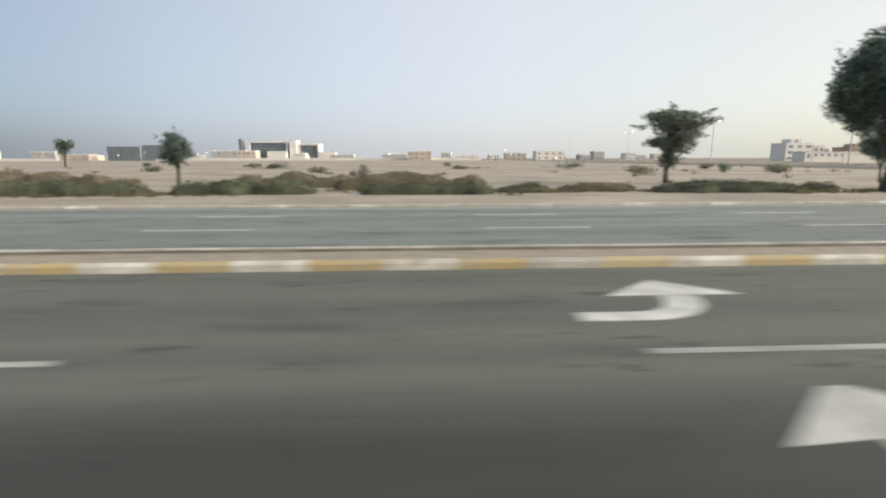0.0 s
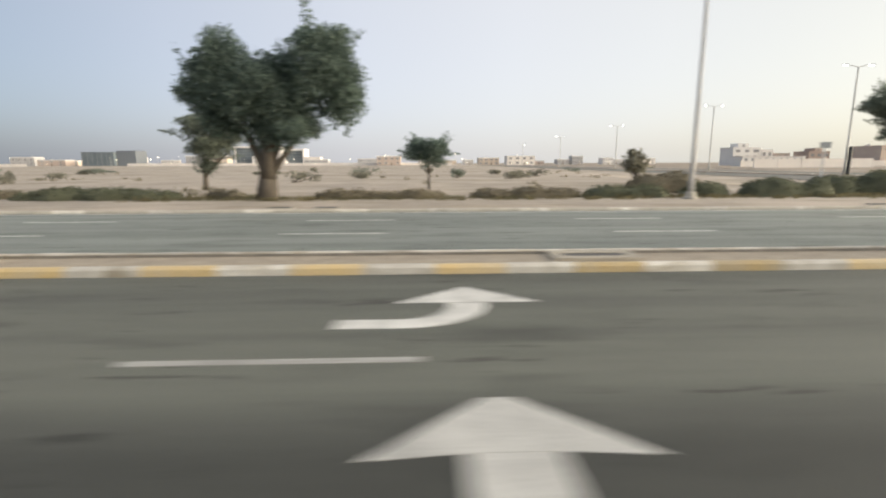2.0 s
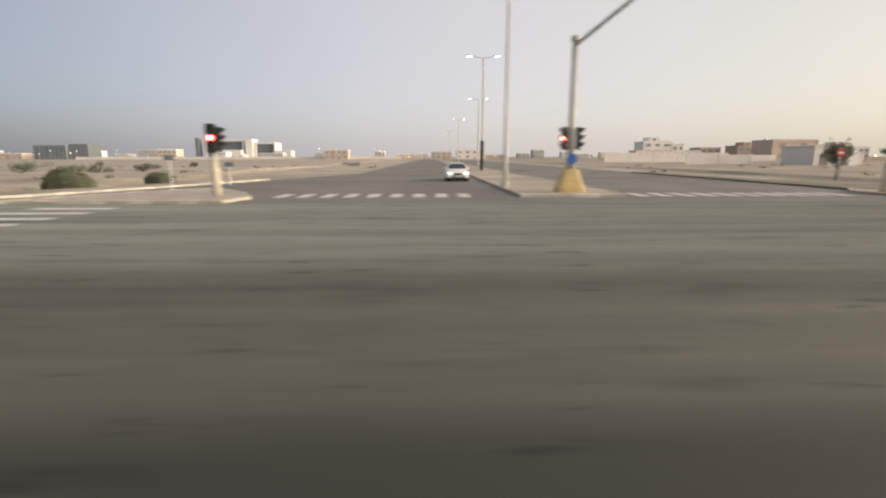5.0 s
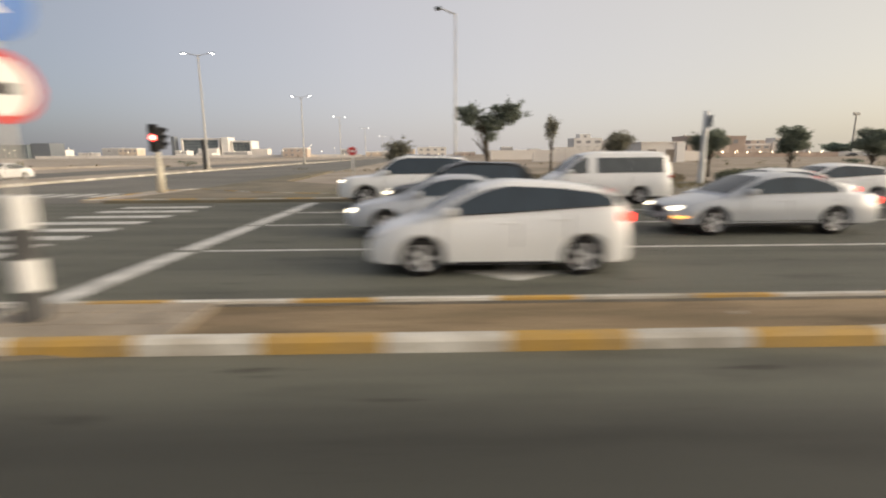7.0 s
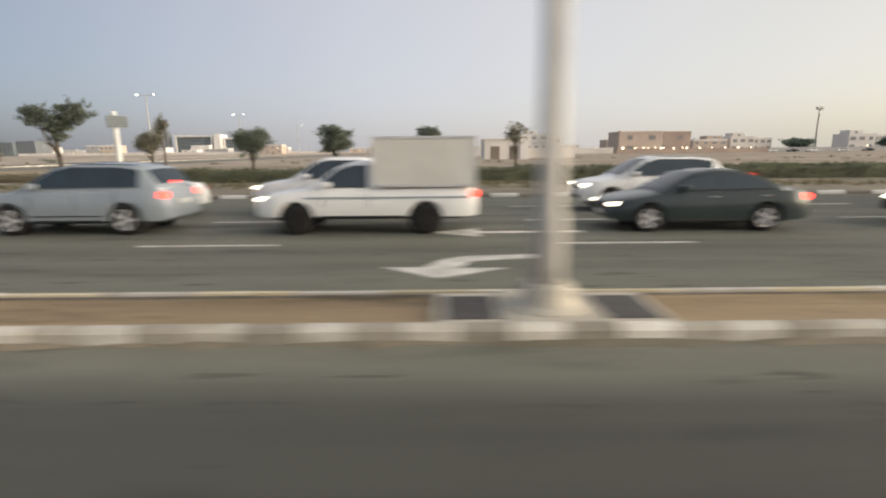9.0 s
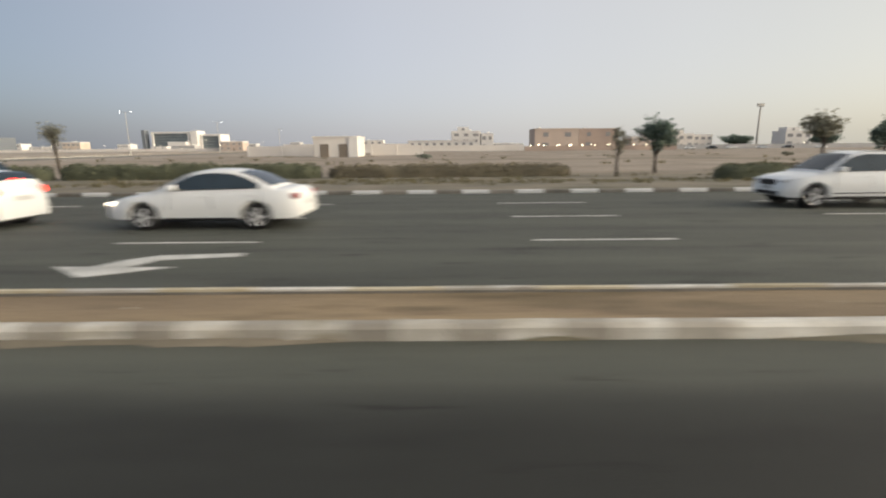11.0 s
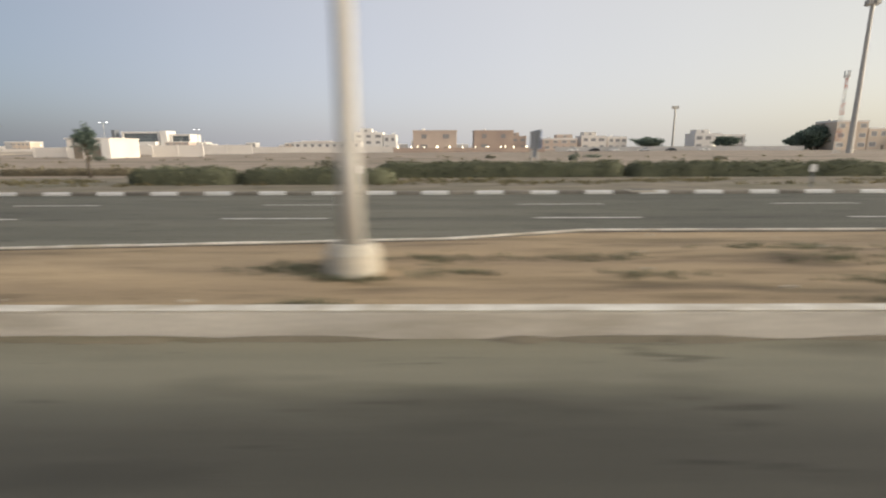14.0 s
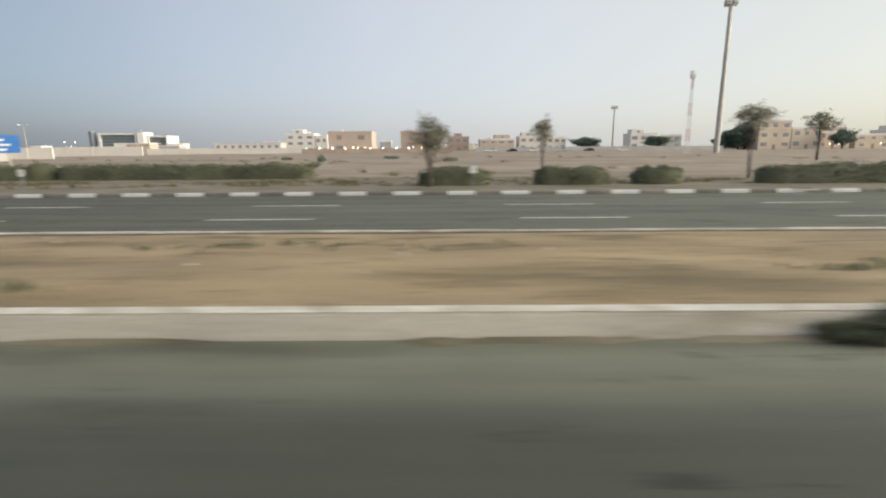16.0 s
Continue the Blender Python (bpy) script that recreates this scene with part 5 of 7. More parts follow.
tree(396.0, 262.0, 8.0, 16.0, 34, "low dark green tree between the villas", "leaf_big", trunk=0.8, count=2600, size=0.55, clear=0.1, z=0.0)
tree(470.0, 235.0, 9.0, 14.0, 35, "low dark green tree between the villas", "leaf_big", trunk=0.8, count=2600, size=0.55, clear=0.1, z=0.0)
tree(-82.0, 120.0, 7.0, 5.0, 36, "small dark desert tree far off", "leaf_big", trunk=0.4, count=1200, size=0.25, clear=0.3, z=0.0)


tree(366.0, 292.0, 8.2, 22.0, 37, "row of low dark green garden trees", "leaf_big", trunk=0.8, count=5000, size=0.5, clear=0.08, stems=2, blobs=14, sprigs=4, z=0.0)


def hedge(x0, x1, y, h, d, seed, label, leaf="hedge", ragged=0.25, z=0.08):
    """A clipped or ragged hedge: a lumpy core wrapped in leaf blades."""
    rng = random.Random(seed)
    host = thing("hedge", (x0 + x1) / 2, y, z, label, "hedge", "hedges along the verge")
    L = x1 - x0
    n = max(4, int(L / 0.6))
    verts, faces = [], []
    for i in range(n + 1):
        u = i / n
        x = -L / 2 + L * u
        clipped = ragged < 0.2
        end = min(1.0, (9 if clipped else 4) * min(u, 1 - u) * max(1.0, L / 3)) ** 0.5
        low = 0.7 if clipped else 0.35
        edge = 0.97 if clipped else 0.8
        hh = h * (0.80 + ragged * noise.noise((x * 0.7 + seed, 0.5, 0))) * (low + (1 - low) * end)
        dd = d / 2 * (0.8 + ragged * noise.noise((x * 0.8, seed, 2))) * (0.4 + 0.6 * end)
        for yy, zz in ((-dd, -0.1), (-dd * 1.05, hh * 0.5), (-dd * edge, hh * 0.93), (0, hh), (dd * edge, hh * 0.93), (dd, -0.1)):
            verts.append((x, yy, zz))
    for i in range(n):
        for k in range(5):
            a = i * 6 + k
            faces.append((a, a + 6, a + 7, a + 1))
    faces += [(0, 1, 2, 3, 4, 5), tuple(n * 6 + k for k in range(5, -1, -1))]
    mesh_from("core", verts, faces, leaf, host, smooth=True)
    lv, lf = [], []
    for _ in range(int(L * (h + d) * 55)):
        i = rng.randrange(n)
        k = rng.randrange(0, 5)
        a, b = verts[i * 6 + k], verts[i * 6 + 7 + k] if k < 5 else verts[i * 6 + 6]
        u, v = rng.random(), rng.random()
        c = verts[i * 6 + 6 + k]
        e = verts[i * 6 + k + 1]
        p = Vector(a) * (1 - u) * (1 - v) + Vector(c) * u * (1 - v) + Vector(e) * (1 - u) * v + Vector(b) * u * v
        p += Vector((rng.gauss(0, 0.05), rng.gauss(0, 0.05), abs(rng.gauss(0, 0.07))))
        s = rng.uniform(0.07, 0.16)
        q = Vector((rng.uniform(-1, 1), rng.uniform(-1, 1), rng.uniform(-0.2, 1))).normalized()
        w = q.cross(Vector((rng.uniform(-1, 1), rng.uniform(-1, 1), 0.1))).normalized()
        j = len(lv)
        lv += [tuple(p - q * s * 0.5), tuple(p + w * s * 0.4), tuple(p + q * s), tuple(p - w * s * 0.4)]
        lf.append((j, j + 1, j + 2, j + 3))
    mesh_from("leaves", lv, lf, leaf, host)
    return host


G, D = "ragged green hedge on the sandy verge", "dusty dry hedge on the sandy verge"
for k, (x0, x1, y, h, d, leaf) in enumerate((
        (-60, -26, 27.5, 0.9, 1.8, "hedge"), (-25, -14, 26.6, 0.8, 1.8, "hedge"), (-13, -5.5, 26.8, 0.8, 1.8, "hedge"), (-5, 4.2, 30, 1.0, 1.6, "hedge_dry"), (-3, 4, 26.2, 0.7, 1.8, "hedge"),
        (4.4, 7.2, 27, 0.65, 1.5, "hedge"), (8, 12.5, 28, 0.5, 1.6, "hedge_dry"), (13, 21.5, 26.6, 0.72, 1.8, "hedge"), (22.3, 24.5, 27.8, 0.5, 1.4, "hedge_dry"), (28.5, 35.5, 27.0, 0.5, 1.8, "hedge_dry"),
        (37, 43, 27, 0.65, 1.8, "hedge_dry"), (43.2, 47.8, 26.8, 0.75, 1.7, "hedge"), (48.8, 51.5, 27.2, 0.9, 1.6, "hedge"), (47, 52, 30.5, 1.3, 2.0, "hedge_dry"), (52, 57.2, 26.8, 1.0, 1.7, "hedge"), (57.6, 63.0, 28.2, 1.1, 1.8, "hedge"),
        (63.3, 66.4, 31.5, 1.0, 1.8, "hedge"), (66.5, 68.5, 37, 1.0, 1.6, "hedge"), (-12, 2, 33, 0.8, 2.2, "hedge_dry"), (-40, -18, 33, 0.9, 2.2, "hedge_dry"))):
    hedge(x0, x1, y, h, d, 40 + k, G if leaf == "hedge" else D, leaf, ragged=0.6)
for k, (x0, x1, y, h, d, leaf) in enumerate((
        (143, 158, 30.6, 0.95, 1.6, "hedge"), (158.3, 173, 30.4, 1.0, 1.6, "hedge"), (173.4, 189.5, 30.8, 1.05, 1.6, "hedge"), (190, 205, 31, 0.9, 1.6, "hedge_dry"), (212, 216, 27, 0.95, 1.6, "hedge"),
        (233.3, 239, 25.9, 1.06, 1.6, "hedge"), (239.2, 247.2, 25.9, 1.0, 1.6, "hedge"), (245.6, 261, 31.4, 1.15, 1.7, "hedge"), (261.2, 277.4, 31.4, 1.1, 1.7, "hedge"), (284.4, 288.0, 24.9, 1.05, 1.5, "hedge"),
        (290.2, 293.9, 24.9, 1.05, 1.5, "hedge"), (295.1, 297.5, 24.9, 1.05, 1.5, "hedge"), (301.3, 309, 24.9, 1.08, 1.5, "hedge"), (311, 326, 24.9, 1.05, 1.5, "hedge"), (217.5, 228, 36, 0.5, 2.0, "hedge_dry"), (128, 142, 33, 0.6, 2.0, "hedge_dry"))):
    hedge(x0, x1, y, h, d, 80 + k, "long clipped dark green hedge beside the far kerb" if leaf == "hedge" else D, leaf, ragged=0.16)

# bushes scattered over the open field
rng = random.Random(77)
for k in range(34):
    x, y = rng.uniform(-95, 72), 44 + 80 * rng.random() ** 1.4
    if k > 25:
        x, y = rng.uniform(130, 300), rng.uniform(42, 110)
    w, h = rng.uniform(0.9, 2.6), rng.uniform(0.6, 1.6)
    host = thing("desert_shrub", x, y, ground_height(x, y) - 0.05, "dusty low shrub on the open sand", "shrub", "shrubs in the desert")
    bl = [(rng.gauss(0, w * 0.4), rng.gauss(0, 0.4), h * rng.uniform(0.3, 0.6), w * rng.uniform(0.4, 0.7), w * 0.5, h * rng.uniform(0.35, 0.5)) for _ in range(4)]
    v, f = leaf_cloud(bl, 420, 0.13, rng)
    mesh_from("leaves", v, f, "leaf_dry" if k % 3 else "leaf", host)
    bm = bmesh.new()
    for b in bl:
        cyl_bm((0, 0, -0.05), b[:3], 0.05, 0.02, 5, bm)
    part("stem", bm, "bark", host)

# low dry scrub over the open sand
rng = random.Random(5)
gv, gf = [], []
for _ in range(420):
    x, y = rng.uniform(-90, 340), 24.5 + rng.random() ** 1.5 * 85
    if 60 < x < 126 and y < 60 or noise.noise((x * 0.05, y * 0.08, 9)) < -0.05:
        continue
    r = rng.uniform(0.25, 0.8)
    z0 = ground_height(x, y)
    for _ in range(16):
        a, q = rng.uniform(0, 6.28), rng.random() * r
        p = Vector((x + math.cos(a) * q * 1.6, y + math.sin(a) * q, z0 - 0.02))
        u = Vector((rng.gauss(0, 0.4), rng.gauss(0, 0.4), 1)).normalized() * rng.uniform(0.15, 0.42)
        w = Vector((math.cos(a + 1), math.sin(a + 1), 0)) * 0.05
        j = len(gv)
        gv += [tuple(p - w), tuple(p + w), tuple(p + u + w * 0.3), tuple(p + u - w * 0.6)]
        gf.append((j, j + 1, j + 2, j + 3))
tagged(mesh_from("dry_scrub", gv, gf, "grass"), "scattered dry scrub tufts over the sand", "scrub", kind="stuff")
rng = random.Random(6)
gv, gf = [], []
for _ in range(5200):
    x = rng.uniform(-70, 62) if rng.random() < 0.45 else rng.uniform(124, 335)
    y = rng.gauss(26.6, 1.0) if x < 70 else rng.gauss(27.0, 1.5)
    if noise.noise((x * 0.11, y * 0.3, 4)) < -0.12 or not 24.0 < y < 31:
        continue
    z0 = ground_height(x, y) + (0.04 if y < 25.2 else 0)
    r = rng.uniform(0.15, 0.5)
    for _ in range(9):
        a, q = rng.uniform(0, 6.28), rng.random() * r
        p = Vector((x + math.cos(a) * q * 1.6, y + math.sin(a) * q, z0 - 0.03))
        u = Vector((rng.gauss(0, 0.5), rng.gauss(0, 0.5), 1)).normalized() * rng.uniform(0.08, 0.26)
        w = Vector((math.cos(a + 1), math.sin(a + 1), 0)) * 0.045
        j = len(gv)
        gv += [tuple(p - w), tuple(p + w), tuple(p + u + w * 0.3), tuple(p + u - w * 0.6)]
        gf.append((j, j + 1, j + 2, j + 3))
tagged(mesh_from("verge_scrub", gv, gf, "grass"), "low dry grass and weeds along the verge", "scrub", kind="stuff")
# bright green plant at the kerb
v, f = leaf_cloud([(0, 0, 0.12, 0.62, 0.36, 0.22), (-0.3, 0, 0.1, 0.35, 0.3, 0.16), (0.35, 0.05, 0.1, 0.35, 0.28, 0.16)], 1500, 0.06, random.Random(3))
host = thing("low_plant", 223.5, 5.25, 0.14, "bright yellow-green low plant in the sand beside the kerb", "plant")
mesh_from("leaves", v, f, "fresh", host)
v, f = leaf_cloud([(0, 0, 0.12, 0.6, 0.2, 0.16), (0.3, 0.1, 0.25, 0.4, 0.25, 0.16), (-0.4, 0.05, 0.1, 0.3, 0.16, 0.12)], 1100, 0.05, random.Random(4))
host = thing("low_plant", 290.15, 4.7, 0.0, "dark weed growing over the low wall", "plant")
mesh_from("leaves", v, f, "hedge", host)
rng = random.Random(16)
gv, gf = [], []
for cx, cy, ex, ey, n in ((292.5, 7.4, 1.6, 0.25, 40), (300.0, 8.0, 3.0, 0.5, 90), (283.0, 9.4, 4.0, 0.4, 60), (272.5, 8.9, 3.0, 0.4, 40), (279.5, 6.4, 1.2, 0.15, 30), (256.0, 8.8, 3.0, 0.3, 40), (264.1, 8.7, 0.5, 0.3, 20), (247.75, 7.3, 0.9, 0.3, 55), (248.4, 6.8, 0.5, 0.12, 25), (248.1, 5.6, 0.7, 0.14, 22), (249.9, 8.0, 1.2, 0.3, 24), (250.0, 7.1, 1.6, 0.2, 20), (252.5, 8.2, 1.1, 0.3, 26), (252.5, 7.0, 1.0, 0.25, 16), (256.5, 7.9, 0.9, 0.3, 22), (256.1, 6.8, 0.9, 0.2, 22), (256.1, 5.75, 0.9, 0.14, 20), (258.8, 6.3, 1.2, 0.2, 18)):
    for _ in range(n):
        x, y = cx + rng.gauss(0, ex * 0.5), cy + rng.gauss(0, ey * 0.6)
        z0 = median_height(x, y)
        for _ in range(8):
            a = rng.uniform(0, 6.28)
            p = Vector((x + math.cos(a) * 0.08, y + math.sin(a) * 0.08, z0 - 0.02))
            u = Vector((rng.gauss(0, 0.8), rng.gauss(0, 0.8), 0.8)).normalized() * rng.uniform(0.04, 0.13)
            w = Vector((math.cos(a + 1), math.sin(a + 1), 0)) * 0.02
            j = len(gv)
            gv += [tuple(p - w), tuple(p + w), tuple(p + u + w * 0.3), tuple(p + u - w * 0.6)]
            gf.append((j, j + 1, j + 2, j + 3))
tagged(mesh_from("median_weeds", gv, gf, "hedge"), "low dark weeds scattered on the wide sandy median", "weeds", kind="stuff")
# dirt drifted against the kerb and spilled over it
rng = random.Random(52)
dv, df = [], []
for k in range(150):
    x = rng.uniform(118, 300)
    L, w = rng.uniform(0.5, 2.6), rng.uniform(0.05, 0.22)
    edge = 4.71 if x < 233 else 4.80
    n = 12
    base = len(dv)
    for i in range(n + 1):
        u = i / n
        d = w * math.sin(math.pi * u) ** 0.7 * (0.6 + 0.6 * noise.noise((x + u * L * 3, k, 0)))
        dv += [(x + u * L, edge - 0.004, 0.045 * math.sin(math.pi * u)), (x + u * L, edge - max(0.01, d), 0.002)]
    df += [(base + 2 * i, base + 2 * i + 1, base + 2 * i + 3, base + 2 * i + 2) for i in range(n)]
tagged(mesh_from("drifted_dirt", dv, df, "verge_dirt"), "brown dirt drifted against the foot of the kerb", "dirt", kind="stuff")
host = thing("straight_arrow", 162, 11.7, 0, "white painted arrow on the middle lane", "road marking", kind="structure")
slab(host, "arrow_head", [(160.9, 11.7), (162.1, 11.05), (162.1, 12.35)])
slab(host, "shaft", rect(162.1, 164.6, 11.58, 11.82))


# low mounds of sand and stones on the near verge and the open ground
rng = random.Random(8)
bm = bmesh.new()
for _ in range(260):
    x, y = rng.uniform(110, 330), rng.uniform(4.95, 10.6)
    if y > mid_edge(x) - 0.3:
        continue
    s = rng.uniform(0.015, 0.06)
    bmesh.ops.create_icosphere(bm, subdivisions=1, radius=s, matrix=Matrix.Translation((x, y, median_height(x, y) + s * 0.2)) @ Matrix.Diagonal((1.3, 1.0, 0.7, 1)))
tagged(part("loose_stones", bm, "concrete"), "small loose stones scattered on the median sand", "stones", kind="stuff")


# ---- vehicles: built nose to minus x, standing on the road ----
SHAPES = {
    "sedan": dict(L=4.75, W=1.80, H=1.46, axles=(0.93, 3.70), r=0.325, sill=0.27,
                  deck=[(0, 0.56), (0.05, 0.68), (0.35, 0.78), (1.15, 0.92), (1.5, 0.95), (3.9, 1.0), (4.55, 0.99), (4.70, 0.9), (4.75, 0.7)],
                  roof=[(1.15, 0.92), (1.55, 1.14), (2.05, 1.38), (2.5, 1.455), (3.1, 1.44), (3.55, 1.32), (4.15, 1.01)], panes=((1.6, 2.6), (2.63, 3.8)), bed=None),
    "hatch": dict(L=4.25, W=1.74, H=1.52, axles=(0.86, 3.50), r=0.315, sill=0.21,
                  deck=[(0, 0.54), (0.05, 0.68), (0.35, 0.80), (0.95, 0.95), (1.3, 0.97), (2.4, 1.02), (3.6, 1.10), (4.05, 1.12), (4.2, 1.02), (4.25, 0.7)],
                  roof=[(0.8, 0.93), (1.3, 1.20), (1.85, 1.45), (2.25, 1.525), (3.1, 1.485), (3.62, 1.425), (3.95, 1.37), (4.19, 1.13)], panes=((1.2, 2.38), (2.41, 3.22), (3.25, 4.03)), bed=None),
    "suv": dict(L=4.75, W=1.86, H=1.72, axles=(0.92, 3.72), r=0.37, sill=0.33,
                deck=[(0, 0.66), (0.06, 0.86), (0.35, 0.96), (1.1, 1.07), (1.5, 1.10), (4.2, 1.13), (4.6, 1.12), (4.70, 1.0), (4.75, 0.72)],
                roof=[(1.1, 1.07), (1.5, 1.32), (1.95, 1.60), (2.4, 1.71), (3.6, 1.70), (4.2, 1.62), (4.62, 1.12)], panes=((1.5, 2.56), (2.59, 3.52), (3.55, 4.1)), bed=None),
    "bigsuv": dict(L=5.15, W=1.98, H=1.92, axles=(1.0, 4.05), r=0.41, sill=0.40,
                   deck=[(0, 0.78), (0.05, 1.02), (0.3, 1.12), (1.25, 1.20), (1.6, 1.23), (4.6, 1.26), (5.05, 1.25), (5.12, 1.1), (5.15, 0.8)],
                   roof=[(1.25, 1.20), (1.62, 1.45), (2.05, 1.80), (2.5, 1.91), (4.0, 1.90), (4.7, 1.82), (5.05, 1.25)], panes=((1.7, 2.78), (2.81, 3.84), (3.87, 4.7)), bed=None),
    "van": dict(L=4.75, W=1.88, H=2.1, axles=(0.9, 3.5), r=0.33, sill=0.30,
                deck=[(0, 0.6), (0.06, 0.95), (0.35, 1.12), (0.75, 1.20), (4.6, 1.22), (4.7, 1.15), (4.75, 0.7)],
                roof=[(0.45, 1.15), (0.95, 1.60), (1.45, 1.94), (1.9, 2.01), (4.25, 2.01), (4.55, 1.94), (4.7, 1.22)], panes=((0.72, 1.50), (1.87, 3.1), (3.105, 4.38)), bed=None),
    "pickup": dict(L=5.3, W=1.80, H=1.72, axles=(0.98, 4.05), r=0.37, sill=0.42,
                   deck=[(0, 0.70), (0.06, 0.88), (0.35, 0.97), (1.2, 1.08), (1.6, 1.10), (5.15, 1.12), (5.27, 1.1), (5.3, 0.75)],
                   roof=[(1.2, 1.08), (1.6, 1.34), (2.0, 1.62), (2.35, 1.71), (2.75, 1.70), (2.95, 1.64), (3.05, 1.10)], panes=((1.65, 2.70),), bed=(3.12, 5.2)),
    "crewcab": dict(L=5.25, W=1.82, H=1.78, axles=(0.98, 4.05), r=0.38, sill=0.44,
                    deck=[(0, 0.74), (0.06, 0.92), (0.35, 1.01), (1.15, 1.12), (1.5, 1.14), (5.1, 1.16), (5.22, 1.14), (5.25, 0.8)],
                    roof=[(1.15, 1.12), (1.55, 1.38), (1.95, 1.68), (2.3, 1.77), (3.35, 1.76), (3.6, 1.68), (3.72, 1.14)], panes=((1.6, 2.52), (2.55, 3.45)), bed=(3.78, 5.15)),
}


def longer(shape, k):
    """The same car body, stretched along its length; the wheels stay round."""
    s = dict(shape, L=shape["L"] * k, axles=tuple(a * k for a in shape["axles"]))
    s["deck"] = [(x * k, z) for x, z in shape["deck"]]
    s["roof"] = [(x * k, z) for x, z in shape["roof"]]
    s["panes"] = tuple((a * k, b * k) for a, b in shape["panes"])
    return s


SHAPES["long_sedan"] = longer(SHAPES["sedan"], 1.06)
SHAPES["long_van"] = longer(SHAPES["van"], 1.035)
VANS = ("van", "long_van")
SALOONS = ("sedan", "long_sedan")


def car(kind, front, y, paint, label, lit=True, brake=False, rims="rim", group="cars waiting on the far carriageway", face=1, category=""):
    s = SHAPES[kind]
    L, W, H, r, sill = s["L"], s["W"], s["H"], s["r"], s["sill"]
    names = {"suv": "suv", "bigsuv": "suv", "van": "van", "long_van": "van", "pickup": "pickup_truck", "crewcab": "pickup_truck"}
    host = thing(names.get(kind, "car"), front, y, 0.0, label, category or {"suv": "SUV", "bigsuv": "SUV", "van": "van", "long_van": "van", "pickup": "pickup", "crewcab": "pickup"}.get(kind, "car"), group)
    if face < 0:
        host.rotation_euler = (0, 0, math.pi)
    wmax = W / 2

    def half(x):
        f = min(1.0, x / 0.7)
        b = min(1.0, (L - x) / 0.6)
        return wmax * (0.80 + 0.20 * (1 - (1 - f) ** 2)) * (0.86 + 0.14 * (1 - (1 - b) ** 2))

    def top(x):
        return soft_line(s["deck"], x, 0.05)

    def arch(x, low):
        z = low
        for c in s["axles"]:
            d = abs(x - c)
            R = r + 0.055
            if d < R:
                z = max(z, r + math.sqrt(R * R - d * d))
        return z

    stations = sorted({round(v, 3) for v in [0.0, 0.03, 0.08, 0.2, 0.35, 0.5] + [L * k / 22 for k in range(23)] + [L - 0.03, L - 0.1, L - 0.25]
                       + [c + (r + 0.056) * math.sin(a) for c in s["axles"] for a in [k * math.pi / 14 for k in range(-7, 8)]]})
    verts, faces = [], []
    for x in stations:
        w, t = half(x), top(x)
        end = min(1.0, x / 0.15, (L - x) / 0.12)
        low = sill + 0.10 * (1 - max(0.0, end)) * 0.5
        az = arch(x, low)
        mid = max(az + 0.02, low + (t - low) * 0.45)
        sh = max(mid + 0.02, t - 0.13)
        half_pts = [(0.0, low), (w * 0.74, max(low, az - 0.06)), (w * 0.965, az), (w * 0.99, min(mid, az + 0.07)), (w, mid), (w * 0.985, sh), (w * 0.93, t - 0.035), (w * 0.82, t), (w * 0.4, t + 0.02), (0.0, t + 0.025)]
        verts += [(x, yy, zz) for yy, zz in half_pts] + [(x, -yy, zz) for yy, zz in half_pts[-2:0:-1]]
    n = 18
    for i in range(len(stations) - 1):
        for k in range(n):
            a, b = i * n + k, i * n + (k + 1) % n
            faces.append((a, a + n, b + n, b))
    faces.append(tuple(range(n)))
    faces.append(tuple(range(len(stations) * n - 1, len(stations) * n - n - 1, -1)))
    shell = mesh_from("body", verts, faces, paint, host, smooth=True)
    shell.data.set_sharp_from_angle(angle=radians(34))
    # cabin
    x0, x1 = s["roof"][0][0], s["roof"][-1][0]
    cs = [x0 + (x1 - x0) * k / 26 for k in range(27)]

    def roof(x):
        return soft_line(s["roof"], x, 0.09)

    def side(x, z):
        b, t = top(x) - 0.03, max(roof(x), top(x) + 0.005)
        u = min(1.0, max(0.0, (z - b) / max(0.05, H - b)))
        return half(x) * (0.925 - 0.20 * u)

    verts, faces = [], []
    for x in cs:
        b, t = top(x) - 0.03, max(roof(x), top(x) + 0.005)
        rows = [(side(x, b), b), (side(x, (b + t) / 2), (b + t) / 2), (side(x, t) * 1.0, t - min(0.07, (t - b) * 0.3)), (side(x, t) * 0.93, t - min(0.02, (t - b) * 0.1)), (side(x, t) * 0.5, t + 0.012), (0.0, t + 0.02)]
        verts += [(x, yy, zz) for yy, zz in rows] + [(x, -yy, zz) for yy, zz in rows[-2::-1]]
    n = 11
    for i in range(len(cs) - 1):
        for k in range(n - 1):
            a = i * n + k
            faces.append((a, a + n, a + n + 1, a + 1))
    faces += [tuple(range(n)), tuple(range(len(cs) * n - 1, len(cs) * n - n - 1, -1))]
    cabin = mesh_from("cabin", verts, faces, paint, host, smooth=True)
    # side panes, over a dark surround that joins them
    for sgn in (-1, 1):
        a, b = s["panes"][0][0] + 0.05, s["panes"][-1][1] - 0.05
        if kind not in VANS:
            v, f, keep = [], [], []
            for k in range(25):
                x = a + (b - a) * k / 24
                lo, hi = top(x) + 0.02, roof(x) - 0.078
                if hi > lo + 0.03:
                    keep.append((x, lo, hi))
            for x, lo, hi in keep:
                v += [(x, sgn * (side(x, z) + 0.004), z) for z in (lo, (lo + hi) / 2, hi)]
            for i in range(len(keep) - 1):
                for k in range(2):
                    q = i * 3 + k
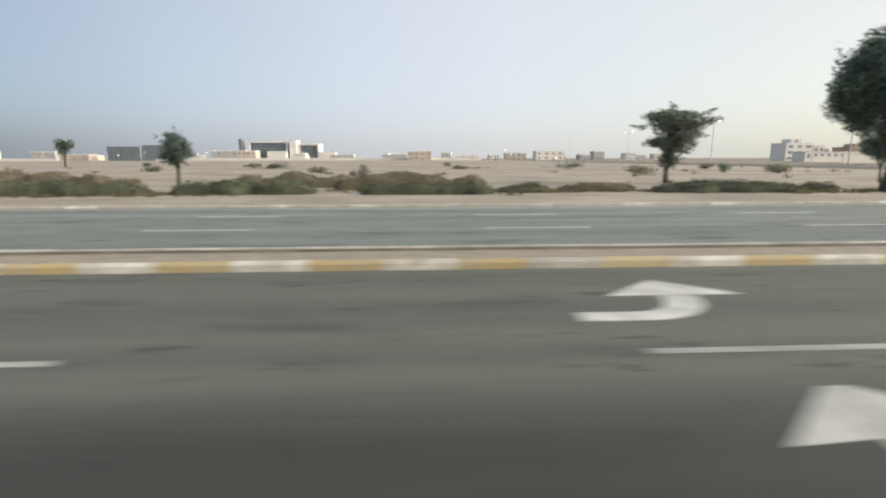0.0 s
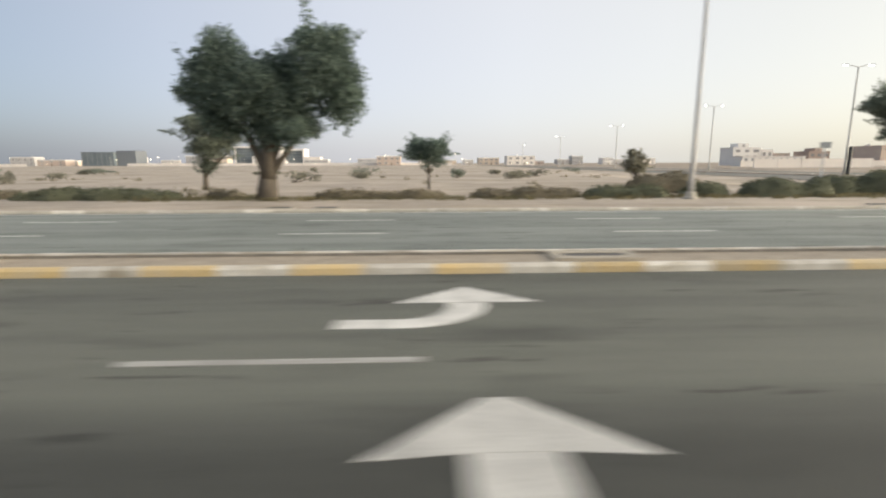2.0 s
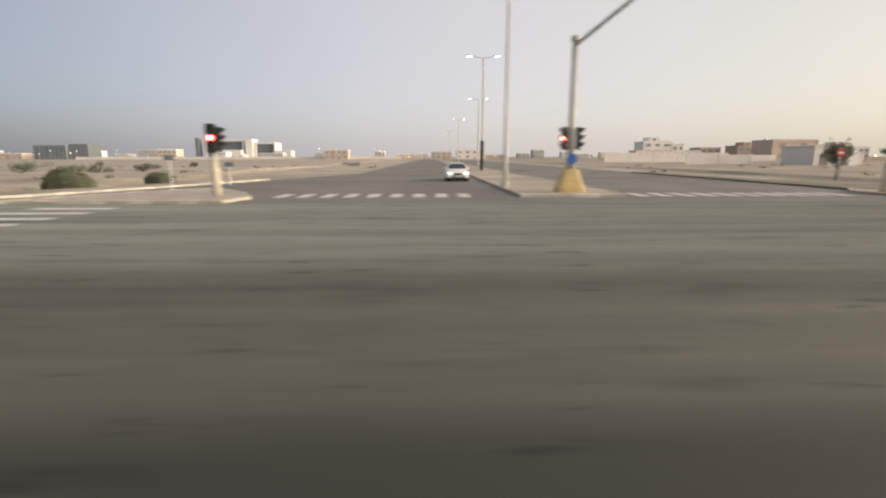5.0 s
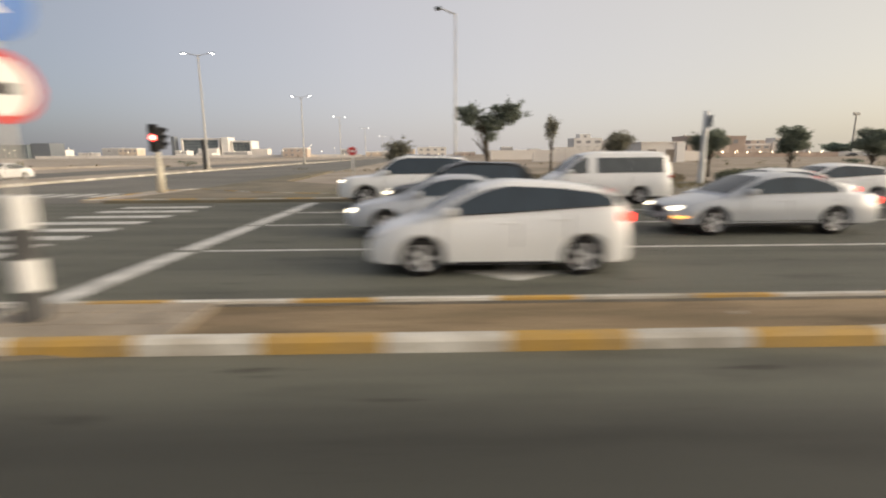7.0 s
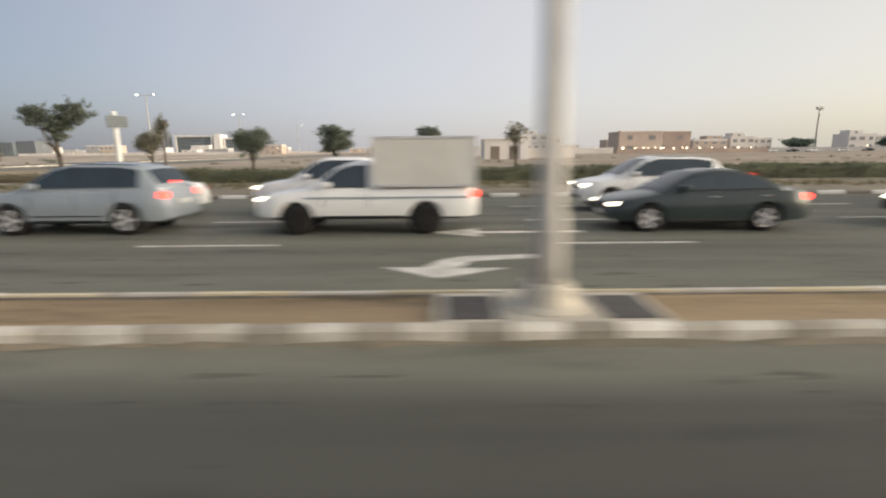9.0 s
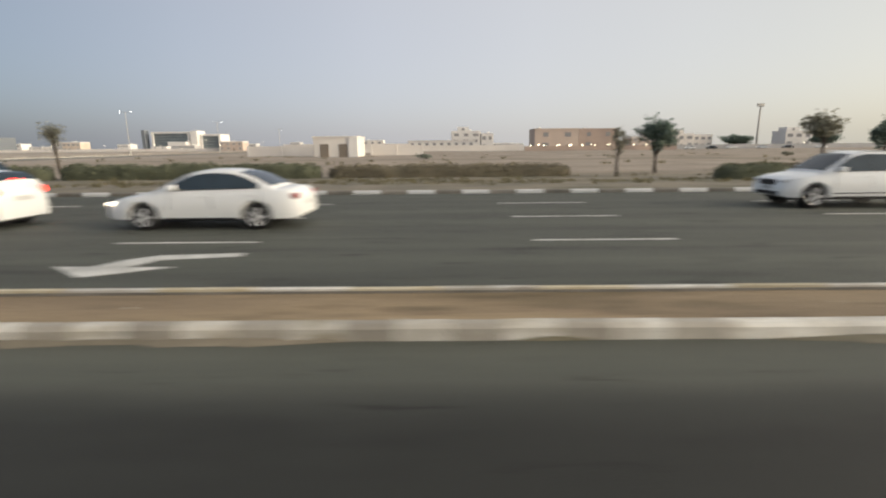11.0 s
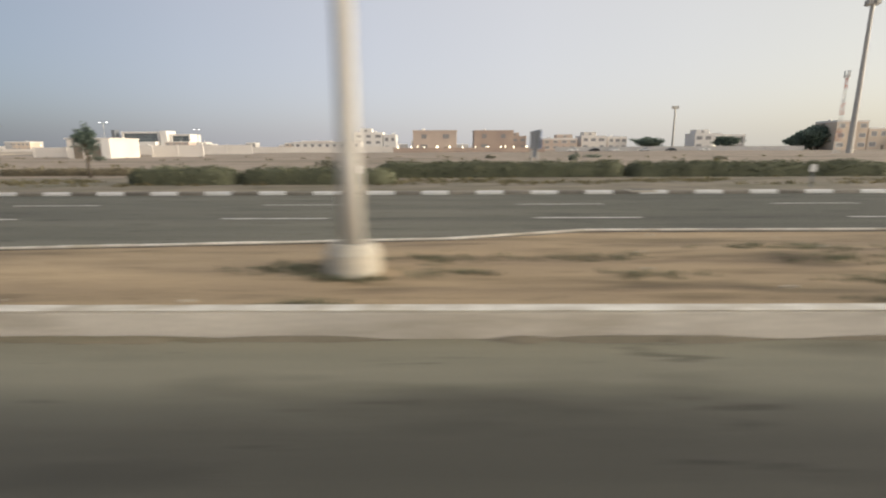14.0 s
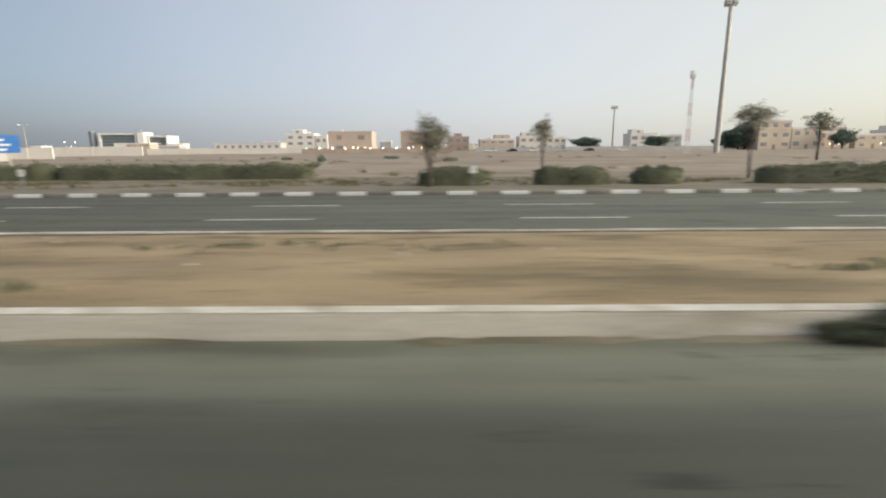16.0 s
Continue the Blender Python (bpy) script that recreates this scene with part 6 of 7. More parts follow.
                    f.append((q, q + 3, q + 4, q + 1) if sgn < 0 else (q, q + 1, q + 4, q + 3))
            mesh_from("window_surround", v, f, "pillar", cabin, smooth=True)
        for a, b in s["panes"]:
            cols = [a + (b - a) * k / 10 for k in range(11)]
            v, f = [], []
            keep = []
            for x in cols:
                lo, hi = top(x) + 0.025, min(roof(x) - 0.085, 1.79 if kind in VANS else 9)
                if hi > lo + 0.03:
                    keep.append((x, lo, hi))
            for x, lo, hi in keep:
                for k in range(3):
                    z = lo + (hi - lo) * k / 2
                    v.append((x, sgn * (side(x, z) + 0.008), z))
            for i in range(len(keep) - 1):
                for k in range(2):
                    q = i * 3 + k
                    f.append((q, q + 3, q + 4, q + 1) if sgn < 0 else (q, q + 1, q + 4, q + 3))
            mesh_from("side_window", v, f, "glass_pale" if kind in VANS else "glass", cabin, smooth=True)
    # windscreen and rear window
    peak = max(s["roof"], key=lambda p: p[1])[0]
    spans = [("windscreen", x0 + 0.10, min(peak, x0 + 1.0) - 0.08)]
    tail0 = s["roof"][-2][0] - (0.2 if kind == "hatch" else 0.0) if kind not in SALOONS else s["roof"][-3][0] + 0.15
    spans.append(("rear_window", tail0 + 0.06, x1 - 0.06))
    for name, a, b in spans:
        v, f = [], []
        for i in range(9):
            x = a + (b - a) * i / 8
            t = max(roof(x), top(x) + 0.005)
            for k in range(7):
                u = -1 + k / 3
                v.append((x, u * side(x, t) * 0.90, t + 0.034 - 0.028 * abs(u) ** 2))
        for i in range(8):
            for k in range(6):
                q = i * 7 + k
                f.append((q, q + 7, q + 8, q + 1))
        mesh_from(name, v, f, "windscreen", cabin, smooth=True)
    # wheels
    for c in s["axles"]:
        for sgn in (-1, 1):
            wy = sgn * (wmax - 0.125)
            tyre = part("wheel", lathe_bm([(r * 0.6, -0.10), (r * 0.92, -0.105), (r, -0.07), (r, 0.07), (r * 0.92, 0.105), (r * 0.6, 0.10)], 24, "Y", (c, wy, r)), "rubber", host, smooth=True)
            bm = lathe_bm([(r * 0.71, sgn * 0.085), (r * 0.69, sgn * 0.112), (r * 0.62, sgn * 0.10), (r * 0.5, sgn * 0.07), (0.05, sgn * 0.075)], 20, "Y", (c, wy, r))
            for k in range(5):
                a = k * 2 * math.pi / 5
                b2 = box_bm(r * 0.08, r * 0.64, -0.035, 0.035, -0.012, 0.012, 0.006)
                b2.transform(Matrix.Translation((c, wy + sgn * 0.105, r)) @ Matrix.Rotation(a, 4, "Y") @ Matrix.Rotation(math.pi / 2, 4, "X"))
                tmp = bpy.data.meshes.new("spoke")
                b2.to_mesh(tmp)
                b2.free()
                bm.from_mesh(tmp)
                bpy.data.meshes.remove(tmp)
            part("rim", bm, rims, tyre)
    # lamps, bumpers, mirrors, handles, plates
    zl = s["deck"][1][1] - 0.02
    zt = top(L - 0.2) - 0.17
    for sgn in (-1, 1):
        bm = box_bm(0.02, 0.30, 0, 0.26, -0.034, 0.034, 0.028, seg=2)
        for v_ in bm.verts:
            if v_.co.x > 0.16:
                v_.co.z += 0.05
                v_.co.y += 0.02
        bm.transform(Matrix.Translation((0.0, sgn * (wmax * 0.845), zl - 0.02)) @ Matrix.Diagonal((1, sgn, 1, 1)) @ Matrix.Translation((0, -0.27, 0)))
        bmesh.ops.recalc_face_normals(bm, faces=bm.faces)
        part("headlight", bm, "head" if lit else "drl", host, "lit headlight" if lit else "")
        bm = box_bm(L - 0.22, L - 0.008, 0, 0.19, -0.075, 0.075, 0.04, seg=2)
        bm.transform(Matrix.Translation((0, sgn * (wmax * 0.885), zt)) @ Matrix.Diagonal((1, sgn, 1, 1)) @ Matrix.Translation((0, -0.16, 0)))
        bmesh.ops.recalc_face_normals(bm, faces=bm.faces)
        part("tail_light", bm, "tail" if brake else "tail_off", host, "lit red tail light" if brake else "")
        mx = s["panes"][0][0] + 0.1
        part("mirror", box_bm(mx - 0.08, mx + 0.10, sgn * (half(mx) + 0.02) - 0.09, sgn * (half(mx) + 0.02) + 0.09, top(mx) + 0.02, top(mx) + 0.16, 0.035, seg=2), paint, host)
        for a, b in s["panes"][:2]:
            part("door_handle", box_bm(b - 0.24, b - 0.06, sgn * (half(b) * 0.985) - 0.02, sgn * (half(b) * 0.985) + 0.02, top(b) - 0.17, top(b) - 0.13, 0.01), "chrome" if paint in ("car_black", "car_navy", "car_green") else paint, host)
        part("sill_trim", box_bm(s["axles"][0] + r + 0.12, s["axles"][1] - r - 0.12, sgn * wmax * 0.955 - 0.02, sgn * wmax * 0.955 + 0.02, sill - 0.02, sill + 0.07, 0.01), "black", host)
    if brake and kind not in ("pickup", "crewcab"):
        bx_ = x1 - (0.34 if kind in SALOONS else 0.10)
        bz_ = max(roof(bx_), top(bx_)) + (0.03 if kind in SALOONS else -0.01)
        part("high_brake_light", box_bm(bx_ - 0.03, bx_ + 0.05, -0.17, 0.17, bz_ - 0.01, bz_ + 0.03, 0.01), "tail", host, "lit red strip above the rear window")
    part("grille", box_bm(-0.012, 0.03, -wmax * 0.42, wmax * 0.42, zl - 0.16, zl + 0.02, 0.008), "black", host)
    part("front_bumper_intake", box_bm(-0.01, 0.03, -wmax * 0.6, wmax * 0.6, sill + 0.06, sill + 0.17, 0.008), "black", host)
    part("number_plate", box_bm(-0.022, -0.012, -0.26, 0.26, zl - 0.29, zl - 0.18, 0.0), "plate", host)
    part("number_plate", box_bm(L + 0.004, L + 0.016, -0.26, 0.26, zt - 0.25, zt - 0.13, 0.0), "plate", host)
    if kind in ("suv", "bigsuv"):
        for sgn in (-1, 1):
            rx0, rx1 = s["panes"][0][1] - 0.3, s["panes"][-1][1] - 0.1
            ry = sgn * side(rx0, roof(rx0)) * 0.9
            part("roof_rail", cyl_bm((rx0, ry, roof(rx0) + 0.05), (rx1, ry, roof(rx1) + 0.03), 0.018, 0.018, 8), "chrome", host, "bright roof rail")
            part("door_strip", box_bm(s["axles"][0] + r + 0.15, s["axles"][1] - r - 0.15, sgn * wmax * 0.985 - 0.02, sgn * wmax * 0.985 + 0.02, sill + 0.12, sill + 0.15, 0.008), "chrome" if paint == "car_black" else "black", host)
    for a, b in s["panes"]:
        for sgn in (-1, 1):
            xs_ = [a + (b - a) * k / 8 for k in range(9)]
            bm = bmesh.new()
            for u, v in zip(xs_, xs_[1:]):
                cyl_bm((u, sgn * (side(u, top(u) + 0.02) + 0.01), top(u) + 0.018), (v, sgn * (side(v, top(v) + 0.02) + 0.01), top(v) + 0.018), 0.012, 0.012, 6, bm)
            part("window_trim", bm, "chrome" if paint in ("car_black", "car_silver", "car_grey") else "black", cabin)
    # door gaps, and dark liners inside the wheel arches
    def skin(x, z):
        t = top(x)
        low = arch(x, sill)
        mid = max(low + 0.02, sill + (t - sill) * 0.45)
        sh = max(mid + 0.02, t - 0.13)
        w = half(x)
        return lerp([(low, w * 0.972), (mid, w), (sh, w * 0.985), (t - 0.035, w * 0.93), (t, w * 0.86)], z)
    cuts = [s["panes"][0][0] - 0.02] + [b + 0.015 for a, b in s["panes"][:2]]
    for sgn in (-1, 1):
        for c in cuts:
            z0_, z1_ = max(sill + 0.10, arch(c, sill) + 0.02), top(c) - 0.02
            v, f = [], []
            for k in range(9):
                z = z0_ + (z1_ - z0_) * k / 8
                yy = sgn * (skin(c, z) + 0.003)
                v += [(c - 0.008, yy, z), (c + 0.008, yy, z)]
            f = [(2 * k, 2 * k + 1, 2 * k + 3, 2 * k + 2) for k in range(8)]
            mesh_from("door_gap", v, f, "pillar", host)
        for c in s["axles"]:
            part("arch_liner", cyl_bm((c, sgn * (wmax - 0.30), r + 0.01), (c, sgn * (wmax - 0.20), r + 0.01), r + 0.05, r + 0.05, 20), "black", host)
    part("underbody", box_bm(0.35, L - 0.35, -wmax * 0.7, wmax * 0.7, sill - 0.08, sill + 0.05, 0.02), "black", host)
    if s["bed"]:
        b0, b1 = s["bed"]
        part("bed_liner", box_bm(b0, b1, -wmax * 0.78, wmax * 0.78, top(b0) + 0.02, top(b0) + 0.045, 0.005), "black", host)
    return host


car("hatch", 124.1, 8.62, "car_white", "white hatchback waiting in the turning lane", lit=False, brake=True)
car("bigsuv", 121.7, 19.2, "car_white", "white large off-road car with lit headlights", lit=True)
car("suv", 123.7, 15.5, "car_black", "black off-road car with lit headlights beside a white car", lit=True, brake=True)
car("sedan", 123.1, 12.45, "car_silver", "pale silver saloon with lit headlights", lit=True, brake=True)
car("long_van", 129.6, 19.85, "car_white", "white passenger van with pale grey side windows", lit=False)
amber = car("long_sedan", 130.87, 12.35, "car_silver", "silver saloon with amber side lights", lit=True, brake=True)
part("indicator", box_bm(0.02, 0.36, -0.86, -0.74, 0.42, 0.47, 0.01), "indicator", amber, "lit amber side light")
for sgn in (-1, 1):
    part("sill_strip", box_bm(1.45, 3.5, sgn * 0.875 - 0.02, sgn * 0.875 + 0.02, 0.33, 0.365, 0.008), "chrome", amber, "bright chrome strip along the sill")
car("sedan", 133.5, 15.6, "car_white", "white saloon with red tail lights", lit=False, brake=True)
car("hatch", 138.3, 18.9, "car_white", "small white hatchback with lit headlights", lit=True)
car("sedan", 140.8, 15.6, "car_white", "white saloon beside a black off-road car", lit=True, brake=True)
car("suv", 140.2, 12.6, "car_black", "shiny black off-road car with lit lights", lit=True, brake=True)
car("sedan", 148.6, 15.7, "car_white", "white saloon with lit headlights", lit=True)
car("suv", 149.8, 12.6, "car_grey", "blue-grey compact off-road car with lit lights", lit=True, brake=True)
car("crewcab", 155.4, 15.7, "car_white", "white crew cab pickup with lit headlights", lit=True, rims="rubber")
boxcar = car("pickup", 156.75, 12.35, "car_white", "white pickup truck carrying a tall white box body", lit=True, brake=True, rims="rubber")
# the box body on the pickup's bed
bx = part("box_body", box_bm(2.85, 5.25, -0.92, 0.92, 1.13, 2.27, 0.03), "box_white", boxcar, "off-white panelled box body")
for a, b, c, d, e, f_ in ((2.84, 5.26, -0.935, -0.905, 2.22, 2.285), (2.84, 5.26, -0.935, -0.905, 1.12, 1.19), (2.835, 2.90, -0.935, -0.905, 1.19, 2.22), (5.20, 5.265, -0.935, -0.905, 1.19, 2.22)):
    part("edge_trim", box_bm(a, b, c, d, e, f_, 0.006), "rim", bx)
part("stripe", box_bm(1.2, 5.1, -0.912, -0.902, 0.86, 0.90), "car_grey", boxcar, "thin grey side stripe")
car("suv", 165.6, 16.3, "car_white", "white off-road car behind a dark saloon", lit=True)
car("sedan", 165.2, 12.4, "car_green", "dark grey-green saloon with lit headlights", lit=True, brake=True)
car("sedan", 173.1, 12.5, "car_navy", "black saloon with lit lights", lit=True, brake=True)
car("suv", 177.8, 16.3, "car_silver", "silver off-road car with red tail lights", lit=True, brake=True)
car("hatch", 182.0, 12.7, "car_white", "white hatchback with a red tail light", lit=False, brake=True)
car("sedan", 188.9, 12.7, "car_white", "white saloon with glaring headlights", lit=True)
car("sedan", 228.6, 15.95, "car_red", "dark red saloon with lit lights passing the hedge", lit=True, brake=True)
car("suv", 207.6, 15.9, "car_white", "white off-road car with red tail lights", lit=False, brake=True)
xcar = car("sedan", 89.6, 39.6, "car_white", "white saloon with glaring headlights on the side road", lit=True, group="cars on the side road")
xcar.rotation_euler = (0, 0, radians(90))

# ---- buildings ----
def window_at(host, x0, x1, z0, z1, y, pane="pane", frame="wall_bright"):
    bm = bmesh.new()
    t = 0.12
    box_bm(x0 - t, x1 + t, y - 0.10, y + 0.02, z1, z1 + t, 0, bm)
    box_bm(x0 - t, x1 + t, y - 0.16, y + 0.02, z0 - t, z0, 0, bm)
    box_bm(x0 - t, x0, y - 0.10, y + 0.02, z0, z1, 0, bm)
    box_bm(x1, x1 + t, y - 0.10, y + 0.02, z0, z1, 0, bm)
    w = part("window", bm, frame, host)
    part("pane", box_bm(x0, x1, y - 0.04, y - 0.01, z0, z1), pane, w)


def house(x0, x1, y, depth, h, wall, label, name="villa", floors=2, bays=3, roof="flat", seed=0, lamp=0, pane="pane", group="villas along the skyline", trim="wall_bright", tower=False):
    rng = random.Random(seed + int(x0 * 7))
    host = thing(name, (x0 + x1) / 2, y, 0.0, label, "house", group)
    w = (x1 - x0) / 2
    part("wall", box_bm(-w, w, 0, depth, -0.6, h, 0.05), wall, host)
    bm = bmesh.new()
    for a, b, c, d in ((-w - 0.1, w + 0.1, -0.12, 0.25), (-w - 0.1, w + 0.1, depth - 0.25, depth + 0.1), (-w - 0.1, -w + 0.25, 0.255, depth - 0.255), (w - 0.25, w + 0.1, 0.255, depth - 0.255)):
        box_bm(a, b, c, d, h - 0.25, h + 0.55, 0, bm)
    part("parapet", bm, trim, host)
    if tower:
        tw = w * rng.uniform(0.35, 0.5)
        tx = rng.uniform(-w + tw, w - tw)
        r_ = part("roof_room", box_bm(tx - tw, tx + tw, 1.0, depth * 0.7, h, h + 2.6, 0.05), wall, host)
        window_at(r_, tx - 0.8, tx + 0.8, h + 0.9, h + 2.0, 1.0, pane, trim)
    part("water_tank", lathe_bm([(0.7, h), (0.75, h + 0.1), (0.75, h + 1.3), (0.2, h + 1.5)], 12, "Z", (w * rng.uniform(-0.6, 0.6), depth * 0.75, 0)), "wall_bright", host)
    fh = h / floors
    for k in range(floors):
        for j in range(bays):
            c = -w + 2 * w * (j + 0.5) / bays + rng.uniform(-0.2, 0.2)
            ww = min(2 * w / bays * 0.32, 1.5) * rng.uniform(0.7, 1.1)
            z0 = fh * k + fh * 0.32
            if k == 0 and j == bays // 2:
                part("door", box_bm(c - 0.7, c + 0.7, -0.06, 0.02, 0.0, 2.3, 0.01), "hut_panel", host)
                continue
            window_at(host, c - ww, c + ww, z0, z0 + fh * 0.42, 0, pane, trim)
    for k in range(lamp):
        c = -w + 2 * w * (k + rng.uniform(0.2, 0.8)) / lamp
        part("wall_lamp", lathe_bm([(0.1, -0.2), (0.22, 0), (0.1, 0.2)], 8, "Z", (c, -0.3, 2.4)), "house_lamp", host, "lit lamp")
    return host


def garden_wall(x0, x1, y, h, material, label, y1=None):
    host = thing("garden_wall", (x0 + x1) / 2, y, 0.0, label, "wall", "garden walls")
    n = max(2, int((x1 - x0) / 8))
    L = (x1 - x0) / n
    for k in range(n):
        a = -(x1 - x0) / 2 + L * k
        part("panel", box_bm(a + 0.2, a + L - 0.2, 0, 0.25, -0.6, h), material, host)
        part("pier", box_bm(a - 0.2, a + 0.2, -0.08, 0.33, -0.6, h + 0.15, 0.03), material, host)
    part("pier", box_bm((x1 - x0) / 2 - 0.2, (x1 - x0) / 2 + 0.2, -0.08, 0.33, -0.6, h + 0.15, 0.03), material, host)
    return host


# long office building of white frames and dark glass, far to the north-west
office = thing("office_building", -195, 785, 0, "long office building of white frames and dark glass", "office")
def frame_block(x0, x1, h, d0, glass):
    bm = bmesh.new()
    t = 2.2
    box_bm(x0, x1, d0, d0 + 30, h - t, h, 0, bm)
    box_bm(x0, x0 + t, d0, d0 + 30, -1, h - t, 0, bm)
    box_bm(x1 - t, x1, d0, d0 + 30, -1, h - t, 0, bm)
    fr = part("frame", bm, "wall_bright", office)
    rows = max(2, int(h / 4))
    cols = max(2, int((x1 - x0) / 5))
    for i in range(rows):
        for j in range(cols):
            a = x0 + t + (x1 - x0 - 2 * t) * j / cols
            b = x0 + t + (x1 - x0 - 2 * t) * (j + 1) / cols
            part("glass_pane", box_bm(a + 0.12, b - 0.12, d0 + 3, d0 + 3.2, (h - t) * i / rows + 0.2, (h - t) * (i + 1) / rows - 0.2), glass, fr)
    part("core", box_bm(x0 + t, x1 - t, d0 + 3.6, d0 + 28, -1, h - t), "wall_grey", office)
office.scale = (1.138, 1.138, 1.138)
part("fin", box_bm(-70, -65.5, -2, 8, -1, 27.5, 0.1), "sign_back", office, "dark upright slab")
frame_block(-58, -6, 25.0, 0, "glass_blue")
part("entrance_box", box_bm(-30, -5, -12, -0.5, -1, 11.5, 0.1), "wall_bright", office)
part("stair_tower", box_bm(-2, 7, -4, 20, -1, 26.0, 0.1), "wall_bright", office)
frame_block(8, 36, 21.5, 2, "glass_blue")
part("low_wing", box_bm(36.5, 58, 0, 18, -1, 10.5, 0.1), "wall_white", office)
dark = thing("dark_block", -276, 500, 0, "dark blue-grey glass block with a lower wing", "office")
part("wall", box_bm(-25, 6, 0, 20, -1, 13.0, 0.1), "glass_blue", dark)
part("wing", box_bm(6.5, 25, 4, 24, -1, 15.0, 0.1), "sign_back", dark)
for j in range(7):
    part("mullion", box_bm(-24 + j * 4.6, -23.7 + j * 4.6, -0.25, -0.01, -1, 12.9), "sign_back", dark)
part("roof_edge", box_bm(-25.3, 6.2, -0.3, 20.3, 13.0, 13.5), "sign_back", dark)

arcade = thing("arcade", 196.0, 225.0, 0.0, "long low white building with a row of dark openings", "building")
part("wall", box_bm(-15, 15, 0, 8, -0.6, 4.4, 0.05), "wall_bright", arcade)
part("roof", box_bm(-15.3, 15.3, -0.3, 8.3, 4.4, 4.75, 0.03), "wall_white", arcade)
for k in range(9):
    c = -13.2 + 3.3 * k
    part("opening", box_bm(c - 0.7, c + 0.7, -0.06, 0.02, 1.6, 3.7, 0.02), "pane", arcade, "dark window opening")

# utility hut
hut = thing("utility_hut", 174.3, 105.0, 0.0, "flat-roofed off-white utility hut with brown louvre doors", "hut")
part("wall", box_bm(-4.6, 4.6, 0, 10, -0.6, 4.0, 0.04), "wall_white", hut)
part("roof", box_bm(-4.8, 4.8, -0.2, 10.2, 4.0, 4.3, 0.03), "wall_white", hut)
for c in (-2.3, 1.6):
    d_ = part("door", box_bm(c - 0.9, c + 0.9, -0.08, 0.02, -0.1, 2.7, 0.02), "hut_panel", hut, "brown louvre door")
    for k in range(8):
        part("louvre", box_bm(c - 0.8, c + 0.8, -0.12, -0.085, 0.2 + 0.28 * k, 0.36 + 0.28 * k), "hut_panel", d_)
part("pier", box_bm(2.9, 4.7, -0.3, -0.05, -0.6, 4.0, 0.02), "wall_bright", hut)

# walls and villas along the skyline
garden_wall(165, 229, 201, 2.5, "wall_white", "long off-white boundary wall across the sand")
garden_wall(229, 288, 196, 1.9, "wall_brown", "long brownish boundary wall")
lampwall = thing("lamp_row", 256, 195.6, 0, "row of small lit lamps on a brown wall", "wall lamps")
for k in range(11):
    part("lamp", lathe_bm([(0.1, 1.9), (0.26, 2.1), (0.1, 2.3)], 8, "Z", (-25 + 5 * k, 0, 0)), "house_lamp", lampwall)
    part("bracket", box_bm(-25.05 + 5 * k, -24.95 + 5 * k, 0.0, 0.5, 1.85, 1.95), "galv", lampwall)
garden_wall(145, 186, 163, 3.1, "wall_white", "long white boundary wall in front of villas")
garden_wall(299, 410, 226, 2.0, "wall_grey", "long grey boundary wall")
garden_wall(150, 166, 120, 2.4, "wall_white", "white boundary wall beside the hut")
garden_wall(180, 192, 118, 2.4, "wall_white", "white boundary wall beside the hut")
house(235.5, 254, 213, 14, 8.6, "wall_pink", "pinkish brown cube villa with a flat roof", floors=2, bays=2, lamp=3, trim="wall_pink")
house(263.2, 282.5, 247, 14, 9.6, "wall_brown", "brown cube villa with a flat roof", floors=2, bays=2, lamp=2, trim="wall_brown")
house(201, 216, 264, 12, 9.4, "wall_bright", "bright white stepped modern villa", floors=3, bays=3, tower=True, seed=3)
house(216.5, 223, 264, 10, 8.2, "wall_bright", "bright white narrow villa wing", floors=2, bays=2)
house(305, 325, 290, 14, 6.4, "wall_pink", "low pinkish flat-roofed villa with a roof room", floors=2, bays=4, tower=True)
house(328, 342, 292, 14, 7.8, "wall_white", "white villa with a roof room", floors=2, bays=3, tower=True, seed=5)
house(346, 357, 300, 16, 7.4, "wall_white", "white villa with a flat roof", floors=2, bays=3)
house(389, 404, 283, 12, 8.6, "wall_bright", "white villa with a roof room", floors=2, bays=3, tower=True, lamp=1)
house(405, 420, 288, 12, 8.0, "wall_grey", "grey villa behind trees", floors=2, bays=3)
house(434, 449, 240, 14, 13.2, "wall_cream", "tall cream block of a villa", floors=3, bays=3)
house(449.5, 464, 240, 14, 9.8, "wall_cream", "lower cream wing of a villa", floors=2, bays=3)
house(466, 482, 246, 14, 8.0, "wall_pink", "pinkish flat-roofed villa with a roof room", floors=2, bays=3, lamp=2, tower=True)
house(485, 502, 246, 14, 6.6, "wall_cream", "low cream flat-roofed villa", floors=2, bays=3, lamp=1)
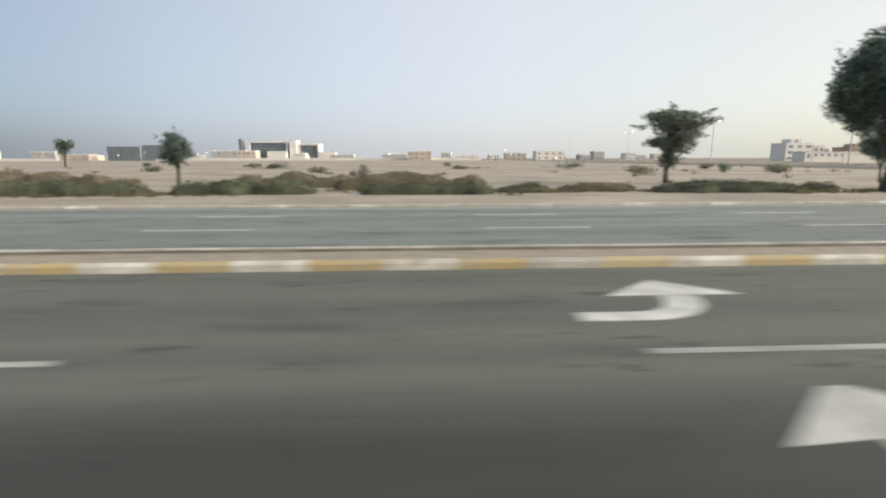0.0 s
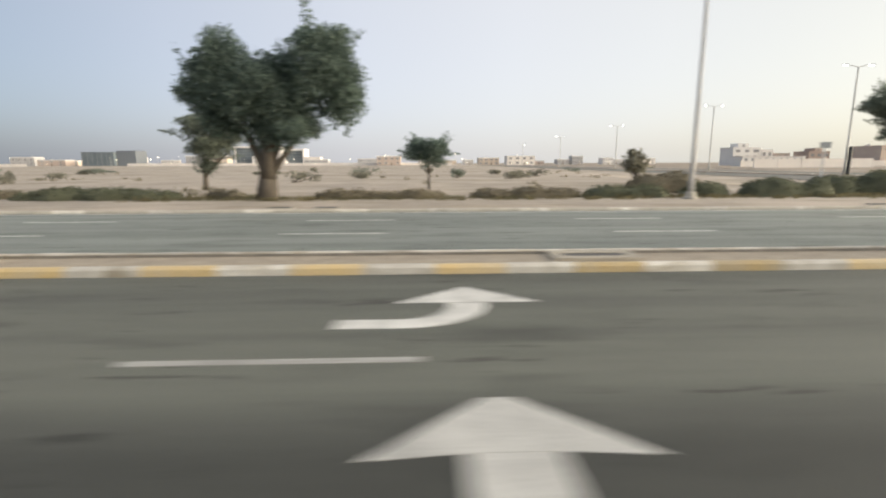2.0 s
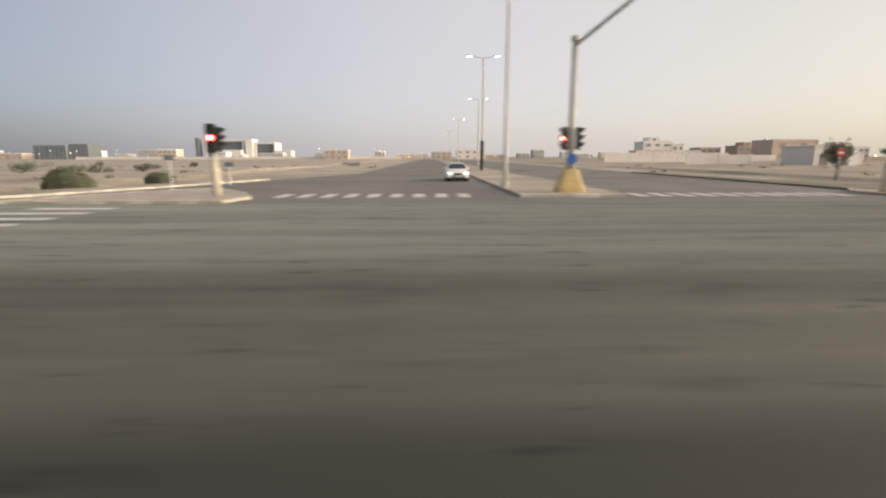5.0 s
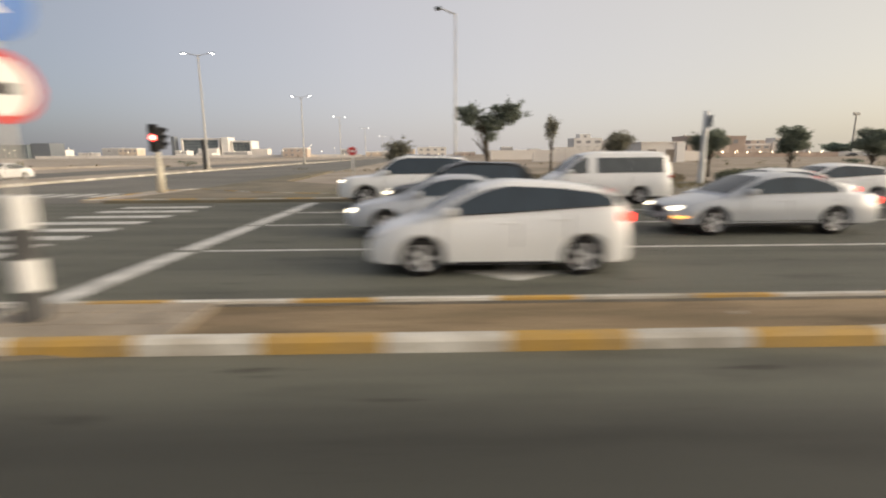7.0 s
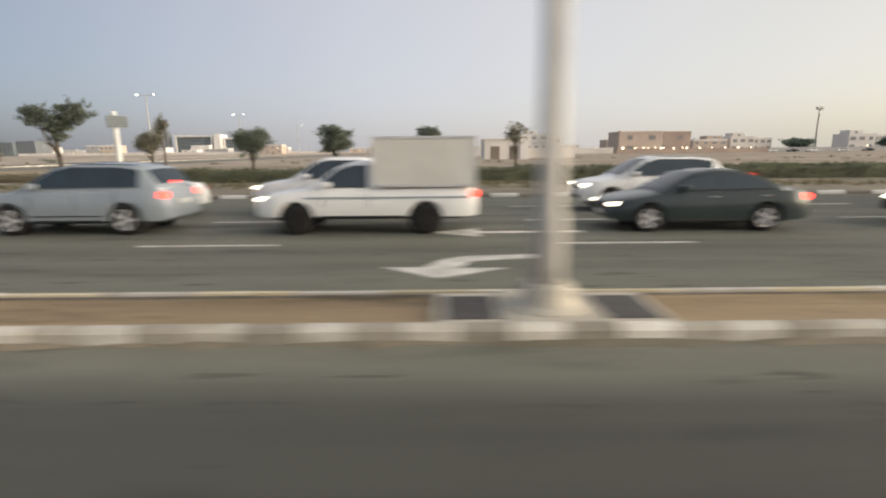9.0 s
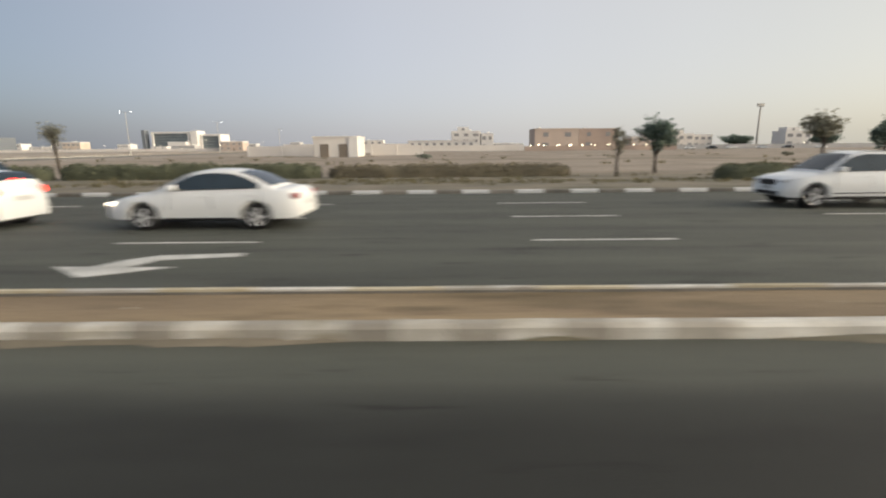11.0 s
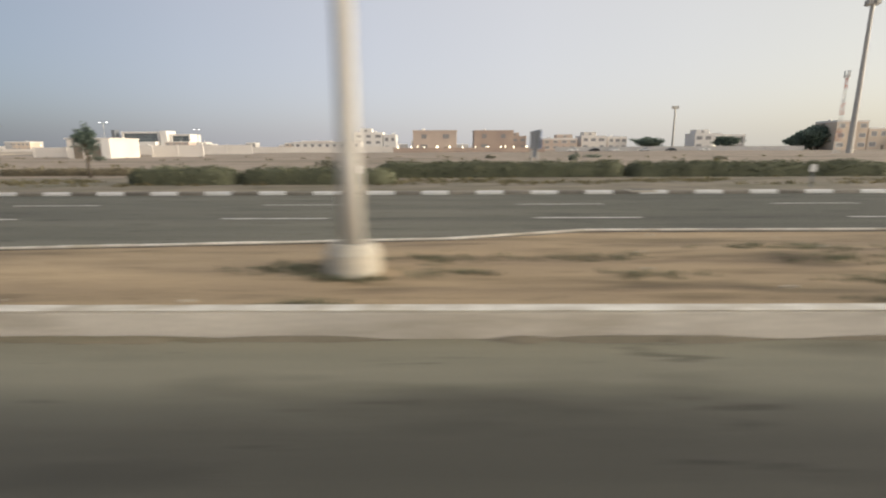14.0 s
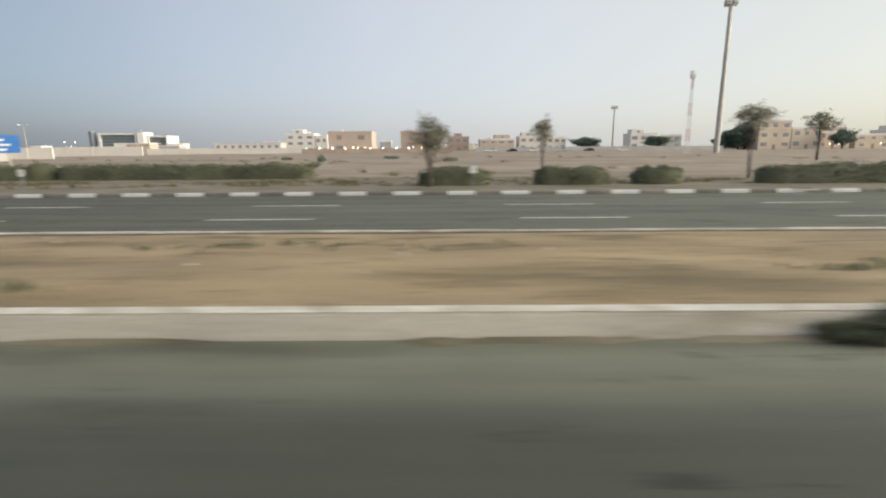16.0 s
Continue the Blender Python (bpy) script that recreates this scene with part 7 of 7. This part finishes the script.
house(506, 522, 250, 14, 8.6, "wall_white", "white flat-roofed villa with a roof room", floors=2, bays=3, lamp=2, tower=True, seed=2)
house(525, 542, 252, 14, 7.2, "wall_pink", "pinkish villa with a flat roof", floors=2, bays=3, lamp=1)
house(286, 300, 318, 14, 8.4, "wall_brown", "brown villa with a stepped roof", floors=2, bays=3, tower=True, seed=8, trim="wall_brown")
house(268, 282, 330, 14, 7.4, "wall_pink", "pinkish villa with a flat roof", floors=2, bays=3, trim="wall_pink")
# many more low houses along the horizon
rng = random.Random(21)
x = -640.0
kinds = ("wall_white", "wall_cream", "wall_bright", "wall_pink", "wall_grey")
while x < 330:
    w = rng.uniform(10, 30)
    yy = rng.uniform(430, 640)
    if not (-330 < x < -215 and yy < 520) and not (-255 < x + w and x < -50 and yy > 600):
        house(x, x + w, yy, 14, rng.uniform(4.2, 9.5), rng.choice(kinds), "pale flat-roofed house far off on the skyline", name="far_house", floors=2, bays=rng.choice((2, 3, 4)), seed=int(yy), lamp=rng.choice((0, 0, 1, 1, 2)), group="far houses on the skyline")
    x += w + rng.uniform(1, 15)
garden_wall(-560, -300, 430, 2.2, "wall_white", "long low white wall far off")
garden_wall(-240, 60, 470, 2.4, "wall_white", "long low white wall far off")
# parked cars far off in front of the grey wall
for k, x in enumerate((303, 312, 321, 334, 346, 360)):
    car("sedan", x, 221 - (k % 2), ("car_white", "car_black", "car_white", "car_silver", "car_black", "car_white")[k], "parked car far off in front of the grey wall", lit=(k % 3 == 0), group="cars parked by the wall")
# far street lights as low bright points along the horizon
rng = random.Random(31)
for k in range(26):
    x, y = rng.uniform(-560, 60), rng.uniform(300, 420)
    h = rng.uniform(4, 8)
    host = thing("street_light", x, y, 0, "small lit street light far off", "street light", "far street lights")
    part("pole", cyl_bm((0, 0, -0.5), (0, 0, h), 0.09, 0.06, 6), "galv", host)
    part("lamp", lathe_bm([(0.1, h), (0.3, h + 0.15), (0.1, h + 0.35)], 8), "house_lamp", host, "lit lamp")
